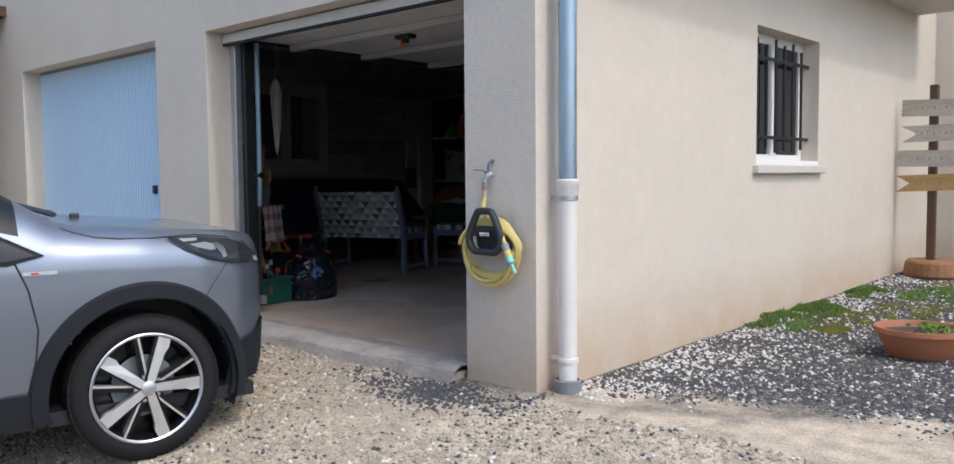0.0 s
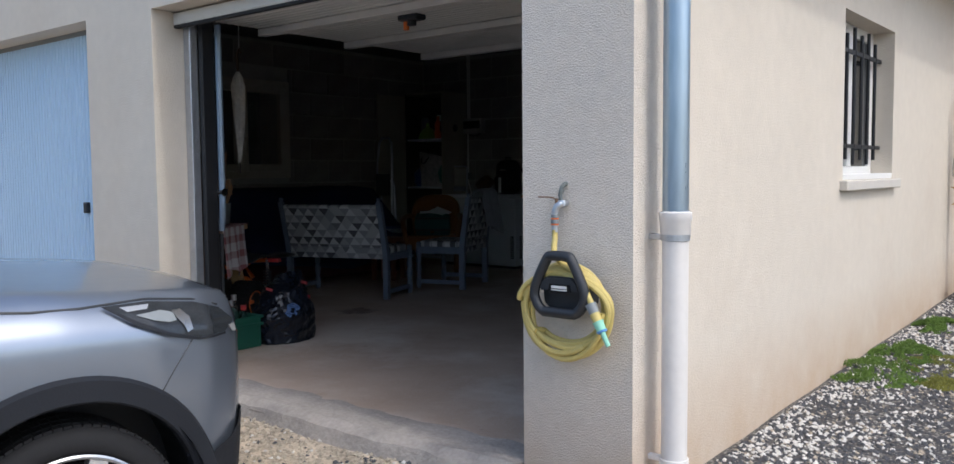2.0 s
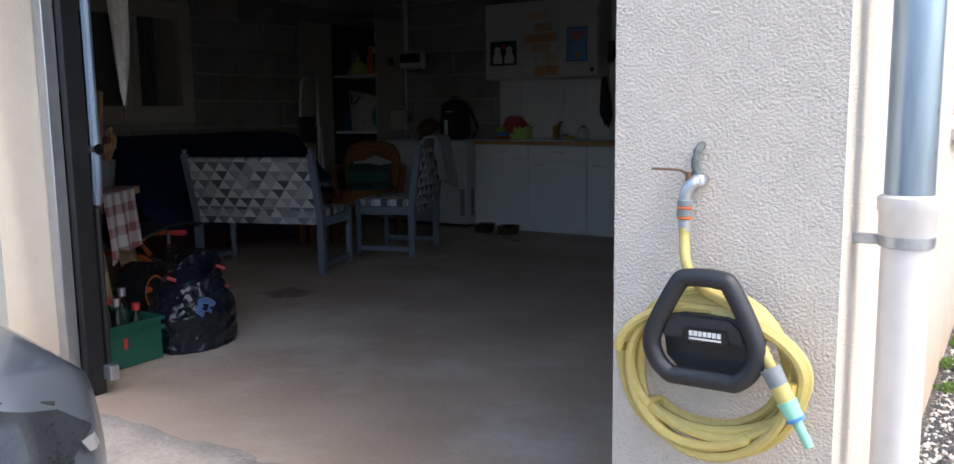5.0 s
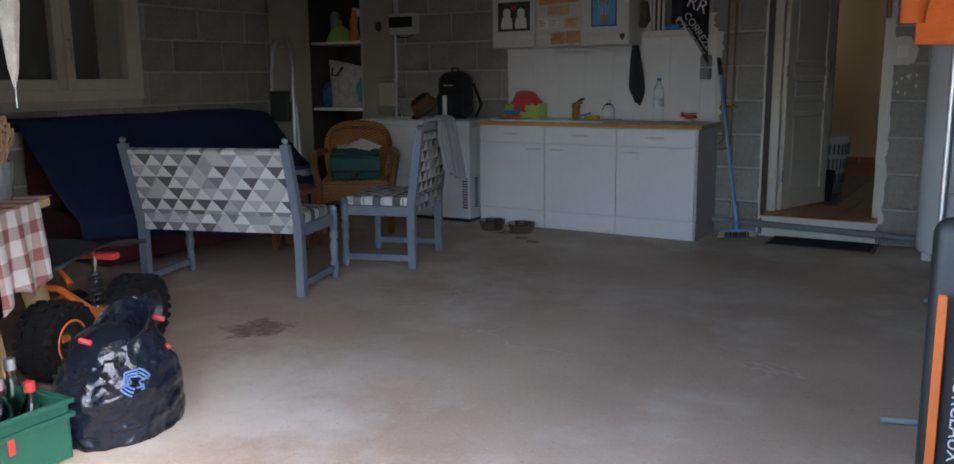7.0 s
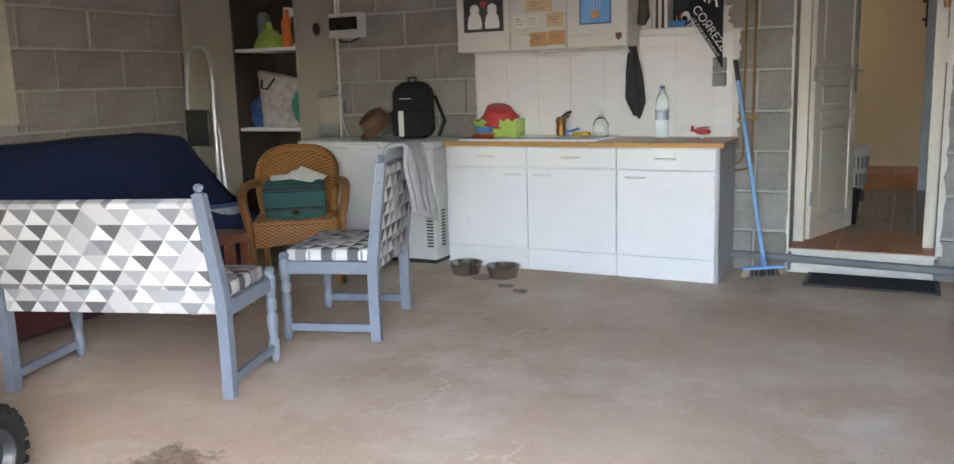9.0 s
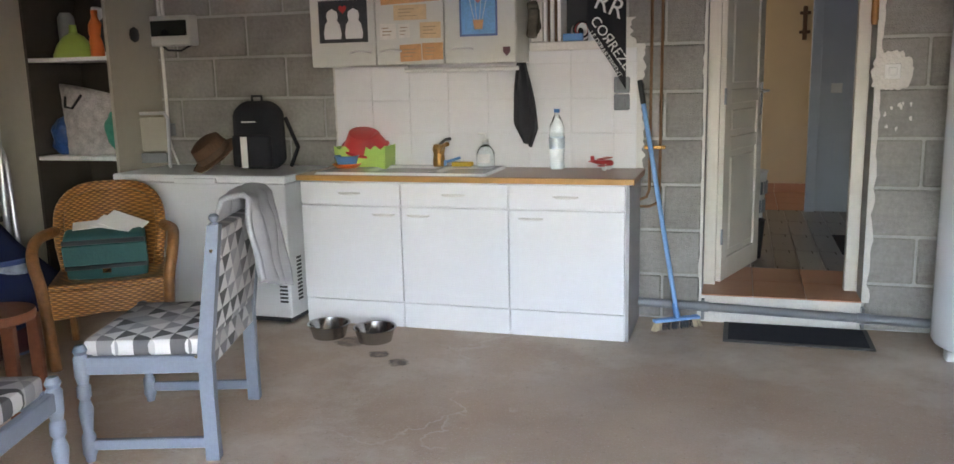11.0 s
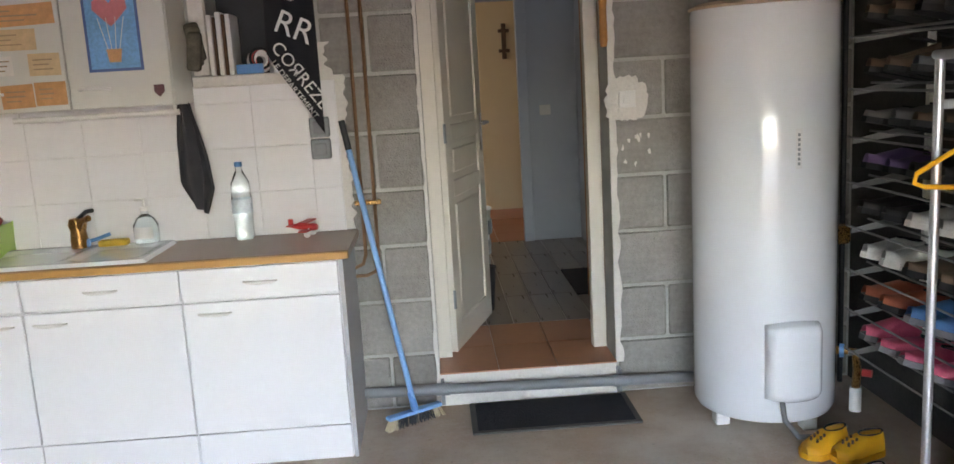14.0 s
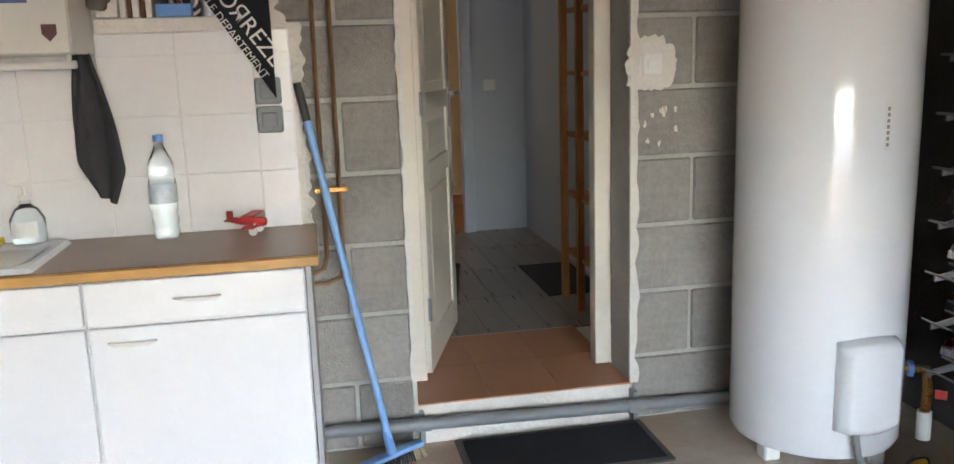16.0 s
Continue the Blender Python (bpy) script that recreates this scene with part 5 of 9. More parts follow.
def drape(u, v):
    y = -1.15 + 2.12 * u + 0.17 * min(1, v * 1.3) * (u - 0.3)
    prof = [(-0.40, 0.88), (-0.30, 0.965), (-0.14, 0.95), (-0.02, 0.80), (0.20, 0.56), (0.38, 0.42), (0.47, 0.36), (0.475, 0.24)]
    k = v * (len(prof) - 1)
    i = min(int(k), len(prof) - 2)
    f = k - i
    x, z = (prof[i][q] * (1 - f) + prof[i + 1][q] * f for q in (0, 1))
    if v > 0.75:
        z -= 0.14 * (v - 0.75) * 4 * (1 - abs(2 * u - 1.1))
    z += 0.012 * noise.noise((u * 5, v * 5, 1)) - (0.10 * max(0, u - 0.9) * 10) * (1 - v) * 0.4
    return (x + 0.012 * noise.noise((u * 6, v * 4, 3)), y, z)


sheet(bm, 50, 30, drape)
solid(part("cover", bm, NAVY, sf, "navy blue cotton cover", smooth=True), 0.012)


def turned_leg(bm, x, y, h):
    lathe(bm, [(0.017, 0), (0.020, 0.02), (0.026, 0.03), (0.026, 0.10), (0.018, 0.115), (0.022, 0.15), (0.028, 0.2), (0.018, 0.24), (0.026, 0.25), (0.026, h - 0.14), (0.020, h - 0.13), (0.027, h - 0.10), (0.027, h - 0.03), (0.020, h - 0.02), (0.027, h - 0.005), (0.018, h + 0.015), (0, h + 0.018)], 12, Matrix.Translation((x, y, 0)))


def seat_thing(name, x, y, rz, w, d, top, lean, label, category):
    """Grey-painted seat with printed cushions: back along x at y 0, front towards y."""
    t = thing(name, x, y, 0, rz, label, category)
    for sx in (-1, 1):
        X = sx * w / 2
        bm = B()
        o = [(-0.03, 0), (0.02, 0), (0.022, 0.30), (0.02, 0.42), (-lean + 0.02, top - 0.03), (-lean - 0.022, top - 0.03), (-0.03, 0.40), (-0.028, 0.2)]
        prism(bm, o, 0.045, Matrix.Translation((X + 0.0225, 0, 0)) @ pose(0, 0, 0, 0, 0, 90))
        post = part("back_post", bm, GREYPAINT, t)
        bm = B()
        lathe(bm, [(0.016, 0), (0.019, 0.008), (0.010, 0.014), (0.018, 0.024), (0.019, 0.034), (0.011, 0.043), (0, 0.045)], 12, Matrix.Translation((X, -lean, top - 0.035)))
        part("finial", bm, GREYPAINT, post, smooth=True)
        bm = B()
        for zz, yy in ((0.40, 0.024), (top - 0.12, -lean * 0.85)):
            cyl(bm, (X + sx * 0.022, yy, zz), (X + sx * 0.027, yy, zz), 0.006, seg=8)
        part("bolt", bm, CHROME, post)
        bm = B()
        turned_leg(bm, X, d, 0.43)
        part("front_leg", bm, GREYPAINT, t, smooth=True)
        bm = B()
        box(bm, X - 0.014, 0.02, 0.335, X + 0.014, d - 0.02, 0.40, 0.004)
        part("side_rail", bm, GREYPAINT, t)
        bm = B()
        box(bm, X - 0.012, 0.0, 0.045, X + 0.012, d - 0.015, 0.085, 0.004)
        part("stretcher", bm, GREYPAINT, t)
    bm = B()
    box(bm, -w / 2 + 0.025, d - 0.03, 0.34, w / 2 - 0.025, d, 0.40, 0.004)
    part("front_rail", bm, GREYPAINT, t)
    bm = B()
    box(bm, -w / 2 + 0.028, 0.02, 0.385, w / 2 - 0.028, d + 0.005, 0.455, 0.02, seg=2)
    part("seat", bm, TRI_XY, t, "white cushion printed with grey triangles", smooth=True)
    ang = math.degrees(math.atan2(lean, top - 0.42))
    bm = B()
    box(bm, -w / 2 + 0.026, -0.025, 0.04, w / 2 - 0.026, 0.025, top - 0.46, 0.008, seg=2)
    bk = part("backrest", bm, TRI_XZ, t, "white back panel printed with grey triangles", smooth=True)
    bk.matrix_basis = pose(0, -0.005, 0.42, ang, 0, 0)
    bm = B()
    box(bm, -w / 2 + 0.026, -0.028, 0.355, w / 2 - 0.026, 0.012, 0.452, 0.006, seg=2)
    part("back_valance", bm, TRI_XZ, t, smooth=True)
    return t


seat_thing("bench", -6.965, 5.745, 17.5, 0.985, 0.46, 0.885, 0.13, "grey painted bench with white triangle-print upholstery", "bench")
seat_thing("chair", -6.455, 7.053, 107.4, 0.60, 0.45, 0.905, 0.07, "grey painted chair with white triangle-print upholstery", "chair")
# sweatshirt over the chair back
ss = thing("sweatshirt", -6.455, 7.053, 0.0, 107.4, label="grey sweatshirt draped over the chair back", category="sweatshirt")
bm = B()


def drape2(u, v):
    k = v * 2 - 1
    drop = max(0, abs(k) - 0.08)
    fold = math.sin(u * 17 + 1.5 * noise.noise((u * 2, v * 3, 4)))
    z = 0.935 - drop * (0.20 if k > 0 else 0.36) + 0.02 * noise.noise((u * 4, v * 6, 1)) - 0.12 * u * drop
    side_ = 1 if k > 0 else -1
    y = -0.068 + side_ * 0.05 * min(1, abs(k) * 8) + side_ * 0.05 * drop + 0.020 * fold * min(1, drop * 4) + 0.012 * noise.noise((u * 7, v * 5, 2))
    x = -0.02 + u * (0.33 + 0.05 * drop) + 0.025 * noise.noise((u * 3, v * 5, 7))
    return (x, y, z)


sheet(bm, 44, 48, drape2)
solid(part("cloth", bm, GREYCLOTH, ss, smooth=True), 0.020)

# work table with checked cloth
tb = thing("work_table", -6.726, 4.148, 0.0, 35, label="rough pine trestle table by the garage door", category="table")
bm = B()
box(bm, -0.35, -0.42, 0.70, 0.35, 0.15, 0.735, 0.004)
part("tabletop", bm, WOOD, tb)
bm = B()
box(bm, -0.345, -0.44, 0.655, 0.345, -0.421, 0.71, 0.003)
part("apron", bm, WOOD, tb, "pine apron board with a paper sticker")
bm = B()
box(bm, 0.16, -0.4425, 0.675, 0.30, -0.4405, 0.695)
part("sticker", bm, PAPER, tb)
for sx in (-1, 1):
    for sy in (-1, 1):
        bm = B()
        m = Matrix.Translation((sx * 0.24, -0.16 + sy * 0.18, 0.699)) @ pose(0, 0, 0, 5 * sy, -9 * sx, 0)
        box(bm, -0.045, -0.02, -0.71, 0.045, 0.02, 0.0, 0.004, m)
        part("leg", bm, WOOD, tb)
tc_ = thing("tablecloth", -6.726, 4.148, 0.737, 35, label="white tablecloth with dark red checks hanging over the table corner", category="tablecloth")
bm = B()


def cloth(u, v):
    x, y = -0.35 + u * 0.72, -0.425 + v * 0.58
    z = 0.003
    x = min(x, 0.355)
    return (x, y, z + 0.001 * noise.noise((u * 9, v * 9, 0)))


sheet(bm, 20, 12, cloth)
solid(part("top_cloth", bm, CLOTH_CHECK, tc_), 0.003)
bm = B()
sheet(bm, 22, 20, lambda u, v: (0.372 + 0.018 * math.sin(u * 16) * v + 0.02 * v, -0.42 + u * 0.42 + 0.02 * v * math.sin(v * 3), 0.003 - v * (0.36 - 0.06 * abs(math.sin(u * 5)))))
solid(part("hanging_side", bm, CLOTH_CHECK, tc_, smooth=True), 0.003)
vp = thing("flower_pot", -6.56, 4.26, 0.744, label="ribbed grey glass pot holding dried flowers", category="flower pot")
bm = B()
lathe(bm, [(0, 0), (0.062, 0), (0.068, 0.01), (0.078, 0.15), (0.070, 0.15), (0.060, 0.02), (0, 0.02)], 24)
for v in bm.verts:
    a = math.atan2(v.co.y, v.co.x)
    v.co.xy *= 1 + 0.03 * math.cos(a * 12)
part("pot", bm, mat("smoked_glass_pot", (0.16, 0.17, 0.17), 0.2, var=0.2, scale=8), vp, smooth=True)
bm = B()
rs = random.Random(11)
for k in range(26):
    a, q = rs.uniform(0, 6.28), rs.uniform(0.01, 0.05)
    b = (math.cos(a) * (q + 0.04), math.sin(a) * (q + 0.04), rs.uniform(0.2, 0.30))
    tube(bm, [(math.cos(a) * q, math.sin(a) * q, 0.1), b], 0.003, 5)
    cyl(bm, b, (b[0] * 1.1, b[1] * 1.1, b[2] + 0.03), 0.014, 0.004, 6)
part("dried_flower", bm, mat("dried_flower", (0.36, 0.22, 0.12), 0.9, var=0.4, scale=20), vp)
# leaning boards beside the table, umbrella on a hook
fb = thing("picture_frame", -6.28, 3.72, 0.0, label="dark framed board leaning by the door track", category="board")
bm = B()
box(bm, -0.4, -0.012, 0.0, 0.4, 0.012, 1.25, 0.004, pose(0, 0, 0, -6, 0, 0))
part("board", bm, DARKWOOD, fb)
um = thing("umbrella", -6.15, 4.15, 1.20, label="folded pale spotted umbrella hanging from the ceiling", category="umbrella")
bm = B()
lathe(bm, [(0.004, -0.02), (0.018, 0.05), (0.034, 0.25), (0.045, 0.5), (0.03, 0.56), (0.01, 0.6)], 14)
for v in bm.verts:
    a = math.atan2(v.co.y, v.co.x)
    v.co.xy *= 1 + 0.18 * math.cos(a * 5 + v.co.z * 6)
part("canopy", bm, mat("spotted_canopy", (0.60, 0.58, 0.55), 0.8, var=0.3, scale=30), um, smooth=True)
bm = B()
cyl(bm, (0, 0, -0.09), (0, 0, 0.0), 0.004, seg=8)
part("tip", bm, CHROME, um)
bm = B()
tube(bm, [(0, 0, 0.58), (0, 0, 0.72), (0.02, 0, 0.75), (0.04, 0, 0.72)], 0.008, 8)
part("handle", bm, DARKWOOD, um)
bm = B()
cyl(bm, (0.02, 0, 0.748), (0.02, 0, 1.362), 0.0025, seg=6)
part("cord", bm, WHITEPL, um)

# bottle crate
cr = thing("bottle_crate", -5.89, 3.75, 0.0, 2.0, label="dark green plastic crate full of empty bottles", category="crate")
bm = B()
CW, CD, CH = 0.20, 0.19, 0.20
for x0, y0, x1, y1 in ((-CW, -CD, CW, -CD + 0.012), (-CW, CD - 0.012, CW, CD), (-CW, -CD + 0.012, -CW + 0.012, CD - 0.012), (CW - 0.012, -CD + 0.012, CW, CD - 0.012)):
    box(bm, x0, y0, 0.004, x1, y1, CH, 0.002)
box(bm, -CW + 0.012, -CD + 0.012, 0.004, CW - 0.012, CD - 0.012, 0.012)
part("box", bm, GREENCRATE, cr)
for z in (CH - 0.004, CH - 0.05):
    bm = B()
    for x0, y0, x1, y1 in ((-CW - 0.014, -CD - 0.014, CW + 0.014, -CD - 0.001), (-CW - 0.014, CD + 0.001, CW + 0.014, CD + 0.014), (-CW - 0.014, -CD - 0.001, -CW - 0.001, CD + 0.001), (CW + 0.001, -CD - 0.001, CW + 0.014, CD + 0.001)):
        box(bm, x0, y0, z - 0.008, x1, y1, z + 0.008, 0.002)
    part("rim", bm, GREENCRATE, cr)
bm = B()
box(bm, CW + 0.001, -0.02, 0.09, CW + 0.006, 0.0, 0.14)
part("tag", bm, REDPL, cr)
rs = random.Random(5)
for i, (x, y, h) in enumerate(((-0.12, -0.11, 0.24), (-0.02, -0.12, 0.27), (0.10, -0.10, 0.23), (-0.11, 0.0, 0.30), (0.0, 0.01, 0.26), (0.12, 0.02, 0.29), (-0.1, 0.12, 0.25), (0.02, 0.12, 0.31), (0.12, 0.12, 0.25))):
    bo = thing("bottle", -5.89 + x, 3.75 + y, 0.013, label="empty glass bottle standing in the crate", category="bottle", group="bottles in the crate")
    bm = B()
    r = 0.034
    lathe(bm, [(0, 0), (r, 0.0), (r, h * 0.6), (r * 0.9, h * 0.68), (0.014, h * 0.82), (0.013, h * 0.96), (0.016, h), (0.011, h), (0.009, h * 0.85), (r - 0.004, h * 0.6), (r - 0.004, 0.006), (0, 0.006)], 16)
    part("glass", bm, GREENGLASS if i % 3 == 0 else BOTTLE, bo, smooth=True)
    bm = B()
    cyl(bm, (0, 0, h * 0.9), (0, 0, h + 0.006), 0.018, seg=12)
    part("capsule", bm, GALV if i % 2 else REDPL, bo, smooth=True)
cb_ = thing("cardboard_box", -6.19, 3.83, 0.0, 18, label="yellowed cardboard wine box standing on end", category="box")
bm = B()
box(bm, -0.09, -0.14, 0.0, 0.09, 0.14, 0.36, 0.004)
part("box", bm, mat("cardboard", (0.55, 0.47, 0.24), 0.85, var=0.12), cb_)
bm = B()
box(bm, -0.05, -0.143, 0.2, 0.05, -0.1405, 0.27)
part("label_sticker", bm, PAPER, cb_)

# bin bag
bb = thing("bin_bag", -5.78, 4.18, 0.0, label="shiny black bin bag with red ties and blue print", category="bin bag")
bm = B()


def ridge(p, f):
    return 1 - 2 * abs(noise.noise(p * f))


def bag(u, v):
    a = 2 * math.pi * u
    p = Vector((math.cos(a), math.sin(a), v * 2.2))
    r = 0.20 * (0.92 + 0.10 * math.sin(math.pi * min(1, v * 1.25))) * (1 - 0.32 * max(0, v - 0.45) / 0.4)
    r *= 1 + 0.13 * noise.noise(p * 1.3) + 0.055 * ridge(p, 2.3) + 0.035 * ridge(p + Vector((3, 1, 0)), 5.2)
    if v > 0.85:
        r *= 1 + (v - 0.85) * 1.6 * (0.4 + math.cos(a - 0.6) ** 2)
    z = 0.39 * v * (1 + 0.16 * math.cos(a - 1.2) * v) + 0.02 * ridge(p, 3.1) * v - 0.05 * max(0, v - 0.8) / 0.2 * (1 + math.cos(a + 1.1))
    return (math.cos(a) * r * 0.95, math.sin(a) * r * 1.05, max(0.0, z))


sheet(bm, 110, 60, bag)
bmesh.ops.remove_doubles(bm, verts=bm.verts, dist=0.0004)
solid(part("sack", bm, BINBAG, bb, smooth=True), 0.003)
bm = B()
cyl(bm, (0.03, -0.03, 0.18), (0.05, -0.05, 0.34), 0.055, seg=24)
part("tin", bm, mat("tan_tin", (0.42, 0.36, 0.26), 0.5, var=0.1), bb, "tan tin among the rubbish", smooth=True)
bm = B()
bmesh.ops.create_icosphere(bm, subdivisions=3, radius=1.0, matrix=Matrix.Translation((0, 0, 0.22)) @ Matrix.Diagonal((0.16, 0.17, 0.16, 1)))
for v in bm.verts:
    v.co += Vector((noise.noise(v.co * 9), noise.noise(v.co * 9 + Vector((5, 0, 0))), noise.noise(v.co * 9 + Vector((0, 5, 0))))) * 0.03
part("filling", bm, BINBAG, bb)
for x, y, z in ((0.06, 0.15, 0.37), (0.03, -0.12, 0.35), (0.13, 0.11, 0.29)):
    bm = B()
    box(bm, -0.022, -0.008, -0.009, 0.022, 0.008, 0.010, 0.004, Matrix.Translation((x, y, z)) @ pose(0, 0, 0, 30, 20, 40))
    part("tie", bm, REDPL, bb, "red drawstring tie")
bm = B()
for k in range(3):
    tube(bm, [(0.19 + 0.012 * math.sin(q * 5), -0.06 + 0.05 * math.cos(q) * (1 - k * 0.25), 0.22 + 0.045 * math.sin(q) * (1 - k * 0.25)) for q in [2 * math.pi * i / 20 for i in range(20)]], 0.0035, 5, True)
part("print", bm, BLUEPRINT, bb, "blue printed emblem")

# child's quad behind the bag
qd = thing("quad", -6.80, 4.55, 0.0, 20, label="orange and black child quad bike with knobbly tyres", category="quad bike")


def quad_wheel(x, y, R, wd):
    w = new("wheel")
    w.parent = qd
    w.matrix_basis = pose(x, y, R, 0, 90, 0)
    bm = B()
    lathe(bm, [(R * 0.5, -wd), (R * 0.82, -wd * 1.05), (R * 0.95, -wd * 0.8), (R * 0.97, 0), (R * 0.95, wd * 0.8), (R * 0.82, wd * 1.05), (R * 0.5, wd)], 32)
    part("tyre", bm, TREAD, w, smooth=True)
    bm = B()
    for k in range(22):
        for q, zz in enumerate((-0.7, 0.0, 0.7)):
            m = pose(0, 0, 0, 0, 0, 360 * (k + 0.5 * (q % 2)) / 22)
            box(bm, R * 0.93, -0.013, (zz - 0.22) * wd, R * 1.0, 0.013, (zz + 0.22) * wd, 0, m)
        m = pose(0, 0, 0, 0, 0, 360 * k / 22)
        box(bm, R * 0.80, -0.010, wd * 0.95, R * 0.92, 0.010, wd * 1.09, 0, m)
        box(bm, R * 0.80, -0.010, -wd * 1.09, R * 0.92, 0.010, -wd * 0.95, 0, m)
    part("tread", bm, TREAD, w)
    bm = B()
    lathe(bm, [(0, wd * 0.3), (R * 0.2, wd * 0.35), (R * 0.22, wd * 0.6), (R * 0.42, wd * 0.65), (R * 0.52, wd * 1.0), (R * 0.55, wd), (R * 0.5, -wd), (0, -wd * 0.3)], 24)
    part("rim", bm, BLACKPL, w, smooth=True)
    bm = B()
    tube(bm, [(math.cos(a) * R * 0.53, math.sin(a) * R * 0.53, wd * 1.0) for a in [2 * math.pi * i / 24 for i in range(24)]], 0.005, 6, True)
    part("rim_ring", bm, ORANGE if y < 0 else BLACKPL, w)


quad_wheel(0.34, 0.20, 0.165, 0.075)
quad_wheel(0.30, -0.30, 0.165, 0.075)
quad_wheel(-0.55, 0.22, 0.15, 0.06)
quad_wheel(-0.55, -0.32, 0.15, 0.06)
bm = B()
for pts in ([(0.32, 0.2, 0.17), (0.32, -0.3, 0.17)], [(0.32, -0.02, 0.18), (0.1, 0.0, 0.30), (-0.2, 0.0, 0.32), (-0.55, -0.03, 0.2)], [(0.1, 0.08, 0.3), (0.0, 0.09, 0.42), (0.22, 0.09, 0.44)], [(0.1, -0.13, 0.3), (0.0, -0.14, 0.42), (0.22, -0.14, 0.44)], [(-0.2, 0, 0.32), (-0.42, 0, 0.55)]):
    tube(bm, pts, 0.018, 8)
part("frame", bm, ORANGE, qd, smooth=True)
bm = B()
box(bm, 0.20, -0.06, 0.11, 0.40, 0.08, 0.22, 0.02, seg=2)
part("axle_case", bm, ORANGE, qd, smooth=True)
bm = B()
tube(bm, [(0.27 + 0.027 * math.cos(a), 0.02 + 0.027 * math.sin(a), 0.22 + 0.014 * a / 6.283 * 1.6) for a in [k * 0.4 for k in range(110)]], 0.006, 6)
part("shock_spring", bm, BLACKPL, qd, smooth=True)
bm = B()
cyl(bm, (0.27, 0.02, 0.2), (0.27, 0.02, 0.45), 0.012, seg=10)
part("shock_rod", bm, CHROME, qd, smooth=True)
bm = B()
cyl(bm, (0.12, -0.1, 0.2), (0.12, 0.1, 0.2), 0.075, seg=24)
part("motor", bm, STEEL, qd, smooth=True)
bm = B()
box(bm, 0.26, 0.03, 0.43, 0.36, 0.08, 0.46, 0.006)
part("tail_light", bm, REDPL, qd)
bm = B()
sheet(bm, 18, 10, lambda u, v: (-0.25 + u * 0.60, -0.30 + v * 0.60, 0.46 + 0.05 * math.cos((v - 0.5) * 2.6) - 0.05 * (1 - u) + 0.02 * math.sin(u * 6)))
solid(part("seat_fairing", bm, BLACKPL, qd, smooth=True), 0.012)
bm = B()
tube(bm, [(-0.42, -0.30, 0.62), (-0.42, -0.1, 0.58), (-0.42, 0.1, 0.58), (-0.42, 0.30, 0.62)], 0.012, 8)
part("handlebar", bm, BLACKPL, qd, smooth=True)

# wicker armchair with a bag and papers
WCX, WCY, WR = -7.63, 7.80, 62.0
wc = thing("wicker_armchair", WCX, WCY, 0.0, WR - 90 + 68, label="honey-coloured wicker armchair with rounded arms", category="armchair")
wc.matrix_basis = pose(WCX, WCY, 0, 0, 0, 35)
# local: front towards -y
bm = B()
sheet(bm, 20, 16, lambda u, v: ((u - 0.5) * 0.52, -0.265 + 0.52 * v, 0.405 - 0.02 * math.sin(math.pi * u) * math.sin(math.pi * v)))
solid(part("seat", bm, WEAVE, wc, smooth=True), 0.03)
bm = B()
sheet(bm, 24, 10, lambda u, v: ((u - 0.5) * 0.54, -0.27 - 0.03 * math.sin(math.pi * u), 0.40 - v * (0.12 + 0.03 * abs(2 * u - 1))))
solid(part("front_apron", bm, WEAVE, wc, smooth=True), 0.018)
bm = B()
sheet(bm, 28, 22, lambda u, v: ((u - 0.5) * (0.44 + 0.06 * math.sin(v * 2.2)) * (1 - 0.16 * max(0, v - 0.72) / 0.28), 0.20 + 0.12 * v - 0.11 * (abs(2 * u - 1) ** 2.2), 0.38 + v * 0.43 * (1 - 0.12 * abs(2 * u - 1) ** 3)))
solid(part("backrest", bm, WEAVE, wc, smooth=True), 0.018)
bm = B()
tube(bm, eased([(-0.22, 0.09, 0.40), (-0.25, 0.14, 0.60), (-0.235, 0.22, 0.74), (-0.15, 0.30, 0.815), (0, 0.325, 0.83), (0.15, 0.30, 0.815), (0.235, 0.22, 0.74), (0.25, 0.14, 0.60), (0.22, 0.09, 0.40)], 4), 0.027, 10)
part("back_rim", bm, WEAVE, wc, smooth=True)
for sx in (-1, 1):
    bm = B()
    tube(bm, eased([(sx * 0.25, 0.17, 0.62), (sx * 0.31, 0.0, 0.62), (sx * 0.32, -0.19, 0.60), (sx * 0.31, -0.28, 0.53), (sx * 0.285, -0.285, 0.38), (sx * 0.265, -0.26, 0.0)], 5), 0.028, 10)
    part("arm", bm, WICKER, wc, smooth=True)
    bm = B()
    tube(bm, [(sx * 0.24, 0.2, 0.4), (sx * 0.24, 0.26, 0.0)], 0.02, 8)
    part("back_leg", bm, WICKER, wc, smooth=True)
bg = thing("document_bag", WCX, WCY, 0.412, label="dark green fabric document bag on the wicker chair", category="bag")
bg.matrix_basis = pose(WCX + 0.02, WCY - 0.04, 0.412, 14, 0, 35)
bm = B()
box(bm, -0.19, -0.07, 0.0, 0.19, 0.07, 0.24, 0.025, seg=3)
part("body", bm, GREENBAG, bg, smooth=True)
bm = B()
box(bm, -0.195, -0.078, 0.09, 0.195, -0.06, 0.20, 0.008, seg=2)
part("flap", bm, GREENBAG, bg)
bm = B()
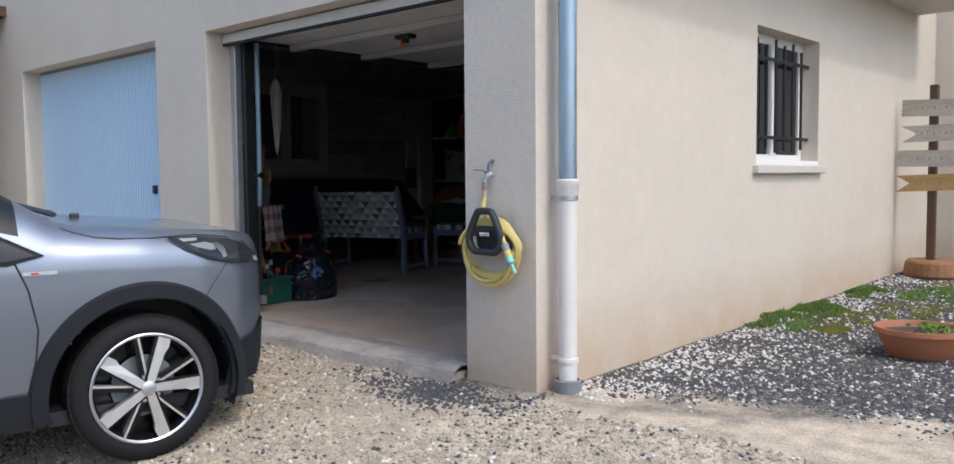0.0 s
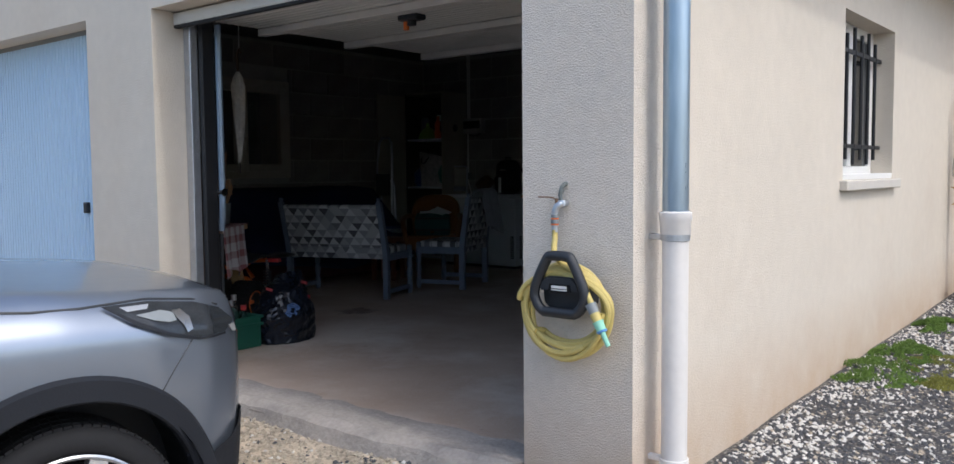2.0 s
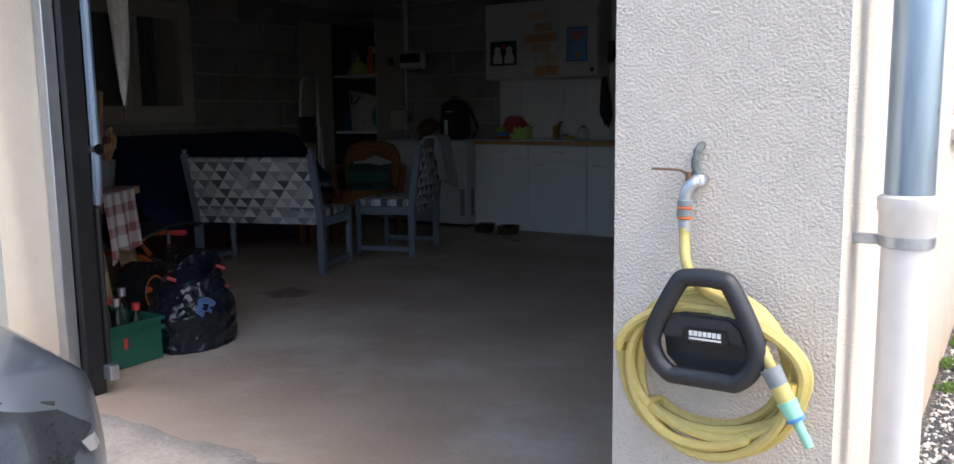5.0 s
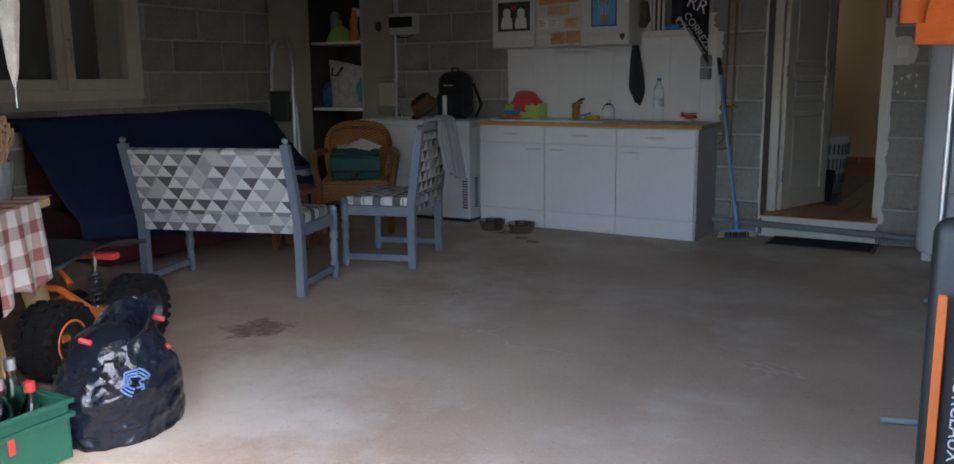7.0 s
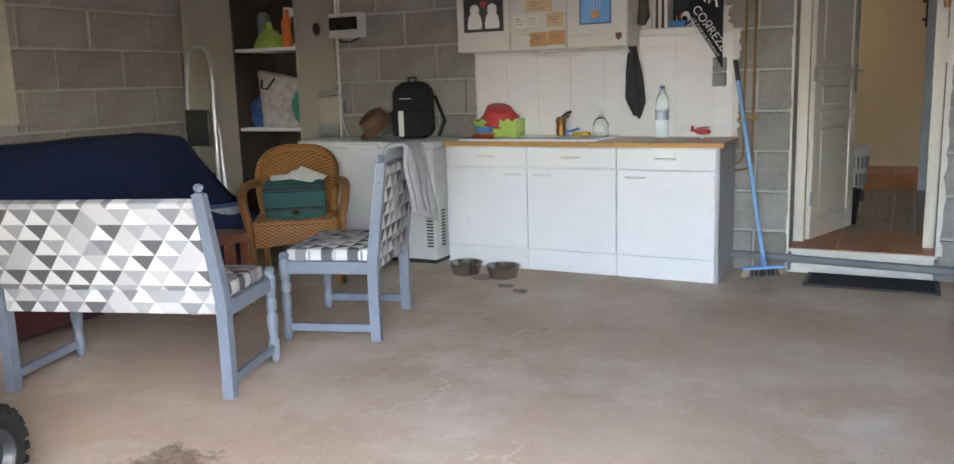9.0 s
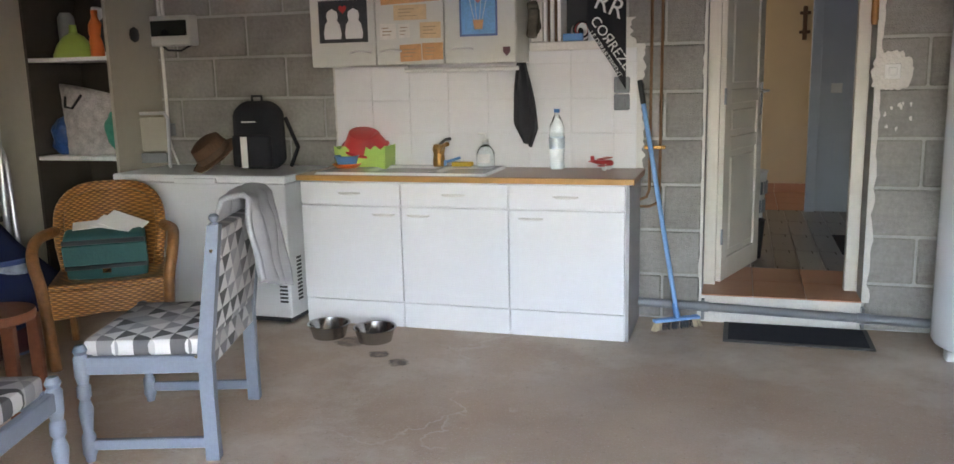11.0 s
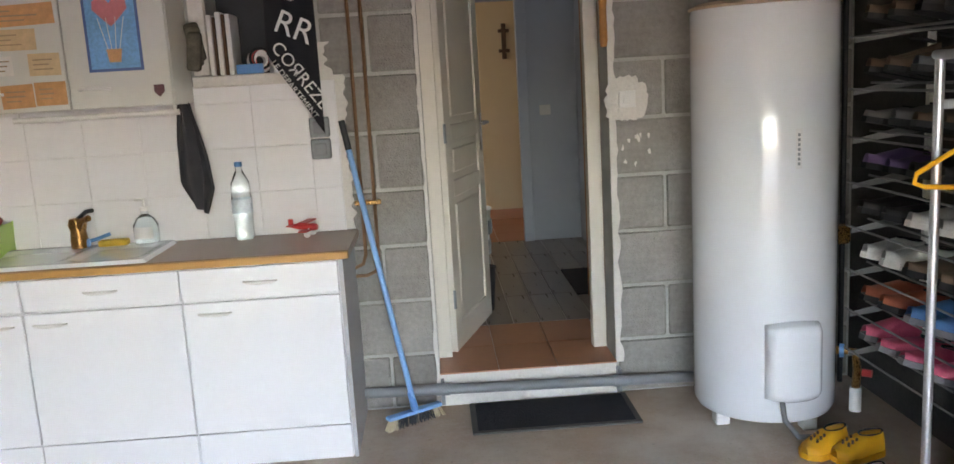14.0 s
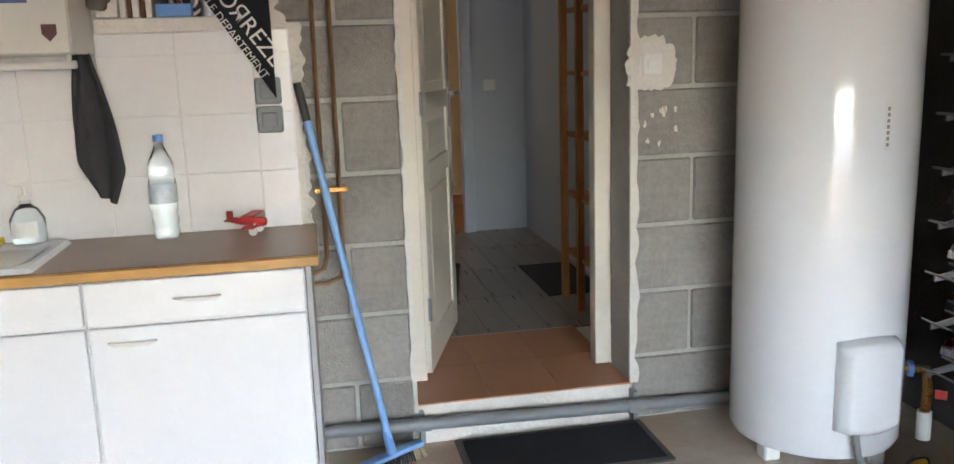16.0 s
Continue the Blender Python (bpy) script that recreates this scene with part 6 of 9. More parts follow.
for z in (0.205, 0.07):
    box(bm, -0.192, -0.082, z, 0.192, -0.066, z + 0.022, 0.003)
part("trim", bm, BLACKPL, bg)
bm = B()
box(bm, -0.02, -0.088, 0.05, 0.02, -0.0825, 0.075, 0.002)
part("buckle", bm, CHROME, bg)
pp = thing("papers", WCX + 0.0, WCY - 0.02, 0.655, 20, label="loose printed leaflets lying on the bag", category="papers", rx=8)
for k, (dx, rz) in enumerate(((-0.05, 20), (0.06, -8), (0.1, -14))):
    bm = B()
    box(bm, -0.10, -0.07, 0.0 + k * 0.003, 0.10, 0.07, 0.002 + k * 0.003, 0, Matrix.Translation((dx, 0, 0.012)) @ pose(0, 0, 0, 6 * k, 8 * k, rz))
    part("leaflet", bm, PAPER, pp)
# red stool legs, storage tub and bucket behind the chairs
rsl = thing("stool", -7.52, 6.95, 0.0, 20, label="small red-brown wooden stool behind the bench", category="stool")
bm = B()
lathe(bm, [(0, 0.40), (0.16, 0.40), (0.165, 0.42), (0.16, 0.44), (0, 0.44)], 24)
part("seat", bm, mat("redwood", (0.20, 0.07, 0.035), 0.5, var=0.2), rsl, smooth=True)
for sx in (-1, 1):
    for sy in (-1, 1):
        bm = B()
        box(bm, sx * 0.11 - 0.025, sy * 0.11 - 0.02, 0, sx * 0.11 + 0.025, sy * 0.11 + 0.02, 0.40, 0.004)
        part("leg", bm, bpy.data.materials["redwood"], rsl)
tubn = thing("storage_tub", -8.22, 7.62, 0.0, label="dark blue storage tub with a patterned rim", category="tub")
bm = B()
lathe(bm, [(0, 0), (0.17, 0), (0.19, 0.02), (0.21, 0.5), (0.22, 0.51), (0.20, 0.5), (0.18, 0.03), (0, 0.03)], 28)
part("tub", bm, mat("dark_blue_tub", (0.03, 0.06, 0.16), 0.5, var=0.1), tubn, smooth=True)
bm = B()
lathe(bm, [(0.206, 0.38), (0.214, 0.39), (0.216, 0.47), (0.21, 0.48)], 28)
part("rim_band", bm, mat("band_print", (0.35, 0.40, 0.45), 0.6, var=0.5, scale=30), tubn, smooth=True)

# tall cabinet with an open door
KX0, KX1, KY = -8.72, -8.10, 8.5
kc = thing("tall_cabinet", KX0, KY, 0.0, label="tall beige cabinet with its door open and full shelves", category="cabinet")
KW, KD, KH = KX1 - KX0, 0.45, 2.1
# left side coloured dark for the shade inside the cabinet
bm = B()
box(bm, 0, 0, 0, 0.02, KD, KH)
part("side_panel", bm, mat("inner_shade_side", (0.05, 0.042, 0.034), 0.8, var=0.2), kc)
bm = B()
box(bm, KW - 0.02, 0, 0, KW, KD, KH)
part("side_panel", bm, BEIGECAB, kc)
bm = B()
box(bm, 0.02, 0.0, KH - 0.02, KW - 0.02, KD - 0.01, KH)
part("top_panel", bm, BEIGECAB, kc)
for z in (0.06, 0.925, 1.52):
    bm = B()
    box(bm, 0.021, 0.005, z - 0.012, KW - 0.021, KD - 0.012, z + 0.012)
    part("shelf", bm, WHITE, kc)
bm = B()
box(bm, -0.012, -0.46, 0.03, 0.012, -0.005, KH - 0.03, 0.003, pose(0, 0, 0, 0, 0, -5))
kd = part("door", bm, BEIGECAB, kc)
# back panel: the cabinet's inner shade is painted into its colour
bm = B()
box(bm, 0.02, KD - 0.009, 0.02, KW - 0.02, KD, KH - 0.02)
part("back_panel", bm, mat("inner_shade_back", (0.045, 0.036, 0.028), 0.8, var=0.2), kc, "cabinet back with its inner shade put into the colour")
bm = B()
cyl(bm, (-0.01, -0.42, 1.0), (-0.04, -0.42, 1.0), 0.012, seg=12)
part("handle", bm, CHROME, kd)


def bottle_like(name, x, y, z, prof, material, label, category, seg=20, cap=None):
    t = thing(name, x, y, z, label=label, category=category)
    bm = B()
    lathe(bm, prof, seg)
    part("body", bm, material, t, smooth=True)
    if cap:
        bm = B()
        cyl(bm, (0, 0, cap[0]), (0, 0, cap[1]), cap[2], seg=14)
        part("cap", bm, cap[3], t, smooth=True)
    return t


bottle_like("lamp_shade", -8.50, 8.68, 1.532, [(0.10, 0), (0.125, 0.0), (0.125, 0.02), (0.10, 0.08), (0.06, 0.13), (0.025, 0.15), (0.02, 0.2), (0, 0.2)], LIMEPL, "lime green lamp shade lying on the shelf", "lamp shade")
bottle_like("syrup_bottle", -8.28, 8.62, 1.532, [(0, 0), (0.04, 0), (0.042, 0.1), (0.036, 0.12), (0.042, 0.14), (0.04, 0.19), (0.02, 0.23), (0.018, 0.25)], ORANGE, "bright orange plastic bottle on the shelf", "bottle", cap=(0.25, 0.275, 0.02, ORANGE))
hl = thing("helmet", -8.22, 8.74, 1.532, label="black rounded object at the back of the shelf", category="helmet")
bm = B()
bmesh.ops.create_uvsphere(bm, u_segments=20, v_segments=12, radius=0.13, matrix=Matrix.Translation((0, 0, 0.13)))
part("shell", bm, BLACKPL, hl, smooth=True)
sb = thing("shopping_bag", -8.42, 8.66, 0.937, label="grey and white diamond-patterned shopping bag", category="bag")
bm = B()
sheet(bm, 24, 14, lambda u, v: (math.cos(2 * math.pi * u) * (0.17 + 0.03 * v) * (1 if abs(math.cos(2 * math.pi * u)) < 0.7 else 1.0), math.sin(2 * math.pi * u) * (0.09 - 0.03 * v) + 0.006 * noise.noise((u * 9, v * 6, 0)), v * 0.40 * (1 - 0.1 * math.cos(2 * math.pi * u))))
solid(part("sack", bm, mat("diamond_print", (0.40, 0.38, 0.37), 0.8, var=0.5, scale=18), sb, smooth=True), 0.004)
bm = B()
tube(bm, [(-0.12, -0.06, 0.36), (-0.10, -0.09, 0.30), (-0.04, -0.1, 0.29), (0.02, -0.08, 0.37)], 0.008, 6)
part("strap", bm, BLACKCLOTH, sb)
gb = thing("carrier_bag", -8.24, 8.70, 0.937, label="crumpled green carrier bag on the shelf", category="bag")
bm = B()
bmesh.ops.create_icosphere(bm, subdivisions=3, radius=0.12, matrix=Matrix.Translation((0, 0, 0.15)) @ Matrix.Diagonal((0.8, 0.8, 1.25, 1)))
for v in bm.verts:
    v.co += v.co.normalized() * 0.03 * noise.noise(v.co * 14)
    v.co.z = max(0, v.co.z)
part("sack", bm, mat("green_bag", (0.03, 0.22, 0.16), 0.5, var=0.2), gb)

fp = thing("folder", -8.36, 8.80, 1.532, 8, label="pale cardboard folder standing on the shelf", category="folder")
bm = B()
box(bm, -0.10, -0.02, 0.0, 0.10, 0.02, 0.30, 0.004, pose(0, 0, 0, 8, 10, 0))
part("cover", bm, PAPER, fp)
bottle_like("jar", -8.60, 8.74, 1.532, [(0, 0), (0.045, 0), (0.05, 0.02), (0.05, 0.25), (0.03, 0.28), (0, 0.28)], GREYPL, "grey plastic canister at the back of the shelf", "canister")
bbg = thing("blue_bag", -8.62, 8.66, 0.937, label="crumpled dark blue bag on the shelf", category="bag")
bm = B()
bmesh.ops.create_icosphere(bm, subdivisions=3, radius=0.10, matrix=Matrix.Translation((0, 0, 0.11)) @ Matrix.Diagonal((0.8, 0.8, 1.3, 1)))
for v in bm.verts:
    v.co += v.co.normalized() * 0.03 * noise.noise(v.co * 16)
    v.co.z = max(0, v.co.z)
part("sack", bm, mat("dark_blue_bag", (0.02, 0.08, 0.25), 0.4, var=0.3), bbg)
for k in range(4):
    bx2 = thing("box", -8.60 + 0.13 * k, 8.72, 0.073, 4 * k - 6, label="dark storage box at the bottom of the cabinet", category="box", group="boxes in the cabinet")
    bm = B()
    box(bm, -0.055, -0.10, 0.0, 0.055, 0.10, 0.22 + 0.06 * (k % 2), 0.006)
    part("carton", bm, (BROWNFELT, GREYPL, BLACKPL, PVCGREY)[k], bx2)

# folding step ladder leaning on the cabinet door
LADDERDARK = mat("dark_ladder_plastic", (0.06, 0.06, 0.06), 0.5, var=0.2)
ld = thing("step_ladder", -8.62, 7.98, 0.0, -12, label="folded aluminium step ladder with grey treads", category="step ladder")
bm = B()
tube(bm, [(-0.19, 0.0, 0.02), (-0.155, 0.04, 1.30), (-0.135, 0.045, 1.47), (-0.07, 0.05, 1.535), (0.07, 0.05, 1.535), (0.135, 0.045, 1.47), (0.155, 0.04, 1.30), (0.19, 0.0, 0.02)], 0.017, 10)
part("front_frame", bm, GALV, ld, smooth=True)
bm = B()
tube(bm, [(-0.17, 0.09, 0.02), (-0.15, 0.07, 0.95), (-0.12, 0.07, 1.02), (0.12, 0.07, 1.02), (0.15, 0.07, 0.95), (0.17, 0.09, 0.02)], 0.015, 10)
part("rear_frame", bm, GALV, ld, smooth=True)
for z in (0.22, 0.42, 0.64):
    bm = B()
    box(bm, -0.16, -0.03, z - 0.015, 0.16, 0.03, z + 0.015, 0.004)
    part("tread", bm, LADDERDARK, ld)
bm = B()
box(bm, -0.14, -0.01, 0.84, 0.14, 0.012, 1.10, 0.006)
part("platform", bm, LADDERDARK, ld)

# ---- back wall: freezer, kitchen units ----
fz = thing("chest_freezer", -8.07, 8.42, 0.0, label="white chest freezer with a rounded lid", category="freezer")
bm = B()
box(bm, 0, 0.0, 0.03, 1.12, 0.52, 0.80, 0.008, seg=2)
part("body", bm, FREEZER, fz)
bm = B()
box(bm, -0.012, -0.015, 0.803, 1.132, 0.53, 0.848, 0.012, seg=3)
part("lid", bm, FREEZER, fz)
bm = B()
box(bm, 0.42, -0.03, 0.80, 0.70, -0.016, 0.83, 0.004)
part("handle", bm, FREEZER, fz)
for k in range(12):
    bm = B()
    box(bm, 1.1205, 0.08, 0.12 + k * 0.022, 1.124, 0.13, 0.132 + k * 0.022)
    part("vent_slot", bm, BLACKPL, fz)
    bm = B()
    box(bm, 1.05, -0.003, 0.12 + k * 0.022, 1.10, -0.0005, 0.132 + k * 0.022)
    part("vent_slot", bm, BLACKPL, fz)
bm = B()
box(bm, 0.02, 0.02, 0.0, 1.1, 0.5, 0.03)
part("plinth", bm, BLACKPL, fz)
# rucksack and hat on the freezer
rk = thing("rucksack", -7.27, 8.72, 0.85, 6, label="black rucksack standing on the freezer", category="rucksack")
bm = B()
box(bm, -0.155, -0.09, 0.0, 0.155, 0.09, 0.40, 0.08, seg=5)
for v in bm.verts:
    k = max(0, v.co.z - 0.25) / 0.15
    v.co.x *= 1 - 0.18 * k * k
    v.co += v.co.normalized() * 0.008 * noise.noise(v.co * 12)
    v.co.z = max(0.0, v.co.z)
part("body", bm, BLACKCLOTH, rk, smooth=True)
bm = B()
box(bm, -0.12, -0.125, 0.02, 0.12, -0.08, 0.21, 0.02, seg=3)
part("front_pocket", bm, BLACKCLOTH, rk, smooth=True)
bm = B()
box(bm, -0.06, -0.129, 0.02, -0.02, -0.1255, 0.20)
part("reflective_strip", bm, PAPER, rk)
bm = B()
for k in range(5):
    box(bm, -0.06 + k * 0.018, -0.098, 0.28, -0.048 + k * 0.018, -0.091, 0.288)
part("badge", bm, PAPER, rk, "plain pale badge bars")
bm = B()
tube(bm, [(-0.03, 0.0, 0.40), (-0.03, 0.0, 0.43), (0.03, 0.0, 0.43), (0.03, 0.0, 0.40)], 0.008, 6)
part("carry_loop", bm, BLACKCLOTH, rk)
bm = B()
tube(bm, [(0.13, 0.09, 0.3), (0.19, 0.12, 0.12), (0.17, 0.05, 0.012)], 0.012, 6)
part("shoulder_strap", bm, BLACKCLOTH, rk)
ht = thing("hat", -7.52, 8.66, 0.85, label="brown felt hat leaning against the rucksack", category="hat")
ht.matrix_basis = pose(-7.52, 8.62, 0.945, 24, -30, 10)
ht.scale = (1.2, 1.2, 1.15)
bm = B()
lathe(bm, [(0, 0.09), (0.05, 0.095), (0.08, 0.08), (0.092, 0.0), (0.13, -0.01), (0.132, -0.005), (0.128, -0.014), (0.088, -0.006), (0, -0.004)], 26)
part("crown", bm, BROWNFELT, ht, smooth=True)
bm = B()
lathe(bm, [(0.093, 0.002), (0.095, 0.004), (0.090, 0.03), (0.086, 0.032)], 26)
part("band", bm, DARKWOOD, ht, smooth=True)
# small folding frame stool standing on the freezer's end
st = thing("folding_stool", -8.02, 8.72, 0.85, 10, label="worn chrome folding step stool on the freezer", category="step stool")
bm = B()
tube(bm, [(-0.10, 0, 0.0), (-0.10, 0.02, 0.30), (-0.08, 0.02, 0.335), (0.08, 0.02, 0.335), (0.10, 0.02, 0.30), (0.10, 0, 0.0)], 0.011, 8)
part("frame", bm, GALV, st, smooth=True)
bm = B()
box(bm, -0.085, -0.005, 0.03, 0.085, 0.02, 0.09, 0.004)
part("step", bm, GREYPL, st)
bm = B()
box(bm, -0.088, 0.012, 0.10, 0.088, 0.026, 0.31, 0.004)
part("panel", bm, BEIGECAB, st)

# fuse box and conduit
fu = thing("fuse_box", -7.965, BY, 1.60, label="grey surface-mounted fuse box with a dark window", category="fuse box")
bm = B()
box(bm, -0.15, -0.09, -0.005, 0.15, 0.003, 0.18, 0.01, seg=2)
part("case", bm, mat("fuse_box_plastic", (0.55, 0.55, 0.52), 0.5, var=0.04), fu)
bm = B()
box(bm, -0.13, -0.097, 0.055, 0.13, -0.0905, 0.15, 0.004)
part("window", bm, CARGLASS, fu)
bm = B()
tube(bm, [(-0.09, -0.04, 0.0), (-0.05, -0.05, -0.03), (0.05, -0.05, -0.035), (0.12, -0.04, 0.0)], 0.007, 6)
part("cable", bm, BLACKRUB, fu)
cd = thing("conduit", -8.08, BY - 0.02, 0.85, label="white electrical conduit on the block wall", category="conduit")
for x, z0_, z1_ in ((0.0, 0.22, 0.75), (0.0, 0.93, 1.85), (0.03, 0.93, 1.85)):
    bm = B()
    cyl(bm, (x, 0, z0_), (x, 0, z1_), 0.011, seg=10)
    part("tube", bm, WHITEPL, cd, smooth=True)
bm = B()
box(bm, -0.04, -0.02, 0.18, 0.04, 0.023, 0.26, 0.006)
part("socket", bm, GREYPL, cd)
bm = B()
tube(bm, [(0.0, -0.01, 0.19), (0.03, -0.02, 0.1), (0.10, -0.06, 0.0)], 0.007, 6)
part("flex", bm, WHITEPL, cd)

# base units
UX = (-6.895, -6.291, -5.686, -5.078)
UY = 8.491


def base_unit(x0, x1, handle_x):
    u = thing("base_cabinet", x0, UY, 0.0, label="white kitchen base cabinet with one drawer and one door", category="cabinet", group="kitchen base units")
    w = x1 - x0
    bm = B()
    box(bm, 0.001, 0.02, 0.002, w - 0.001, 0.48, 0.813, 0.001)
    part("body", bm, WHITE, u)
    bm = B()
    box(bm, 0.004, 0.0, 0.685, w - 0.004, 0.019, 0.808, 0.003)
    dr = part("drawer_front", bm, WHITE, u)
    bm = B()
    box(bm, 0.004, 0.0, 0.145, w - 0.004, 0.019, 0.676, 0.003)
    do = part("door", bm, WHITE, u)
    bm = B()
    box(bm, 0.004, 0.006, 0.0, w - 0.004, 0.019, 0.138, 0.002)
    part("plinth", bm, WHITE, u)
    for hx, hz_, par in ((w / 2, 0.748, dr), (handle_x - x0, 0.632, do)):
        bm = B()
        tube(bm, [(hx - 0.065, 0.0, hz_), (hx - 0.045, -0.016, hz_), (hx, -0.022, hz_), (hx + 0.045, -0.016, hz_), (hx + 0.065, 0.0, hz_)], 0.006, 8, radii=[0.004, 0.007, 0.008, 0.007, 0.004])
        part("handle", bm, WHITEPL, par, "cream bow handle", smooth=True)
    return u


base_unit(UX[0], UX[1], UX[1] - 0.10)
base_unit(UX[1], UX[2], UX[1] + 0.10)
base_unit(UX[2], UX[3], UX[2] + 0.12)
sp2 = thing("side_panel", -5.076, UY + 0.003, 0.0, label="grey-white end panel of the kitchen units", category="panel")
bm = B()
box(bm, 0, 0.0, 0, 0.016, 0.485, 0.813, 0.001)
part("panel", bm, mat("end_panel", (0.42, 0.42, 0.43), 0.5, var=0.05), sp2)
wt = thing("worktop", -6.91, 8.475, 0.815, label="brown laminate worktop with oak-coloured edging", category="worktop")
bm = B()
box(bm, 0.0, 0.018, 0, 1.875, 0.498, 0.032, 0.002)
part("slab", bm, WORKTOP, wt)
bm = B()
box(bm, 0.0, 0.0, 0.001, 1.875, 0.0175, 0.030, 0.003)
part("front_edge", bm, OAKEDGE, wt)
# sink with two bowls
sk = thing("sink", -6.31, 8.72, 0.847, label="white enamel sink with two shallow bowls set in the worktop", category="sink")
bm = B()
SW, SD = 0.50, 0.215


def basin(u, v):
    x, y = -SW + u * 2 * SW, -SD + v * 2 * SD
    z = 0.014
    for cx, rw in ((-0.04, 0.20), (0.32, 0.15)):
        q = max(abs(x - cx) / rw, abs(y) / (SD - 0.03))
        q = (abs((x - cx) / rw) ** 4 + abs(y / (SD - 0.035)) ** 4) ** 0.25
        if q < 1:
            z = min(z, 0.014 - 0.0125 * min(1, (1 - q) * 5))
    if u in (0, 1) or v in (0, 1):
        z = 0.0
    return (x, y, z)


sheet(bm, 80, 40, basin)
part("basin", bm, ENAMEL, sk, smooth=True)
fa = thing("mixer_tap", -6.20, 8.88, 0.860, label="tarnished brass mixer tap wrapped in tape", category="tap")
bm = B()
lathe(bm, [(0, 0), (0.034, 0), (0.036, 0.03), (0.031, 0.07), (0.038, 0.10), (0.030, 0.125), (0, 0.13)], 16)
part("body", bm, BRASS, fa, smooth=True)
bm = B()
tube(bm, [(0.0, -0.01, 0.08), (0.04, -0.05, 0.12), (0.085, -0.09, 0.135)], 0.013, 8)
part("spout", bm, BRASS, fa, smooth=True)
bm = B()
tube(bm, [(0.0, 0.0, 0.12), (0.05, -0.02, 0.155), (0.085, -0.04, 0.16)], 0.009, 8)
part("lever", bm, BLACKPL, fa, smooth=True)
bh = thing("dish_brush", -6.13, 8.90, 0.861, 20, label="small blue washing-up brush beside the tap", category="brush")
bm = B()
tube(bm, [(-0.05, 0, 0.02), (0.0, 0, 0.03), (0.05, 0, 0.045)], 0.008, 8)
part("handle", bm, BLUEPL, bh, smooth=True)
bm = B()
box(bm, -0.075, -0.018, 0.0, -0.03, 0.018, 0.035, 0.008, seg=2)
part("bristle_head", bm, BROOMBLUE, bh)
sg = thing("sponge", -6.06, 8.885, 0.860, 4, label="yellow washing sponge beside the tap", category="sponge")
bm = B()
box(bm, -0.06, -0.025, 0, 0.06, 0.025, 0.025, 0.006, seg=2)
part("foam", bm, mat("yellow_sponge", (0.62, 0.42, 0.06), 0.95, var=0.2, scale=40, bump=0.5), sg)
bottle_like("dish_soap", -5.93, 8.915, 0.847, [(0, 0), (0.045, 0), (0.052, 0.02), (0.052, 0.09), (0.035, 0.12), (0.016, 0.135), (0.016, 0.15)], BOTTLE, "clear pump bottle of washing liquid", "soap bottle", cap=(0.15, 0.165, 0.018, WHITEPL))
so = bpy.data.objects["dish_soap"]
bm = B()
tube(bm, [(0, 0, 0.165), (0, 0, 0.195), (-0.035, -0.01, 0.198)], 0.006, 6)
part("pump", bm, WHITEPL, so)
bm = B()
sheet(bm, 8, 2, lambda u, v: (0.0535 * math.sin((u - 0.5) * 1.6), -0.0535 * math.cos((u - 0.5) * 1.6), 0.035 + v * 0.05))
part("label_sticker", bm, PAPER, so)
wb = bottle_like("water_bottle", -5.515, 8.915, 0.847, [(0, 0.004), (0.036, 0), (0.042, 0.02), (0.039, 0.04), (0.042, 0.06), (0.039, 0.08), (0.042, 0.10), (0.042, 0.19), (0.039, 0.2), (0.042, 0.21), (0.038, 0.245), (0.02, 0.285), (0.0135, 0.30), (0.0135, 0.315)], BOTTLE, "clear plastic water bottle with a blue cap", "bottle", cap=(0.312, 0.332, 0.016, BLUEPL))
bm = B()
lathe(bm, [(0.0432, 0.115), (0.0432, 0.175)], 24)
part("label_sleeve", bm, mat("pale_label", (0.62, 0.70, 0.76), 0.5, var=0.25, scale=30), wb, smooth=True)
ap = thing("toy_plane", -5.26, 8.88, 0.847, -15, label="small red and white toy biplane", category="toy plane")
bm = B()
tube(bm, [(-0.06, 0, 0.045), (-0.02, 0, 0.042), (0.05, 0, 0.04), (0.065, 0, 0.04)], 0.014, 8, radii=[0.006, 0.012, 0.016, 0.012])
part("fuselage", bm, REDPL, ap, smooth=True)
for z in (0.025, 0.062):
    bm = B()
    box(bm, 0.0, -0.06, z, 0.04, 0.06, z + 0.006, 0.002)
    part("wing", bm, REDPL, ap)
bm = B()
box(bm, -0.065, -0.03, 0.045, -0.04, 0.03, 0.05)
box(bm, -0.065, -0.003, 0.045, -0.045, 0.003, 0.075)
part("tail", bm, REDPL, ap)
for sy in (-1, 1):
    bm = B()
    cyl(bm, (0.03, sy * 0.028, 0.014), (0.03, sy * 0.036, 0.014), 0.014, seg=12)
    cyl(bm, (0.03, sy * 0.03, 0.014), (0.03, sy * 0.012, 0.035), 0.003, seg=6)
    part("undercarriage", bm, WHITEPL, ap)
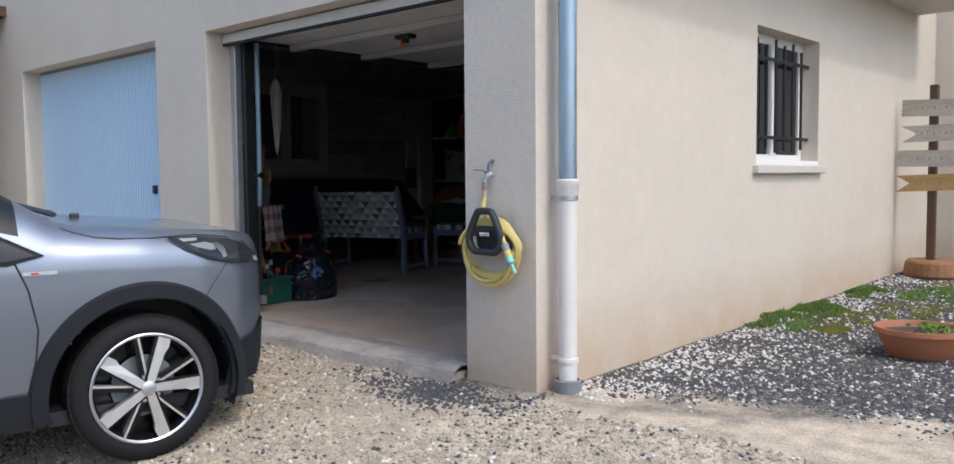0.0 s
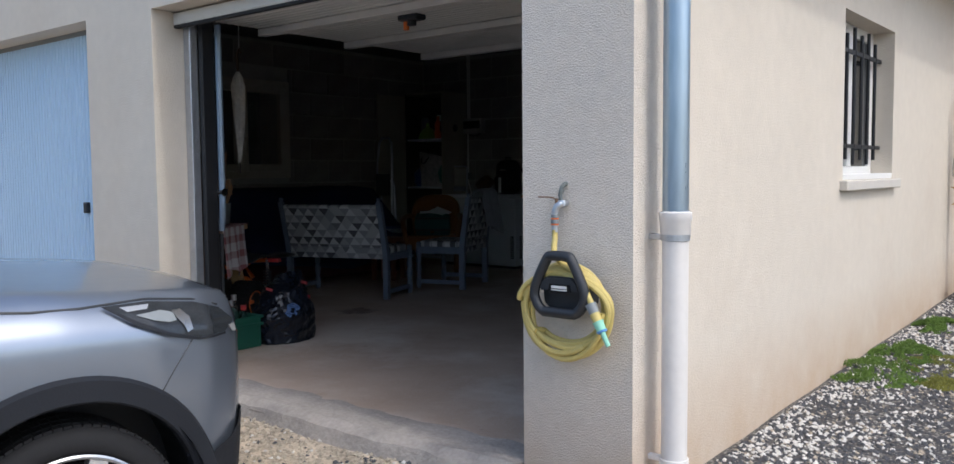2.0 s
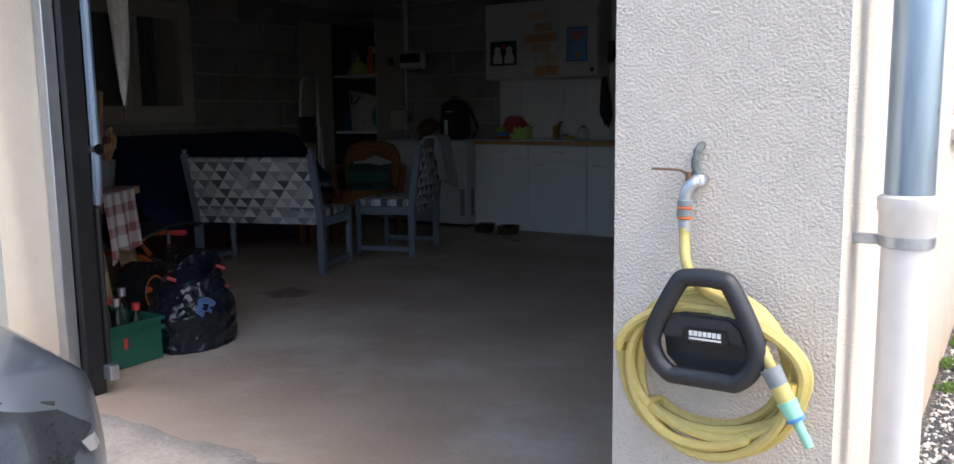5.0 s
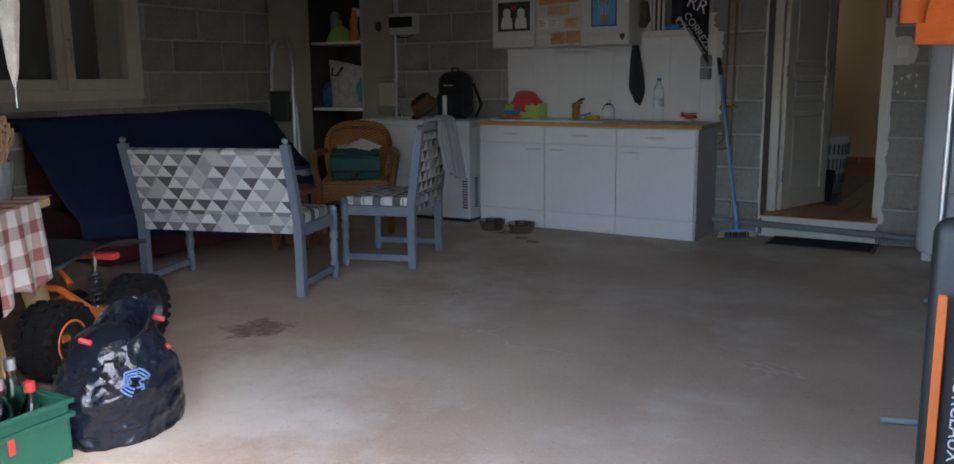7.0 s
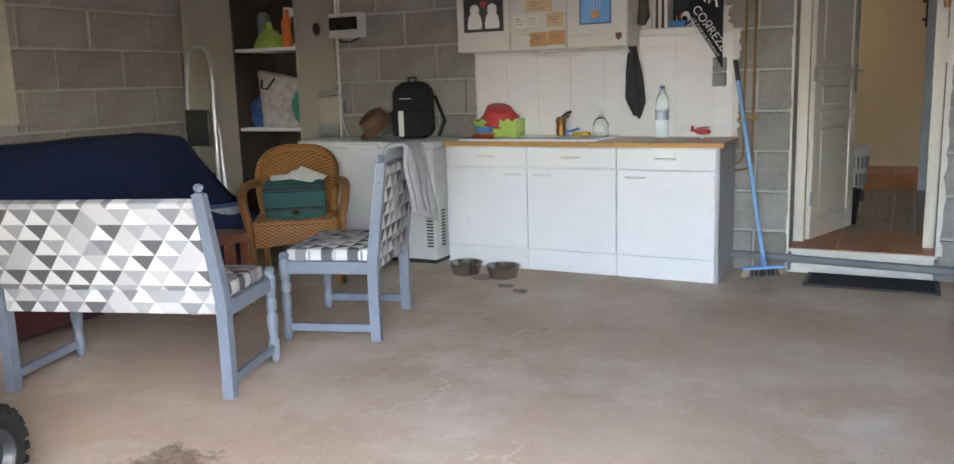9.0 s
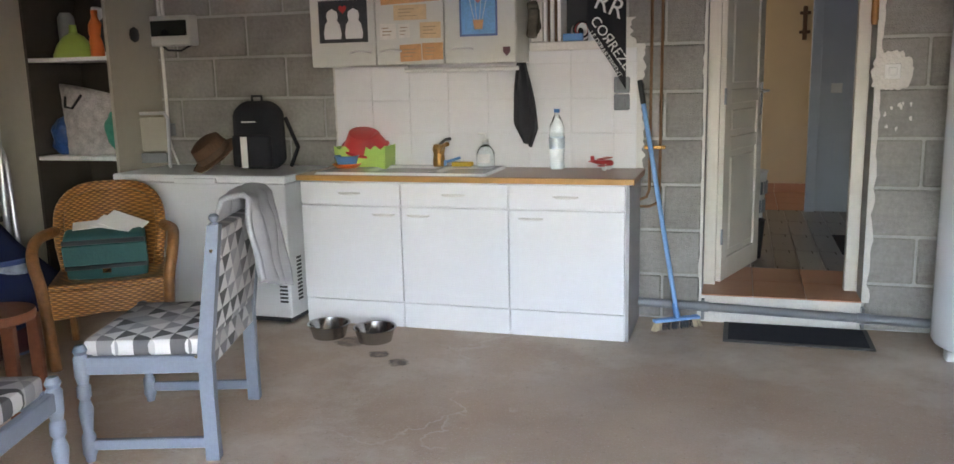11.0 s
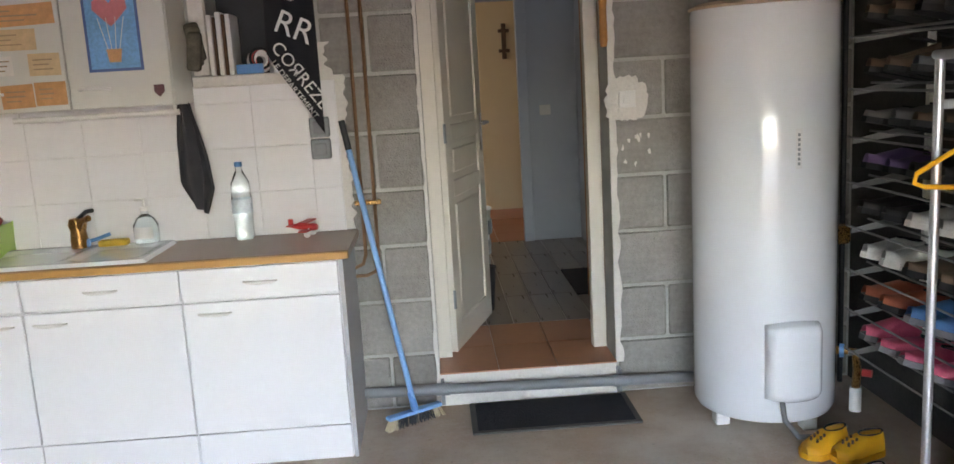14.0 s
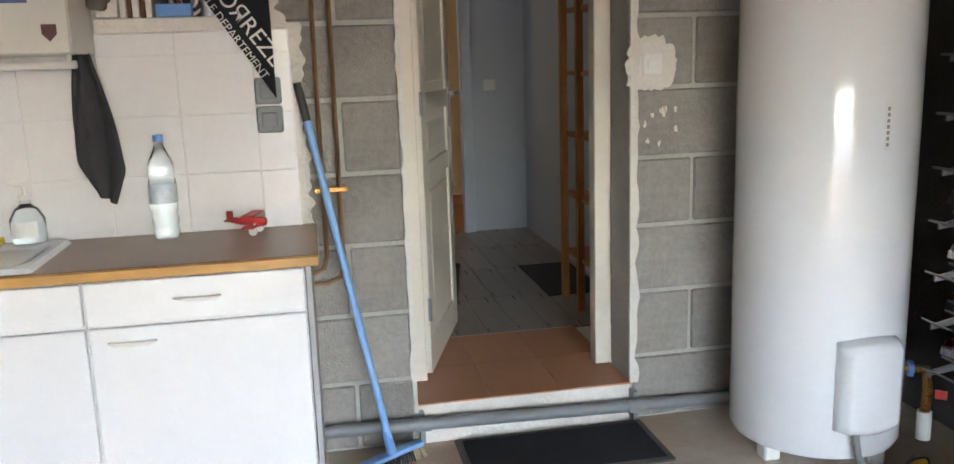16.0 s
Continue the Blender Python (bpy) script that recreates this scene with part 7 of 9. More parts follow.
# tubs on the worktop
lt = thing("scalloped_tub", -6.66, 8.875, 0.847, 3, label="lime green plastic tub with a scalloped rim", category="tub")
bm = B()
n = 60
o = [(-0.15, 0), (0.15, 0)] + [(0.16 - 0.32 * k / n, 0.125 + 0.010 * math.cos(k / n * 2 * math.pi * 5)) for k in range(n + 1)]
prism(bm, o, 0.006, Matrix.Translation((0, -0.09, 0)))
prism(bm, o, 0.006, Matrix.Translation((0, 0.084, 0)))
box(bm, -0.155, -0.084, 0, -0.149, 0.084, 0.13)
box(bm, 0.149, -0.084, 0, 0.155, 0.084, 0.13)
box(bm, -0.149, -0.084, 0, 0.149, 0.084, 0.006)
part("tub", bm, LIMEPL, lt)
rb = thing("washing_bowl", -6.66, 8.89, 0.855, label="red plastic bowls stacked inside the green tub", category="bowl")
for k, (dx, tilt, sc) in enumerate(((-0.015, 14, 1.0), (0.035, -16, 0.86))):
    bm = B()
    lathe(bm, [(0.0, 0.105), (0.075, 0.105), (0.092, 0.098), (0.118, 0.012), (0.130, 0.008), (0.130, 0.0), (0.112, 0.004), (0.085, 0.094), (0, 0.098)], 32, Matrix.Translation((dx, 0.005 * k, 0.105 - 0.01 * k)) @ pose(0, 0, 0, 18, tilt, 0) @ Matrix.Scale(sc, 4))
    part("bowl", bm, REDPL, rb, smooth=True)
bottle_like("saucer", -6.72, 8.745, 0.862, [(0, 0), (0.06, 0), (0.085, 0.02), (0.08, 0.024), (0.055, 0.008), (0, 0.008)], ORANGE, "orange plastic saucer under the blue bowl", "saucer", 26)
bottle_like("small_bowl", -6.72, 8.745, 0.871, [(0, 0), (0.052, 0), (0.068, 0.055), (0.075, 0.06), (0.066, 0.06), (0.048, 0.006), (0, 0.006)], BLUEPL, "small blue plastic bowl", "bowl", 26)
# dog bowls
for x, y in ((-6.63, 8.24), (-6.355, 8.225)):
    d_ = bottle_like("pet_bowl", x, y, 0.0, [(0, 0.004), (0.080, 0.0), (0.088, 0.004), (0.094, 0.03), (0.108, 0.072), (0.116, 0.076), (0.114, 0.080), (0.104, 0.077), (0.088, 0.03), (0.076, 0.014), (0, 0.012)], STEEL, "stainless steel pet bowl on the floor", "pet bowl", 32)
    tagged(d_, group="pet bowls")

# wall cupboards with pictures and tickets
CXS, CY0, CZ0, CZ1 = (-6.88, -6.481, -6.081, -5.683), 8.69, 1.435, 2.15
for i in range(3):
    c = thing("wall_cupboard", CXS[i], CY0, CZ0, label="white wall cupboard with one door", category="cupboard", group="wall cupboards")
    w = CXS[i + 1] - CXS[i]
    bm = B()
    box(bm, 0.001, 0.02, 0, w - 0.001, 0.285, CZ1 - CZ0, 0.001)
    part("body", bm, CUPBOARD, c)
    bm = B()
    box(bm, 0.003, 0.0, 0.002, w - 0.003, 0.019, CZ1 - CZ0, 0.003)
    dr = part("door", bm, CUPBOARD, c)
    hx = (w - 0.09, 0.09, 0.10)[i]
    bm = B()
    tube(bm, [(hx - 0.06, 0.0, 0.075), (hx - 0.04, -0.016, 0.08), (hx, -0.02, 0.082), (hx + 0.04, -0.016, 0.08), (hx + 0.06, 0.0, 0.075)], 0.006, 8)
    part("handle", bm, WHITEPL, dr, smooth=True)
lr = thing("towel_rail", -6.0, 8.80, 1.405, label="white rail below the wall cupboards", category="rail")
bm = B()
cyl(bm, (-0.36, 0, 0), (0.30, 0, 0), 0.012, seg=12)
for x in (-0.34, 0.28):
    cyl(bm, (x, 0, 0), (x, 0, 0.035), 0.008, seg=8)
part("bar", bm, WHITEPL, lr, smooth=True)
PICY = CY0 - 0.0015
PB = mat("dark_picture", (0.05, 0.05, 0.055), 0.5, var=0.6, scale=9)
PS = mat("blue_picture", (0.14, 0.34, 0.60), 0.5, var=0.3, scale=9)
PH = mat("picture_pink", (0.62, 0.20, 0.22), 0.5)
TICK = [mat("ticket_tan", (0.62, 0.46, 0.27), 0.8, var=0.2, scale=30), mat("ticket_orange", (0.62, 0.33, 0.15), 0.8, var=0.25, scale=30), mat("ticket_white", (0.72, 0.69, 0.63), 0.8, var=0.15, scale=30)]
p1_ = thing("drawing", -6.675, PICY, 1.682, label="dark drawing of two pale rounded figures with a red heart", category="drawing")
bm = B()
box(bm, -0.148, 0, -0.115, 0.148, 0.001, 0.115)
part("paper", bm, PB, p1_)
for sx in (-1, 1):
    bm = B()
    lathe(bm, [(0, 0), (0.05, 0), (0.055, 0.03), (0.045, 0.08), (0.03, 0.1), (0.036, 0.125), (0.03, 0.15), (0, 0.165)], 16, Matrix.Translation((sx * 0.065, -0.0005, -0.095)) @ Matrix.Diagonal((1, 0.03, 1, 1)))
    part("pale_shape", bm, PAPER, p1_, smooth=True)
HEART = [(0, -1), (0.5, -0.45), (0.95, 0.1), (0.9, 0.6), (0.55, 0.85), (0.2, 0.75), (0, 0.45), (-0.2, 0.75), (-0.55, 0.85), (-0.9, 0.6), (-0.95, 0.1), (-0.5, -0.45)]
bm = B()
prism(bm, [(x * 0.025, z * 0.025) for x, z in HEART], 0.001, Matrix.Translation((0, -0.0012, 0.065)))
part("heart", bm, REDPL, p1_)
p2_ = thing("drawing", -5.888, PICY, 1.731, label="blue drawing of a heart-shaped balloon with a basket", category="drawing")
bm = B()
box(bm, -0.105, 0, -0.155, 0.105, 0.001, 0.155)
part("border", bm, mat("navy_border", (0.07, 0.12, 0.30), 0.6), p2_)
bm = B()
box(bm, -0.094, -0.001, -0.144, 0.094, -0.0002, 0.144)
part("paper", bm, PS, p2_)
bm = B()
prism(bm, [(x * 0.07, z * 0.06) for x, z in HEART], 0.001, Matrix.Translation((0.0, -0.0022, 0.075)))
part("heart", bm, PH, p2_)
bm = B()
for x in (-0.05, -0.018, 0.018, 0.05):
    tube(bm, [(x, -0.0018, 0.05), (x * 0.45, -0.0018, -0.07)], 0.0014, 4)
part("ropes", bm, PAPER, p2_)
bm = B()
prism(bm, [(-0.022, -0.12), (0.022, -0.12), (0.03, -0.07), (-0.03, -0.07)], 0.001, Matrix.Translation((0, -0.0022, 0)))
part("basket", bm, TICK[1], p2_)
rs = random.Random(9)
INKTAN = mat("faded_ink", (0.40, 0.28, 0.17), 0.8, var=0.2)
for x0, x1, z0_, z1_, k in ((-6.35, -6.15, 1.87, 1.945, 0), (-6.445, -6.10, 1.765, 1.845, 1), (-6.37, -6.18, 1.675, 1.755, 0), (-6.455, -6.36, 1.575, 1.66, 2), (-6.345, -6.28, 1.58, 1.655, 2), (-6.22, -6.10, 1.575, 1.66, 0), (-6.34, -6.215, 1.455, 1.545, 1), (-6.21, -6.09, 1.46, 1.55, 1), (-6.40, -6.2, 1.98, 2.05, 0)):
    tk = thing("ticket", (x0 + x1) / 2, PICY, (z0_ + z1_) / 2, label="old printed banknote stuck on the cupboard door" if k < 2 else "small white note stuck on the cupboard door", category="ticket", group="notes on the cupboard")
    bm = B()
    box(bm, x0 / 2 - x1 / 2, 0, z0_ / 2 - z1_ / 2, x1 / 2 - x0 / 2, 0.001, z1_ / 2 - z0_ / 2, 0, pose(0, 0, 0, 0, rs.uniform(-2, 2), 0))
    part("paper", bm, TICK[k], tk)
    bm = B()
    for q in range(3):
        zz = -0.02 + q * 0.018
        box(bm, (x0 - x1) * 0.35, -0.0012, zz, (x1 - x0) * rs.uniform(0.0, 0.35), -0.0002, zz + 0.005)
    part("print_bars", bm, INKTAN, tk)
sk2 = thing("shield_sticker", -5.735, PICY, 1.495, label="small dark red shield sticker", category="sticker")
bm = B()
prism(bm, [(-0.02, 0.022), (0.02, 0.022), (0.02, -0.005), (0, -0.026), (-0.02, -0.005)], 0.001)
part("shield", bm, mat("shield_red", (0.12, 0.04, 0.05), 0.5, var=0.6, scale=60), sk2)
# towel hanging on a hook
tw = thing("hand_towel", -5.675, 8.90, 1.0, label="charcoal hand towel hanging from a hook", category="towel")
bm = B()
sheet(bm, 18, 30, lambda u, v: ((u - 0.5) * (0.035 + 0.11 * math.sin(min(1, v * 1.3) * math.pi * 0.5) * (1 if v < 0.78 else (1 - v) * 4.1 + 0.1)) + 0.03 * v - 0.035, 0.03 * math.sin(u * 10 + v * 2) * (1 - 0.4 * v), 0.45 - 0.45 * v - 0.03 * u * v))
solid(part("cloth", bm, DARKGREYCLOTH, tw, smooth=True), 0.012)
bm = B()
tube(bm, [(-0.035, 0.07, 0.44), (-0.035, 0.0, 0.45), (-0.035, -0.02, 0.47)], 0.006, 6)
part("hook", bm, CHROME, tw)

# niche with white lining and what stands in it
bm = B()
box(bm, NX0 - 0.07, BY - 0.055, NZ0 - 0.05, NX1 + 0.13, BY + 0.008, NZ0 - 0.003, 0.004)
structure("niche_ledge", bm, PLASTER, "white plaster ledge below the wall niche", "ledge")
bm = B()
box(bm, NX0 + 0.003, BY + 0.185, NZ0 + 0.003, NX1 - 0.003, BY + 0.195, NZ1 - 0.003)
structure("niche_back", bm, BLACKPL, "black back of the wall niche", "niche")
bm = B()
box(bm, NX0 - 0.065, BY - 0.03, NZ0 + 0.003, NX0 - 0.002, BY + 0.008, NZ1)
structure("niche_trim", bm, PLASTER, "white plaster side of the wall niche", "trim")
for k, (dx, w, h, mt) in enumerate(((0.0, 0.018, 0.25, PAPER), (0.022, 0.012, 0.24, DARKWOOD), (0.037, 0.02, 0.26, PAPER), (0.06, 0.014, 0.25, BROWNFELT), (0.077, 0.02, 0.25, PAPER))):
    bk_ = thing("book", NX0 + 0.006 + dx, BY - 0.03, NZ0 - 0.001, label="thin worn book standing in the niche", category="book", group="books in the niche")
    bm = B()
    box(bm, 0, 0, 0, w, 0.16, h, 0.002)
    part("cover", bm, mt, bk_)
bottle_like("spray_can", NX1 - 0.045, BY - 0.01, NZ0 - 0.001, [(0, 0), (0.028, 0), (0.028, 0.12), (0.02, 0.135), (0, 0.136)], GALV, "grey spray can with a red cap in the niche", "spray can", cap=(0.12, 0.16, 0.025, REDPL))
tr_ = thing("tape_roll", NX0 + 0.20, BY + 0.03, NZ0 - 0.001, label="white roll of tape standing in the niche", category="tape")
bm = B()
lathe(bm, [(0.022, -0.02), (0.05, -0.02), (0.05, 0.02), (0.022, 0.02), (0.022, -0.02)], 24, Matrix.Translation((0, 0, 0.052)) @ pose(0, 0, 0, 90, 0, 25))
part("roll", bm, PAPER, tr_, smooth=True)
bx = thing("small_box", NX0 + 0.17, BY - 0.035, NZ0 - 0.001, label="small bright blue box on the niche ledge", category="box")
bm = B()
box(bm, -0.055, -0.015, 0, 0.055, 0.02, 0.04, 0.003)
part("box", bm, BLUEPL, bx)
rc = thing("cable_coil", NX0 + 0.215, BY + 0.0, NZ0 + 0.04, label="coil of red and black cable in the niche", category="cable")
for k in range(4):
    bm = B()
    tube(bm, [(0.045 * math.cos(a) * (1 - 0.1 * k), 0.012 * k - 0.02, 0.02 + 0.042 * math.sin(a)) for a in [q * 0.42 for q in range(15)]], 0.006, 6, True)
    part("loop", bm, REDPL if k % 2 else BLACKRUB, rc, smooth=True)
gv = thing("gloves", NX0 - 0.05, BY - 0.085, NZ0 + 0.02, label="worn camouflage gloves hung beside the cupboard", category="gloves")
for k in range(3):
    bm = B()
    box(bm, -0.03, -0.02, 0, 0.03, 0.02, 0.16, 0.015, Matrix.Translation((0.01 * k, 0.018 * k, 0.02 * k)) @ pose(0, 0, 0, 5, 8 - 9 * k, 12 * k), seg=3)
    part("glove", bm, mat("camo_cloth", (0.11, 0.10, 0.075), 0.9, var=0.6, scale=30) if k == 0 else bpy.data.materials["camo_cloth"], gv, smooth=True)

# flag with lettering
fl = thing("flag", -5.345, BY - 0.075, 1.26, label="black fabric banner with white lettering draped beside the niche", category="banner")
bm = B()


def flagf(u, v):
    x = -0.005 + 0.215 * u * (1 - 0.0 * v) + 0.0
    zt = 1.05
    zb = 0.36 - 0.34 * u
    z = zt + (zb - zt) * v
    return (x * (1 - 0.12 * (1 - v)) + 0.02 * (1 - v), 0.014 * math.sin(u * 9 + v * 2) , z)


sheet(bm, 24, 30, flagf)
solid(part("cloth", bm, BLACKCLOTH, fl, smooth=True), 0.004)


def words(text, size, m, material, parent, name="lettering"):
    cu = bpy.data.curves.new(name, "FONT")
    cu.body, cu.size, cu.extrude, cu.align_x = text, size, 0.0005, "CENTER"
    cu.materials.append(material)
    ob = new(name, cu)
    ob.parent = parent
    ob.matrix_basis = m
    return ob


words("CO\u042fREZE", 0.074, pose(0.112, -0.024, 0.250, 90, 55, 0), PAPER, fl)
words("LE DEPARTEMENT", 0.036, pose(0.094, -0.024, 0.200, 90, 56, 0), PAPER, fl)
words("RR", 0.135, pose(0.105, -0.024, 0.42, 90, 25, 0), PAPER, fl)
for k in range(5):
    bm = B()
    z = 0.60 + 0.085 * k
    prism(bm, [(0.03 + 0.012 * (k % 2), z), (0.12, z - 0.035), (0.17, z - 0.01), (0.11, z + 0.005), (0.05, z + 0.035)], 0.001, Matrix.Translation((0, -0.0215, 0)))
    part("white_pattern", bm, PAPER, fl)
# switch plate on the tiles
pl = thing("double_switch", -5.163, BY - 0.012, 1.255, label="grey surface-mounted double switch on the tiled wall", category="switch")
for z in (-0.045, 0.048):
    bm = B()
    box(bm, -0.042, -0.035, z - 0.043, 0.042, 0.0, z + 0.043, 0.008, seg=2)
    pc = part("case", bm, GREYPL, pl)
    bm = B()
    box(bm, -0.026, -0.042, z - 0.026, 0.026, -0.0355, z + 0.026, 0.004)
    part("rocker", bm, PVCGREY, pc)
bm = B()
cyl(bm, (0.0, -0.008, 0.09), (0.0, -0.008, 1.2), 0.008, seg=8)
part("conduit", bm, PVCGREY, pl)

# copper pipes, broom, waste pipe
cp = thing("copper_pipes", -5.01, BY - 0.03, 0.64, label="pair of dull copper heating pipes on the block wall", category="pipes")
for dx, zb in ((0.0, 0.035), (0.055, 0.0)):
    bm = B()
    tube(bm, [(dx, 0, 2.0), (dx + 0.004, 0, 1.0), (dx, 0, zb + 0.06), (dx - 0.014, 0, zb + 0.018), (dx - 0.055, 0, zb), (-0.09, 0, zb)], 0.008, 8)
    part("pipe", bm, COPPER, cp, smooth=True)
bm = B()
box(bm, -0.03, -0.012, 0.315, 0.085, 0.028, 0.335, 0.004)
part("clip", bm, BRASS, cp)
br = thing("broom", -4.84, 8.80, 0.0, label="blue broom leaning against the block wall", category="broom")
bm = B()
cyl(bm, (0.0, 0.0, 0.09), (-0.205, 0.135, 1.20), 0.0125, seg=12)
part("handle", bm, BROOMBLUE, br, smooth=True)
bm = B()
cyl(bm, (-0.205, 0.135, 1.20), (-0.228, 0.150, 1.325), 0.014, seg=12)
part("grip", bm, BLACKPL, br, smooth=True)
bm = B()
cyl(bm, (0.004, -0.002, 0.06), (-0.012, 0.008, 0.14), 0.018, 0.014, 12)
part("socket", bm, BLUEPL, br, smooth=True)
bm = B()
mbr = pose(0, 0, 0, 0, 0, 33)
box(bm, -0.135, -0.02, 0.045, 0.135, 0.02, 0.062, 0.005, mbr, seg=2)
part("head", bm, BROOMBLUE, br)
bm, bm2, bm3 = B(), B(), B()
rs = random.Random(2)
for k in range(150):
    x, y = rs.uniform(-0.13, 0.13), rs.uniform(-0.017, 0.017)
    s = 1 + 0.16 * abs(x) / 0.13
    a, b = mbr @ Vector((x, y, 0.046)), mbr @ Vector((x * s, y * 1.6, 0.002))
    cyl(bm if abs(x) < 0.085 else (bm2 if x < 0 else bm3), a, b, 0.0022, seg=4)
part("bristle_tuft", bm, BLACKPL, br, "dark middle bristles")
CREAMBRISTLE = mat("cream_bristle", (0.60, 0.50, 0.33), 0.8)
part("bristle_tuft", bm2, CREAMBRISTLE, br, "cream outer bristles")
part("bristle_tuft", bm3, CREAMBRISTLE, br, "cream outer bristles")
wp = thing("waste_pipe", -5.05, 8.93, 0.0, label="grey plastic waste pipe along the foot of the wall", category="pipe")
bm = B()
tube(bm, [(-0.05, 0, 0.105), (1.50, 0, 0.07), (1.56, 0.0, 0.068)], 0.024, 14)
part("pipe", bm, PVCGREY, wp, smooth=True)
for x in (0.34, 1.15):
    bm = B()
    cyl(bm, (x - 0.03, 0, 0.105 - x * 0.0226), (x + 0.03, 0, 0.103 - x * 0.0226), 0.028, seg=14)
    box(bm, x - 0.008, 0.0, 0.02, x + 0.008, 0.05, 0.13)
    part("collar", bm, PVCGREY, wp, smooth=True)
# door mat
dm = thing("door_mat", -4.235, 8.79, 0.0, label="black ribbed rubber-edged door mat", category="door mat")
bm = B()
box(bm, -0.36, -0.185, 0.003, 0.36, 0.16, 0.012, 0.002)
part("border", bm, mat("grey_rubber_edge", (0.10, 0.095, 0.09), 0.8, var=0.15), dm)
bm = B()
sheet(bm, 4, 84, lambda u, v: (-0.335 + 0.67 * u, -0.162 + 0.30 * v, 0.0125 + 0.004 * abs(math.sin(v * math.pi * 28))))
part("mat_surface", bm, BLACKCLOTH, dm)

# inner door
dn = thing("door_1", -4.72, 9.19, 0.15, label="white panelled inner door standing open into the house", category="door", kind="structure")
bm = B()
box(bm, 0.0, 0.0, 0.0, 0.065, 0.07, 2.04, 0.003)
box(bm, 0.75, 0.0, 0.0, 0.815, 0.07, 2.04, 0.003)
box(bm, 0.065, 0.0, 1.99, 0.75, 0.07, 2.04, 0.003)
part("door_frame", bm, DOORPAINT, dn)
leaf = new("leaf")
leaf.parent = dn
leaf.matrix_basis = pose(0.075, 0.075, 0.01, 0, 0, 72)
LWD, LH = 0.69, 1.97
bm = B()
for x0, x1, z0_, z1_ in ((0, 0.10, 0, LH), (LWD - 0.10, LWD, 0, LH), (0.10, LWD - 0.10, 0, 0.13), (0.10, LWD - 0.10, LH - 0.11, LH), (0.10, LWD - 0.10, 0.75, 0.83), (0.10, LWD - 0.10, 1.02, 1.10)):
    box(bm, x0, -0.02, z0_, x1, 0.02, z1_, 0.003)
part("stiles", bm, DOORPAINT, leaf)
for z0_, z1_ in ((0.13, 0.75), (0.83, 1.02), (1.10, LH - 0.11)):
    bm = B()
    box(bm, 0.10, -0.009, z0_, LWD - 0.10, 0.009, z1_)
    box(bm, 0.135, -0.016, z0_ + 0.035, LWD - 0.135, 0.016, z1_ - 0.035, 0.008)
    part("panel", bm, DOORPAINT, leaf)
bm = B()
box(bm, LWD - 0.065, -0.026, 0.93, LWD - 0.03, -0.021, 1.13, 0.003)
cyl(bm, (LWD - 0.048, -0.02, 1.08), (LWD - 0.048, -0.065, 1.08), 0.009, seg=10)
tube(bm, [(LWD - 0.048, -0.065, 1.08), (LWD - 0.075, -0.068, 1.08), (LWD - 0.16, -0.06, 1.075)], 0.0085, 8)
cyl(bm, (LWD - 0.048, 0.02, 1.08), (LWD - 0.048, 0.065, 1.08), 0.009, seg=10)
tube(bm, [(LWD - 0.048, 0.065, 1.08), (LWD - 0.16, 0.062, 1.075)], 0.0085, 8)
part("door_handle", bm, CHROME, leaf, smooth=True)
for z in (0.22, 1.02, 1.75):
    bm = B()
    cyl(bm, (-0.006, -0.022, z), (-0.006, -0.022, z + 0.09), 0.007, seg=8)
    part("hinge", bm, GREYPL, leaf)
# white daub round the opening
bm = B()
rs = random.Random(8)


def daub(x_in, x_out, z0_, z1_, seed):
    n = 70
    a = [(x_in, z0_), (x_in, z1_)]
    b = []
    for k in range(n + 1):
        z = z1_ - (z1_ - z0_) * k / n
        b.append((x_out + (x_out - x_in) * (0.7 * noise.noise((z * 9, seed, 0)) + 0.5 * noise.noise((z * 31, seed, 4))), z))
    return a + b


prism(bm, daub(DX0, DX0 - 0.016, 0.02, 2.5, 1), 0.012, Matrix.Translation((0, BY - 0.007, 0)))
prism(bm, daub(DX1, DX1 + 0.03, 0.15, 2.5, 2), 0.012, Matrix.Translation((0, BY - 0.007, 0)))
prism(bm, daub(-5.09, -5.05, 0.85, 1.52, 3), 0.012, Matrix.Translation((0, BY - 0.007, 0)))
prism(bm, daub(-6.88, -6.895, 0.85, 1.44, 4), 0.012, Matrix.Translation((0, BY - 0.007, 0)))
prism(bm, daub(-5.20, -5.10, 1.5, 1.66, 5), 0.012, Matrix.Translation((0, BY - 0.007, 0)))
structure("plaster_edge", bm, PLASTER, "ragged white plaster edges round the door and tiles", "plaster")
bm = B()
for s_, z_ in ((1, 0.0),):
    o = []
    for k in range(48):
        a = 2 * math.pi * k / 48
        r = 0.098 * (1 + 0.22 * noise.noise((math.cos(a) * 2.2, math.sin(a) * 2.2, 5)) + 0.14 * noise.noise((math.cos(a) * 6, math.sin(a) * 6, 2)))
        o.append((math.cos(a) * r - 3.825, math.sin(a) * r + 1.345))
    prism(bm, o, 0.01, Matrix.Translation((0, BY - 0.006, 0)))
rs = random.Random(3)
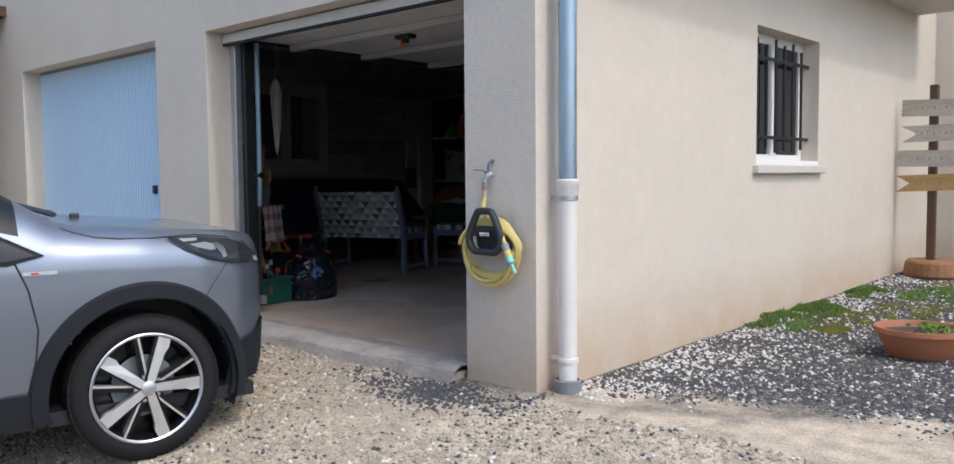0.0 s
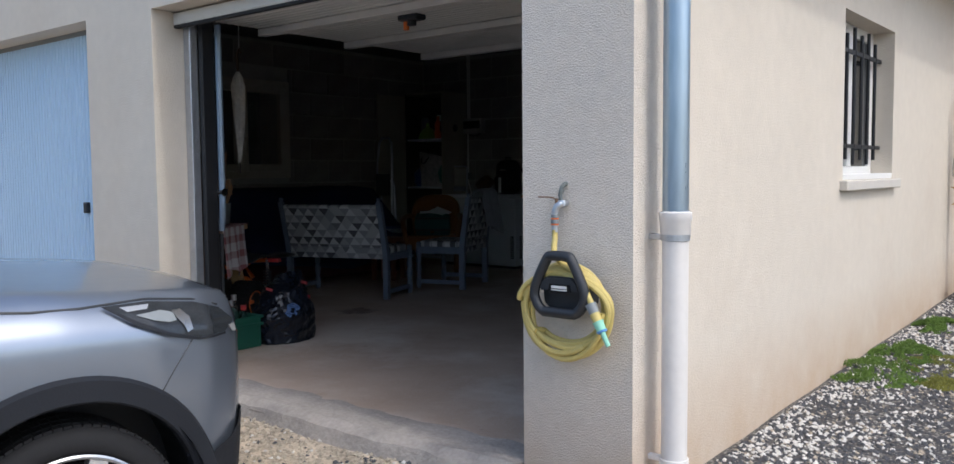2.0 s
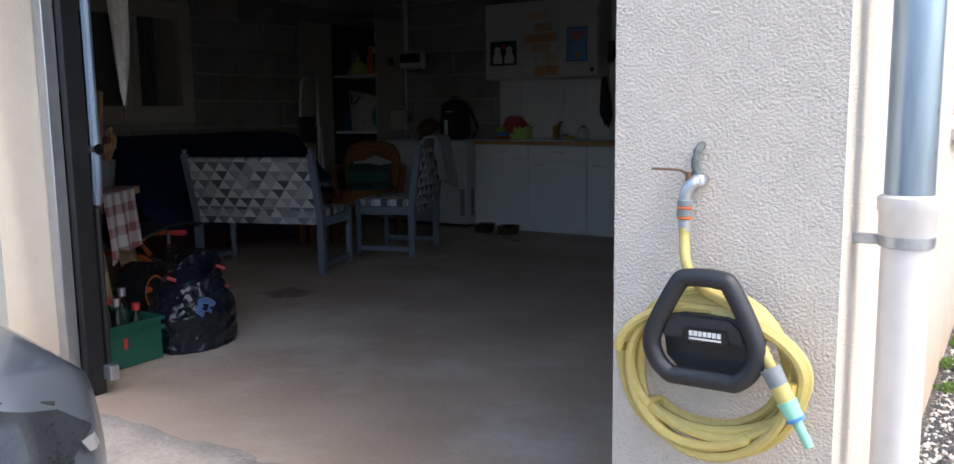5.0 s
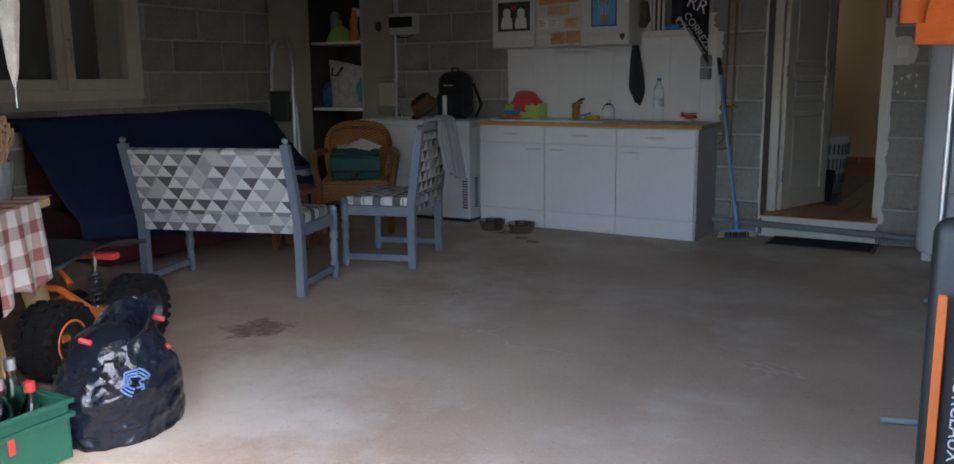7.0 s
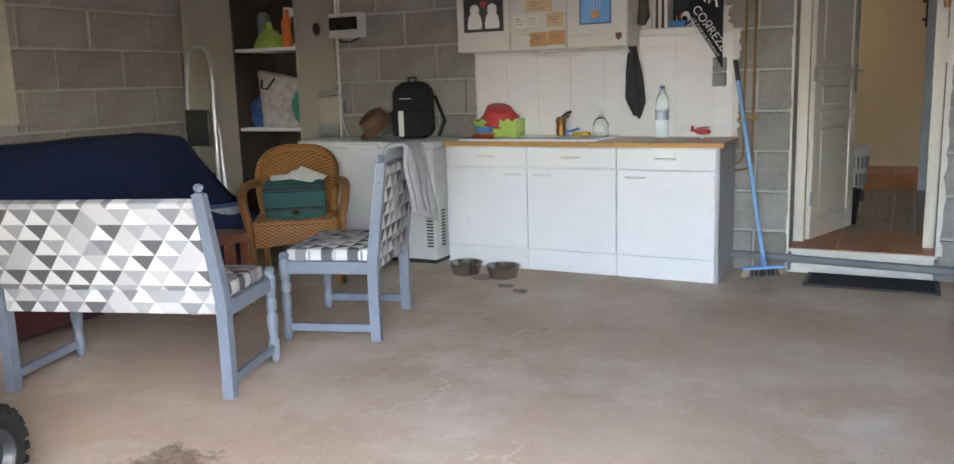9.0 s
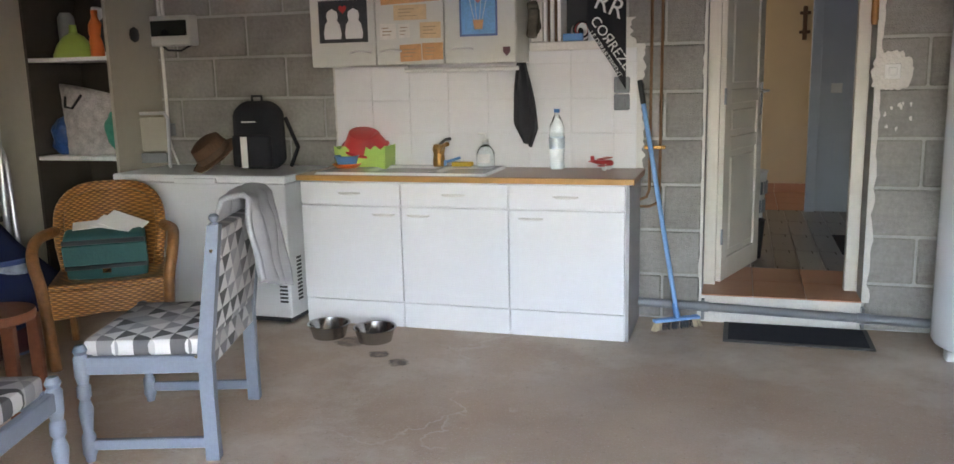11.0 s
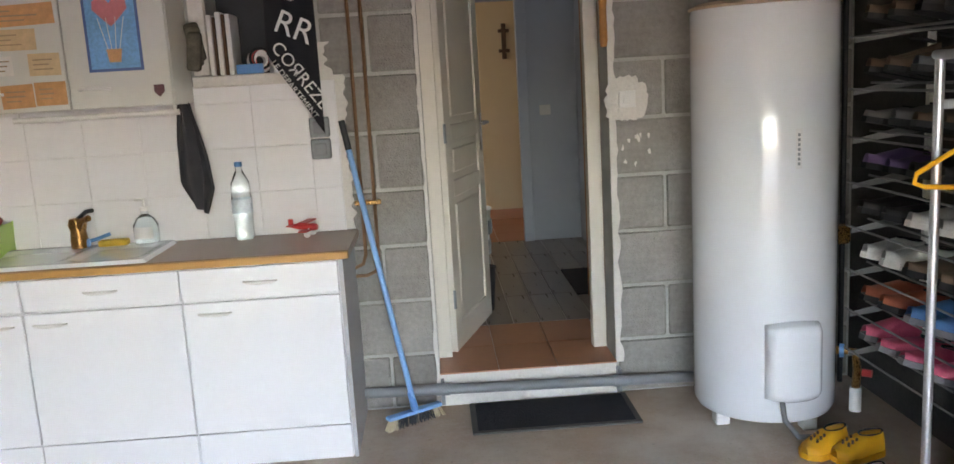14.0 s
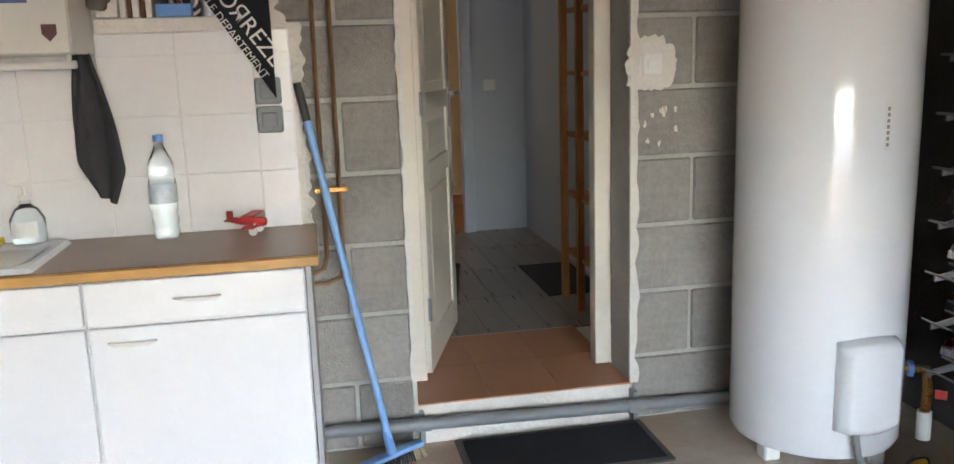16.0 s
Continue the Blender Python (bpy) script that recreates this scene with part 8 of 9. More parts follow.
for k in range(9):
    x, z = -3.80 + rs.uniform(-0.09, 0.09), 1.12 + rs.uniform(-0.06, 0.07)
    prism(bm, [(x + math.cos(a) * rs.uniform(0.002, 0.010), z + math.sin(a) * rs.uniform(0.004, 0.022)) for a in [q * 0.9 for q in range(7)]], 0.004, Matrix.Translation((0, BY - 0.003, 0)))
structure("plaster_patch", bm, PLASTER, "white plaster daubs on the blocks round the switch", "plaster")
sw = thing("light_switch", -3.825, BY - 0.006, 1.345, label="small white light switch in the plaster patch", category="switch")
bm = B()
box(bm, -0.037, -0.008, -0.037, 0.037, 0.0, 0.037, 0.003)
part("plate", bm, WHITEPL, sw)
bm = B()
box(bm, -0.02, -0.013, -0.02, 0.02, -0.0085, 0.02, 0.003)
part("rocker", bm, WHITEPL, sw)
# wooden tool hanging by the door
ht_ = thing("file_tool", -3.925, BY - 0.03, 1.57, label="wooden-handled tool hanging by the door frame", category="tool")
bm = B()
lathe(bm, [(0, 0), (0.014, 0.003), (0.018, 0.03), (0.016, 0.16), (0.019, 0.2), (0.012, 0.225), (0, 0.23)], 14)
part("handle", bm, mat("varnished_wood", (0.45, 0.20, 0.05), 0.35, var=0.2), ht_, smooth=True)
bm = B()
box(bm, -0.009, -0.004, 0.22, 0.009, 0.004, 0.5, 0.002)
part("blade", bm, BLACKIRON, ht_)
bm = B()
cyl(bm, (0, 0.035, 0.49), (0, -0.01, 0.49), 0.004, seg=6)
part("nail", bm, GALV, ht_)

# ---- boiler ----
BX, BY_, BR = -3.352, 8.635, 0.285
bo = thing("water_heater", BX, BY_, 0.0, label="tall white cylindrical electric water heater on short feet", category="water heater")
bm = B()
lathe(bm, [(0, 0.05), (BR - 0.05, 0.05), (BR - 0.012, 0.065), (BR, 0.09), (BR, 1.665), (BR - 0.003, 1.672), (BR - 0.003, 1.68), (0, 1.69)], 96)
part("tank", bm, ENAMEL, bo, smooth=True)
bm = B()
lathe(bm, [(0, 1.69), (BR - 0.02, 1.69), (BR + 0.002, 1.682), (BR + 0.004, 1.69), (BR - 0.03, 1.705), (0, 1.715)], 96)
part("top_cover", bm, mat("tan_top", (0.50, 0.36, 0.24), 0.6, var=0.15), bo, "tan rim of the top cover", smooth=True)
for a in (200, 300, 60):
    bm = B()
    x, y = math.cos(radians(a)) * 0.22, math.sin(radians(a)) * 0.22
    box(bm, x - 0.03, y - 0.03, 0, x + 0.03, y + 0.03, 0.055, 0.006)
    part("foot", bm, WHITEPL, bo)
# service cover follows the tank
bm = B()
CA = -88.0


def cov(u, v):
    a = radians(CA - 22 + 44 * u)
    e = min(u, 1 - u) * 6
    f = min(v, 1 - v) * 9
    r = BR + 0.055 * min(1, e) ** 0.4 * min(1, f) ** 0.3 + 0.001
    z = 0.17 + 0.30 * v + 0.012 * math.sin(u * math.pi) * (1 if v > 0.5 else -1)
    return (math.cos(a) * r, math.sin(a) * r, z)


sheet(bm, 40, 40, cov)
part("service_cover", bm, ENAMEL, bo, smooth=True)
bm = B()
a = radians(CA - 1)
tube(bm, [(math.cos(radians(CA - 10)) * (BR + 0.03), math.sin(radians(CA - 10)) * (BR + 0.03), 0.17), (math.cos(radians(CA - 9)) * (BR + 0.045), math.sin(radians(CA - 9)) * (BR + 0.045), 0.10), (math.cos(radians(CA)) * (BR + 0.05), math.sin(radians(CA)) * (BR + 0.05), 0.03), (0.12, -BR - 0.02, 0.01), (0.25, -BR + 0.06, 0.012)], 0.011, 8)
part("power_cable", bm, PVCGREY, bo, smooth=True)
bm = B()
for u0, u1, z0_, z1_ in ((-2.6, 2.6, 1.07, 1.22),):
    sheet(bm, 6, 2, lambda u, v: (math.cos(radians(CA + 3 + u0 + (u1 - u0) * u)) * (BR + 0.001), math.sin(radians(CA + 3 + u0 + (u1 - u0) * u)) * (BR + 0.001), z0_ + (z1_ - z0_) * v))
lb = part("label_plate", bm, mat("label_white", (0.72, 0.72, 0.72), 0.4), bo)
bm = B()
for k in range(7):
    sheet(bm, 3, 1, lambda u, v: (math.cos(radians(CA + 2 + 2 * u)) * (BR + 0.0018), math.sin(radians(CA + 2 + 2 * u)) * (BR + 0.0018), 1.083 + k * 0.018 + v * 0.011))
part("label_bars", bm, GREYPL, lb, "plain grey bars")
bm = B()
tube(bm, [(-0.05, -0.05, 1.70), (-0.05, -0.05, 1.80), (-0.03, -0.05, 1.84), (0.05, -0.05, 1.84), (0.07, -0.05, 1.80), (0.07, -0.05, 1.70)], 0.012, 8)
part("top_pipe", bm, COPPER, bo, smooth=True)
bm = B()
ax_, ay_ = math.cos(radians(-28)), math.sin(radians(-28))
tube(bm, [(ax_ * BR, ay_ * BR, 0.30), (ax_ * (BR + 0.07), ay_ * (BR + 0.07), 0.30), (ax_ * (BR + 0.08), ay_ * (BR + 0.08), 0.22), (ax_ * (BR + 0.075), ay_ * (BR + 0.075), 0.15)], 0.017, 8)
sv = part("safety_valve", bm, BRASS, bo, smooth=True)
bm = B()
cyl(bm, (ax_ * (BR + 0.012), ay_ * (BR + 0.012), 0.30), (ax_ * (BR + 0.03), ay_ * (BR + 0.03), 0.30), 0.028, seg=14)
part("blue_ring", bm, BLUEPL, sv, smooth=True)
bm = B()
cyl(bm, (ax_ * (BR + 0.075), ay_ * (BR + 0.075), 0.05), (ax_ * (BR + 0.075), ay_ * (BR + 0.075), 0.15), 0.024, seg=14)
part("siphon", bm, WHITEPL, sv, smooth=True)
bm = B()
cyl(bm, (ax_ * (BR + 0.09), ay_ * (BR + 0.09) - 0.02, 0.22), (ax_ * (BR + 0.12), ay_ * (BR + 0.12) - 0.03, 0.22), 0.016, seg=10)
part("red_knob", bm, REDPL, sv, smooth=True)
# pipes in the dark corner behind the heater
dk = thing("corner_pipes", -2.92, 8.90, 0.0, label="dark pipes and valve in the corner behind the heater", category="pipes")
for k in range(2):
    bm = B()
    cyl(bm, (-0.02 + 0.06 * k, 0.02, 0.0), (-0.02 + 0.06 * k, 0.02, 2.5), 0.012, seg=10)
    part("pipe", bm, BLACKIRON, dk)
bm = B()
box(bm, -0.05, -0.05, 0.66, 0.05, 0.03, 0.74, 0.01)
part("valve", bm, BRASS, dk)

# ---- shoes and clothes on the right ----


def shoe(x, y, z, rz, upper, sole, label, L=0.27, h=0.085, group="shoes", name="shoe", rx=0.0, open_top=True, boot=0.0):
    s = thing(name, x, y, z, label=label, category="shoe", group=group)
    s.matrix_basis = pose(x, y, z, rx, 0, rz)
    bm = B()

    def wid(u):
        return (0.036 + 0.012 * math.sin(u * math.pi) + 0.010 * max(0, math.sin((u - 0.45) * 3.4))) * min(1, (u + 0.02) * 9) ** 0.5 * min(1, (1.02 - u) * 6) ** 0.5

    def up(u, v):
        a = math.pi * v
        hh2 = h * (1.0 if u < 0.45 else 1 - 0.55 * min(1, (u - 0.45) / 0.4)) + boot * max(0, 1 - u / 0.45)
        sq = math.copysign(abs(math.cos(a)) ** 0.7, math.cos(a))
        return ((u - 0.5) * L, sq * wid(u), 0.018 + hh2 * abs(math.sin(a)) ** 0.8)
    sheet(bm, 18, 12, up)
    part("upper", bm, upper, s, smooth=True)
    bm = B()
    o = [((u - 0.5) * L * 1.02, wid(u) * 1.08) for u in [k / 18 for k in range(19)]]
    o = o + [(x_, -y_) for x_, y_ in o[::-1]]
    a = [bm.verts.new((p_, q_, 0)) for p_, q_ in o]
    b = [bm.verts.new((p_, q_, 0.022)) for p_, q_ in o]
    for i in range(len(o)):
        j = (i + 1) % len(o)
        bm.faces.new((a[i], a[j], b[j], b[i]))
    bm.faces.new(a[::-1]), bm.faces.new(b)
    part("sole", bm, sole, s)
    if open_top:
        bm = B()
        lathe(bm, [(0, 0.0), (0.9, 0.0), (1.0, 0.05), (0.96, 0.08), (0.8, 0.03)], 16, Matrix.Translation((-0.055, 0, 0.018 + (h + boot) * 0.93)) @ Matrix.Diagonal((0.055, 0.028, 0.1, 1)))
        part("collar", bm, BLACKCLOTH, s)
    return s


UPPERS = [mat("shoe_" + n_, c, r_, var=0.15, scale=20, bump=0.2) for n_, c, r_ in (("white", (0.66, 0.65, 0.62), 0.6), ("black", (0.025, 0.025, 0.028), 0.5), ("brown", (0.14, 0.09, 0.06), 0.7), ("grey", (0.18, 0.18, 0.19), 0.8), ("blue", (0.05, 0.17, 0.38), 0.6), ("purple", (0.16, 0.10, 0.24), 0.7), ("tan", (0.30, 0.20, 0.12), 0.7), ("rust", (0.30, 0.08, 0.04), 0.7), ("neon_pink", (0.65, 0.10, 0.18), 0.5))]
NAMES = ["white", "black", "brown", "grey", "blue", "purple", "tan", "rust-red", "neon pink"]
# crocs and trainers on the floor
for i, (x, y, rz) in enumerate(((-3.275, 8.22, 205), (-3.175, 8.16, 195))):
    s = shoe(x, y, 0.0, rz, YELLOWPL, YELLOWPL, "yellow foam clog on the floor beside the heater", 0.215, 0.07, "yellow clogs", "clog")
    bm = B()
    for k in range(6):
        cyl(bm, (0.02 + 0.018 * (k % 3), -0.015 + 0.03 * (k // 3), 0.068 - 0.006 * (k % 3)), (0.02 + 0.018 * (k % 3), -0.015 + 0.03 * (k // 3), 0.082 - 0.006 * (k % 3)), 0.005, seg=8)
    part("vent_holes", bm, BROWNFELT, s)
for x, y, rz, k in ((-3.30, 7.86, 215, 0), (-3.23, 7.76, 200, 3), (-3.13, 7.62, 190, 0)):
    shoe(x, y, 0.0, rz, UPPERS[k], UPPERS[0], NAMES[k] + " trainer lying on the garage floor", 0.24, 0.075, group="shoes on the floor")
# wall rack with sloping wire shelves
WIREWHITE = mat("coated_wire", (0.20, 0.20, 0.20), 0.5, var=0.1)
rk_ = thing("shoe_rack", RX - 0.012, 7.95, 0.0, label="white wall shoe rack with many sloping wire shelves", category="shoe rack")
for y in (-0.42, 0.42):
    bm = B()
    box(bm, -0.02, y - 0.012, 0.30, 0.0, y + 0.012, 2.05)
    for k in range(44):
        box(bm, -0.0215, y - 0.004, 0.33 + k * 0.039, -0.0202, y + 0.004, 0.35 + k * 0.039)
    part("wall_rail", bm, WHITEPL, rk_)
LEV = (0.40, 0.56, 0.72, 0.89, 1.06, 1.23, 1.41, 1.60, 1.80)
for z in LEV:
    bm = B()
    for k in range(4):
        xx = -0.04 - k * 0.085
        cyl(bm, (xx, -0.47, z - 0.06 * k / 3), (xx, 0.47, z - 0.06 * k / 3), 0.0045, seg=6)
    sh_ = part("wire_shelf", bm, WIREWHITE, rk_)
    for y in (-0.42, 0.42):
        bm = B()
        prism(bm, [(-0.02, -0.01), (-0.02, -0.05), (-0.30, -0.082), (-0.30, -0.066)], 0.008, Matrix.Translation((0, y, z)))
        part("bracket", bm, WIREWHITE, sh_)
rs = random.Random(12)
for i, z in enumerate(LEV):
    for j in range(6):
        k = ((8, 8, 7), (7, 4, 0), (0, 2, 6), (1, 0, 2), (5, 1, 3), (3, 2, 1), (2, 3, 1), (2, 1, 6), (6, 2, 3))[i][(5 - j) // 2]
        y = 7.95 - 0.40 + j * 0.155 + rs.uniform(-0.02, 0.02)
        m_rx = 0
        s = shoe(RX - 0.16, y, z - 0.012, 180 + rs.uniform(-9, 9), UPPERS[k], UPPERS[0] if k == 0 else (UPPERS[3] if k in (4, 8) else BLACKRUB), NAMES[k] + " shoe resting on the wire rack", rs.uniform(0.24, 0.28), rs.uniform(0.06, 0.085), "shoes on the rack", boot=0.06 if k == 2 else 0)
        s.matrix_basis = pose(RX - 0.168, y, z - 0.027, 0, -13, 180 + rs.uniform(-9, 9))
# clothes rail
GRX = -3.36
gr_ = thing("clothes_rail", GRX, 6.5, 0.0, label="silver tubular clothes rail crowded with jackets", category="clothes rail")
bm = B()
cyl(bm, (0, 0.92, 0.04), (0, 0.92, 1.45), 0.0125, seg=12)
part("post", bm, GALV, gr_, smooth=True)
bm = B()
cyl(bm, (0, -0.92, 0.04), (0, -0.92, 1.45), 0.0125, seg=12)
part("post", bm, GALV, gr_, smooth=True)
for x, z in ((0, 1.46), (0.12, 1.33)):
    bm = B()
    cyl(bm, (x, -0.94, z), (x, 0.94, z), 0.0125, seg=12)
    part("rail", bm, GALV, gr_, smooth=True)
for y in (-0.92, 0.92):
    bm = B()
    cyl(bm, (-0.13, y - 0.06, 0.02), (0.25, y + 0.06, 0.02), 0.0125, seg=10)
    cyl(bm, (0, y, 0.02), (0, y, 0.06), 0.016, seg=10)
    part("foot", bm, GREYPL, gr_, smooth=True)
    bm = B()
    box(bm, 0.0, y - 0.008, 1.32, 0.28, y + 0.008, 1.345, 0.003)
    part("top_arm", bm, GALV, gr_)


def hanger(y, material, rz, zdrop=0.0, label="plastic clothes hanger on the rail"):
    h = thing("hanger", GRX + 0.12, y, 1.345 - zdrop, rz, label=label, category="hanger", group="hangers on the rail")
    bm = B()
    tube(bm, [(0.0, 0, -0.012), (-0.012, 0, 0.004), (0, 0, 0.016), (0.014, 0, 0.006), (0.016, 0, -0.02), (0.0, 0, -0.05), (0.0, 0, -0.08)], 0.004, 6)
    part("hook", bm, material, h, smooth=True)
    bm = B()
    tube(bm, [(0, 0, -0.08), (0.10, 0, -0.12), (0.20, 0, -0.19), (0.205, 0, -0.215), (0.18, 0, -0.225), (-0.18, 0, -0.225), (-0.205, 0, -0.215), (-0.20, 0, -0.19), (-0.10, 0, -0.12)], 0.007, 7, True)
    part("bow", bm, material, h, smooth=True)
    return h


hanger(7.32, YELLOWPL, -28, label="yellow plastic clothes hanger on the rail")
hanger(7.20, PINKPL, 24, label="pink plastic clothes hanger on the rail")
hanger(7.26, REDPL, 35, label="red plastic clothes hanger on the rail")


def garment(name, y, w, top, bottom, material, label, rz=0.0, thick=0.09, x=GRX + 0.26):
    g = thing(name, x, y, bottom, rz, label=label, category="jacket", group="clothes on the rail")
    H = top - bottom
    bm = B()

    def f(u, v):
        a = 2 * math.pi * u
        k = 1 - v
        sh2 = 0.25 + 0.75 * min(1, (k / 0.16)) ** 0.6
        fold = 1 + 0.20 * noise.noise((math.cos(a) * 2, math.sin(a) * 2 + y * 7, v * 1.6)) * min(1, k * 2)
        return (math.cos(a) * w * 0.5 * sh2 * fold, math.sin(a) * thick * 0.5 * (0.5 + 0.5 * min(1, k / 0.2)) * (1 + 0.4 * noise.noise((a, v * 5, y))), v * H)
    sheet(bm, 40, 20, f)
    bmesh.ops.remove_doubles(bm, verts=bm.verts, dist=0.0004)
    solid(part("body", bm, material, g, smooth=True), 0.006)
    for sx in (-1, 1):
        bm = B()
        tube(bm, [(sx * w * 0.40, 0, H * 0.86), (sx * w * 0.52, -0.01, H * 0.6), (sx * w * 0.54, 0.0, H * 0.22)], 0.05, 10, radii=[0.055, 0.05, 0.042])
        part("sleeve", bm, material, g, smooth=True)
    return g


garment("jacket", 7.20, 0.32, 1.31, 0.84, ORANGECLOTH, "bright orange sports jacket with black seams", 20, 0.12, GRX + 0.22)
jk = bpy.data.objects["jacket"]
bm = B()
tube(bm, [(-0.12, -0.075, 0.30), (0.0, -0.085, 0.33), (0.12, -0.07, 0.34)], 0.007, 6)
tube(bm, [(0.06, -0.08, 0.02), (0.05, -0.085, 0.2), (0.055, -0.08, 0.33)], 0.007, 6)
part("seam", bm, BLACKCLOTH, jk)
garment("jacket", 7.05, 0.32, 1.30, 0.70, BLACKCLOTH, "black jacket hanging on the rail", 12, 0.10)
garment("jacket", 6.78, 0.36, 1.28, 0.55, UPPERS[7], "dark red jacket hanging on the rail", -8, 0.10)
for k, (y, mt, lab) in enumerate(((6.48, BLACKCLOTH, "black coat hanging on the rail"), (6.32, NAVY, "navy coat hanging on the rail"), (6.16, DARKGREYCLOTH, "charcoal coat hanging on the rail"), (6.0, GREENBAG, "dark green coat hanging on the rail"))):
    garment("coat", y, 0.36, 1.28, 0.45, mt, lab, 6 * (k % 2) - 4, 0.11)
garment("vest", 5.70, 0.26, 1.62, 1.29, ORANGECLOTH, "orange safety vest hung over the end of the rail", 10, 0.07, GRX + 0.0)
# rucksacks below the rail
for x, y, w, mt, lab in ((-3.02, 7.40, 0.40, BLACKCLOTH, "black rucksack with red piping below the rail"), (-3.18, 6.82, 0.40, DARKGREYCLOTH, "charcoal sports bag below the rail")):
    r_ = thing("rucksack", x, y, 0.0, -30, label=lab, category="rucksack")
    bm = B()
    box(bm, -w / 2, -0.14, 0.0, w / 2, 0.14, 0.36, 0.10, seg=5)
    for v in bm.verts:
        v.co += v.co.normalized() * 0.03 * noise.noise(v.co * 7 + Vector((y, 0, 0)))
        v.co.z = max(0.0, v.co.z)
    part("body", bm, mt, r_, smooth=True)
    bm = B()
    tube(bm, [(-w / 2 + 0.03, -0.13, 0.08), (-w / 2 + 0.04, -0.13, 0.26), (0, -0.12, 0.345), (w / 2 - 0.04, -0.13, 0.26), (w / 2 - 0.03, -0.13, 0.08)], 0.006, 8)
    part("piping", bm, REDPL, r_, smooth=True)
    bm = B()
    tube(bm, [(-0.08, -0.1, 0.33), (-0.05, -0.12, 0.40), (0.05, -0.12, 0.40), (0.08, -0.1, 0.33)], 0.012, 6)
    part("carry_loop", bm, REDPL, r_, smooth=True)
# sack of dog food by the door
df = thing("dog_food_sack", -3.15, 5.10, 0.0, -4, label="black and orange dry dog food sack standing by the wall", category="sack")
bm = B()
box(bm, -0.2, -0.10, 0.0, 0.2, 0.10, 0.80, 0.04, seg=3)
for v in bm.verts:
    v.co.y *= 1 - 0.5 * max(0, v.co.z - 0.5) / 0.22
    v.co += Vector((0.012 * noise.noise(v.co * 6), 0.012 * noise.noise(v.co * 6 + Vector((3, 0, 0))), 0))
    v.co.z = max(0.0, v.co.z)
part("sack", bm, BLACKPL, df, smooth=True)
bm = B()
box(bm, -0.17, -0.112, 0.03, -0.145, -0.095, 0.60, 0.002)
part("orange_edge", bm, ORANGE, df)
words("GROS MORCEAUX", 0.05, pose(-0.115, -0.114, 0.34, 90, 90, 0), PAPER, df)

# ---- hallway pieces ----
hr = thing("wooden_rack", -3.66, 9.95, 0.14, label="tall reddish wooden slatted rack in the hallway", category="rack")
HWOOD = mat("red_pine", (0.40, 0.17, 0.06), 0.5, var=0.2, scale=7, stretch=(1, 1, 0.15))
for y in (-0.22, 0.0, 0.26):
    for x in (-0.13, 0.12):
        bm = B()
        box(bm, x - 0.018, y - 0.015, 0, x + 0.018, y + 0.015, 1.75, 0.003)
        part("post", bm, HWOOD, hr)
for z in (0.25, 0.55, 0.85, 1.15, 1.45, 1.72):
    bm = B()
    box(bm, -0.125, -0.23, z, 0.12, 0.27, z + 0.02, 0.003)
    part("shelf", bm, HWOOD, hr)
hm = thing("hall_mat", -3.85, 10.6, 0.14, label="dark rubber mat on the hallway floor", category="mat")
bm = B()
box(bm, -0.02, -0.35, 0.002, 0.30, 0.35, 0.012, 0.003)
part("mat", bm, BLACKRUB, hm)
bn = thing("laundry_basket", -4.52, 10.62, 0.14, label="pale slotted laundry basket behind the door", category="basket")
bm = B()
lathe(bm, [(0, 0), (0.13, 0), (0.17, 0.5), (0.18, 0.52), (0.165, 0.5), (0.125, 0.01), (0, 0.01)], 28)
part("basket", bm, WHITEPL, bn, smooth=True)
bm = B()
for k in range(28):
    for q in range(3):
        m = pose(0, 0, 0, 0, 0, 360 * k / 28)
        box(bm, 0.141 + q * 0.012, -0.006, 0.1 + q * 0.13, 0.152 + q * 0.012, 0.006, 0.19 + q * 0.13, 0, m)
part("slot_band", bm, GREYPL, bn)
wb_ = thing("bin", -4.45, 10.06, 0.14, label="small black bin behind the open door", category="bin")
bm = B()
lathe(bm, [(0, 0), (0.06, 0), (0.08, 0.25), (0.085, 0.26), (0.075, 0.25), (0.055, 0.01), (0, 0.01)], 20)
part("bucket", bm, BLACKPL, wb_, smooth=True)
bm = B()
box(bm, -3.99, 12.06, 0.138, -3.91, 12.14, 2.14, 0.004)
box(bm, -4.75, 12.06, 2.06, -3.99, 12.14, 2.14, 0.004)
structure("hall_doorway_trim", bm, BLUEPAINT, "painted casing of the far doorway", "trim")
cx_ = thing("wall_cross", -3.98, 13.27, 1.80, label="dark wooden hanging ornament on the cream wall", category="ornament")
bm = B()
box(bm, -0.02, -0.01, -0.16, 0.02, 0.025, 0.16, 0.004)
box(bm, -0.05, -0.008, -0.10, 0.05, 0.02, -0.07, 0.004)
box(bm, -0.05, -0.008, 0.08, 0.05, 0.02, 0.11, 0.004)
part("ornament", bm, DARKWOOD, cx_)
hs = thing("hall_switch", -3.78, 12.097, 1.20, label="white switch plate on the grey-blue wall", category="switch")
bm = B()
box(bm, -0.045, -0.008, -0.04, 0.045, 0.001, 0.04, 0.004)
part("plate", bm, WHITEPL, hs)

# ---- pieces: blocks, tiles, planks ----
MESHES = {}


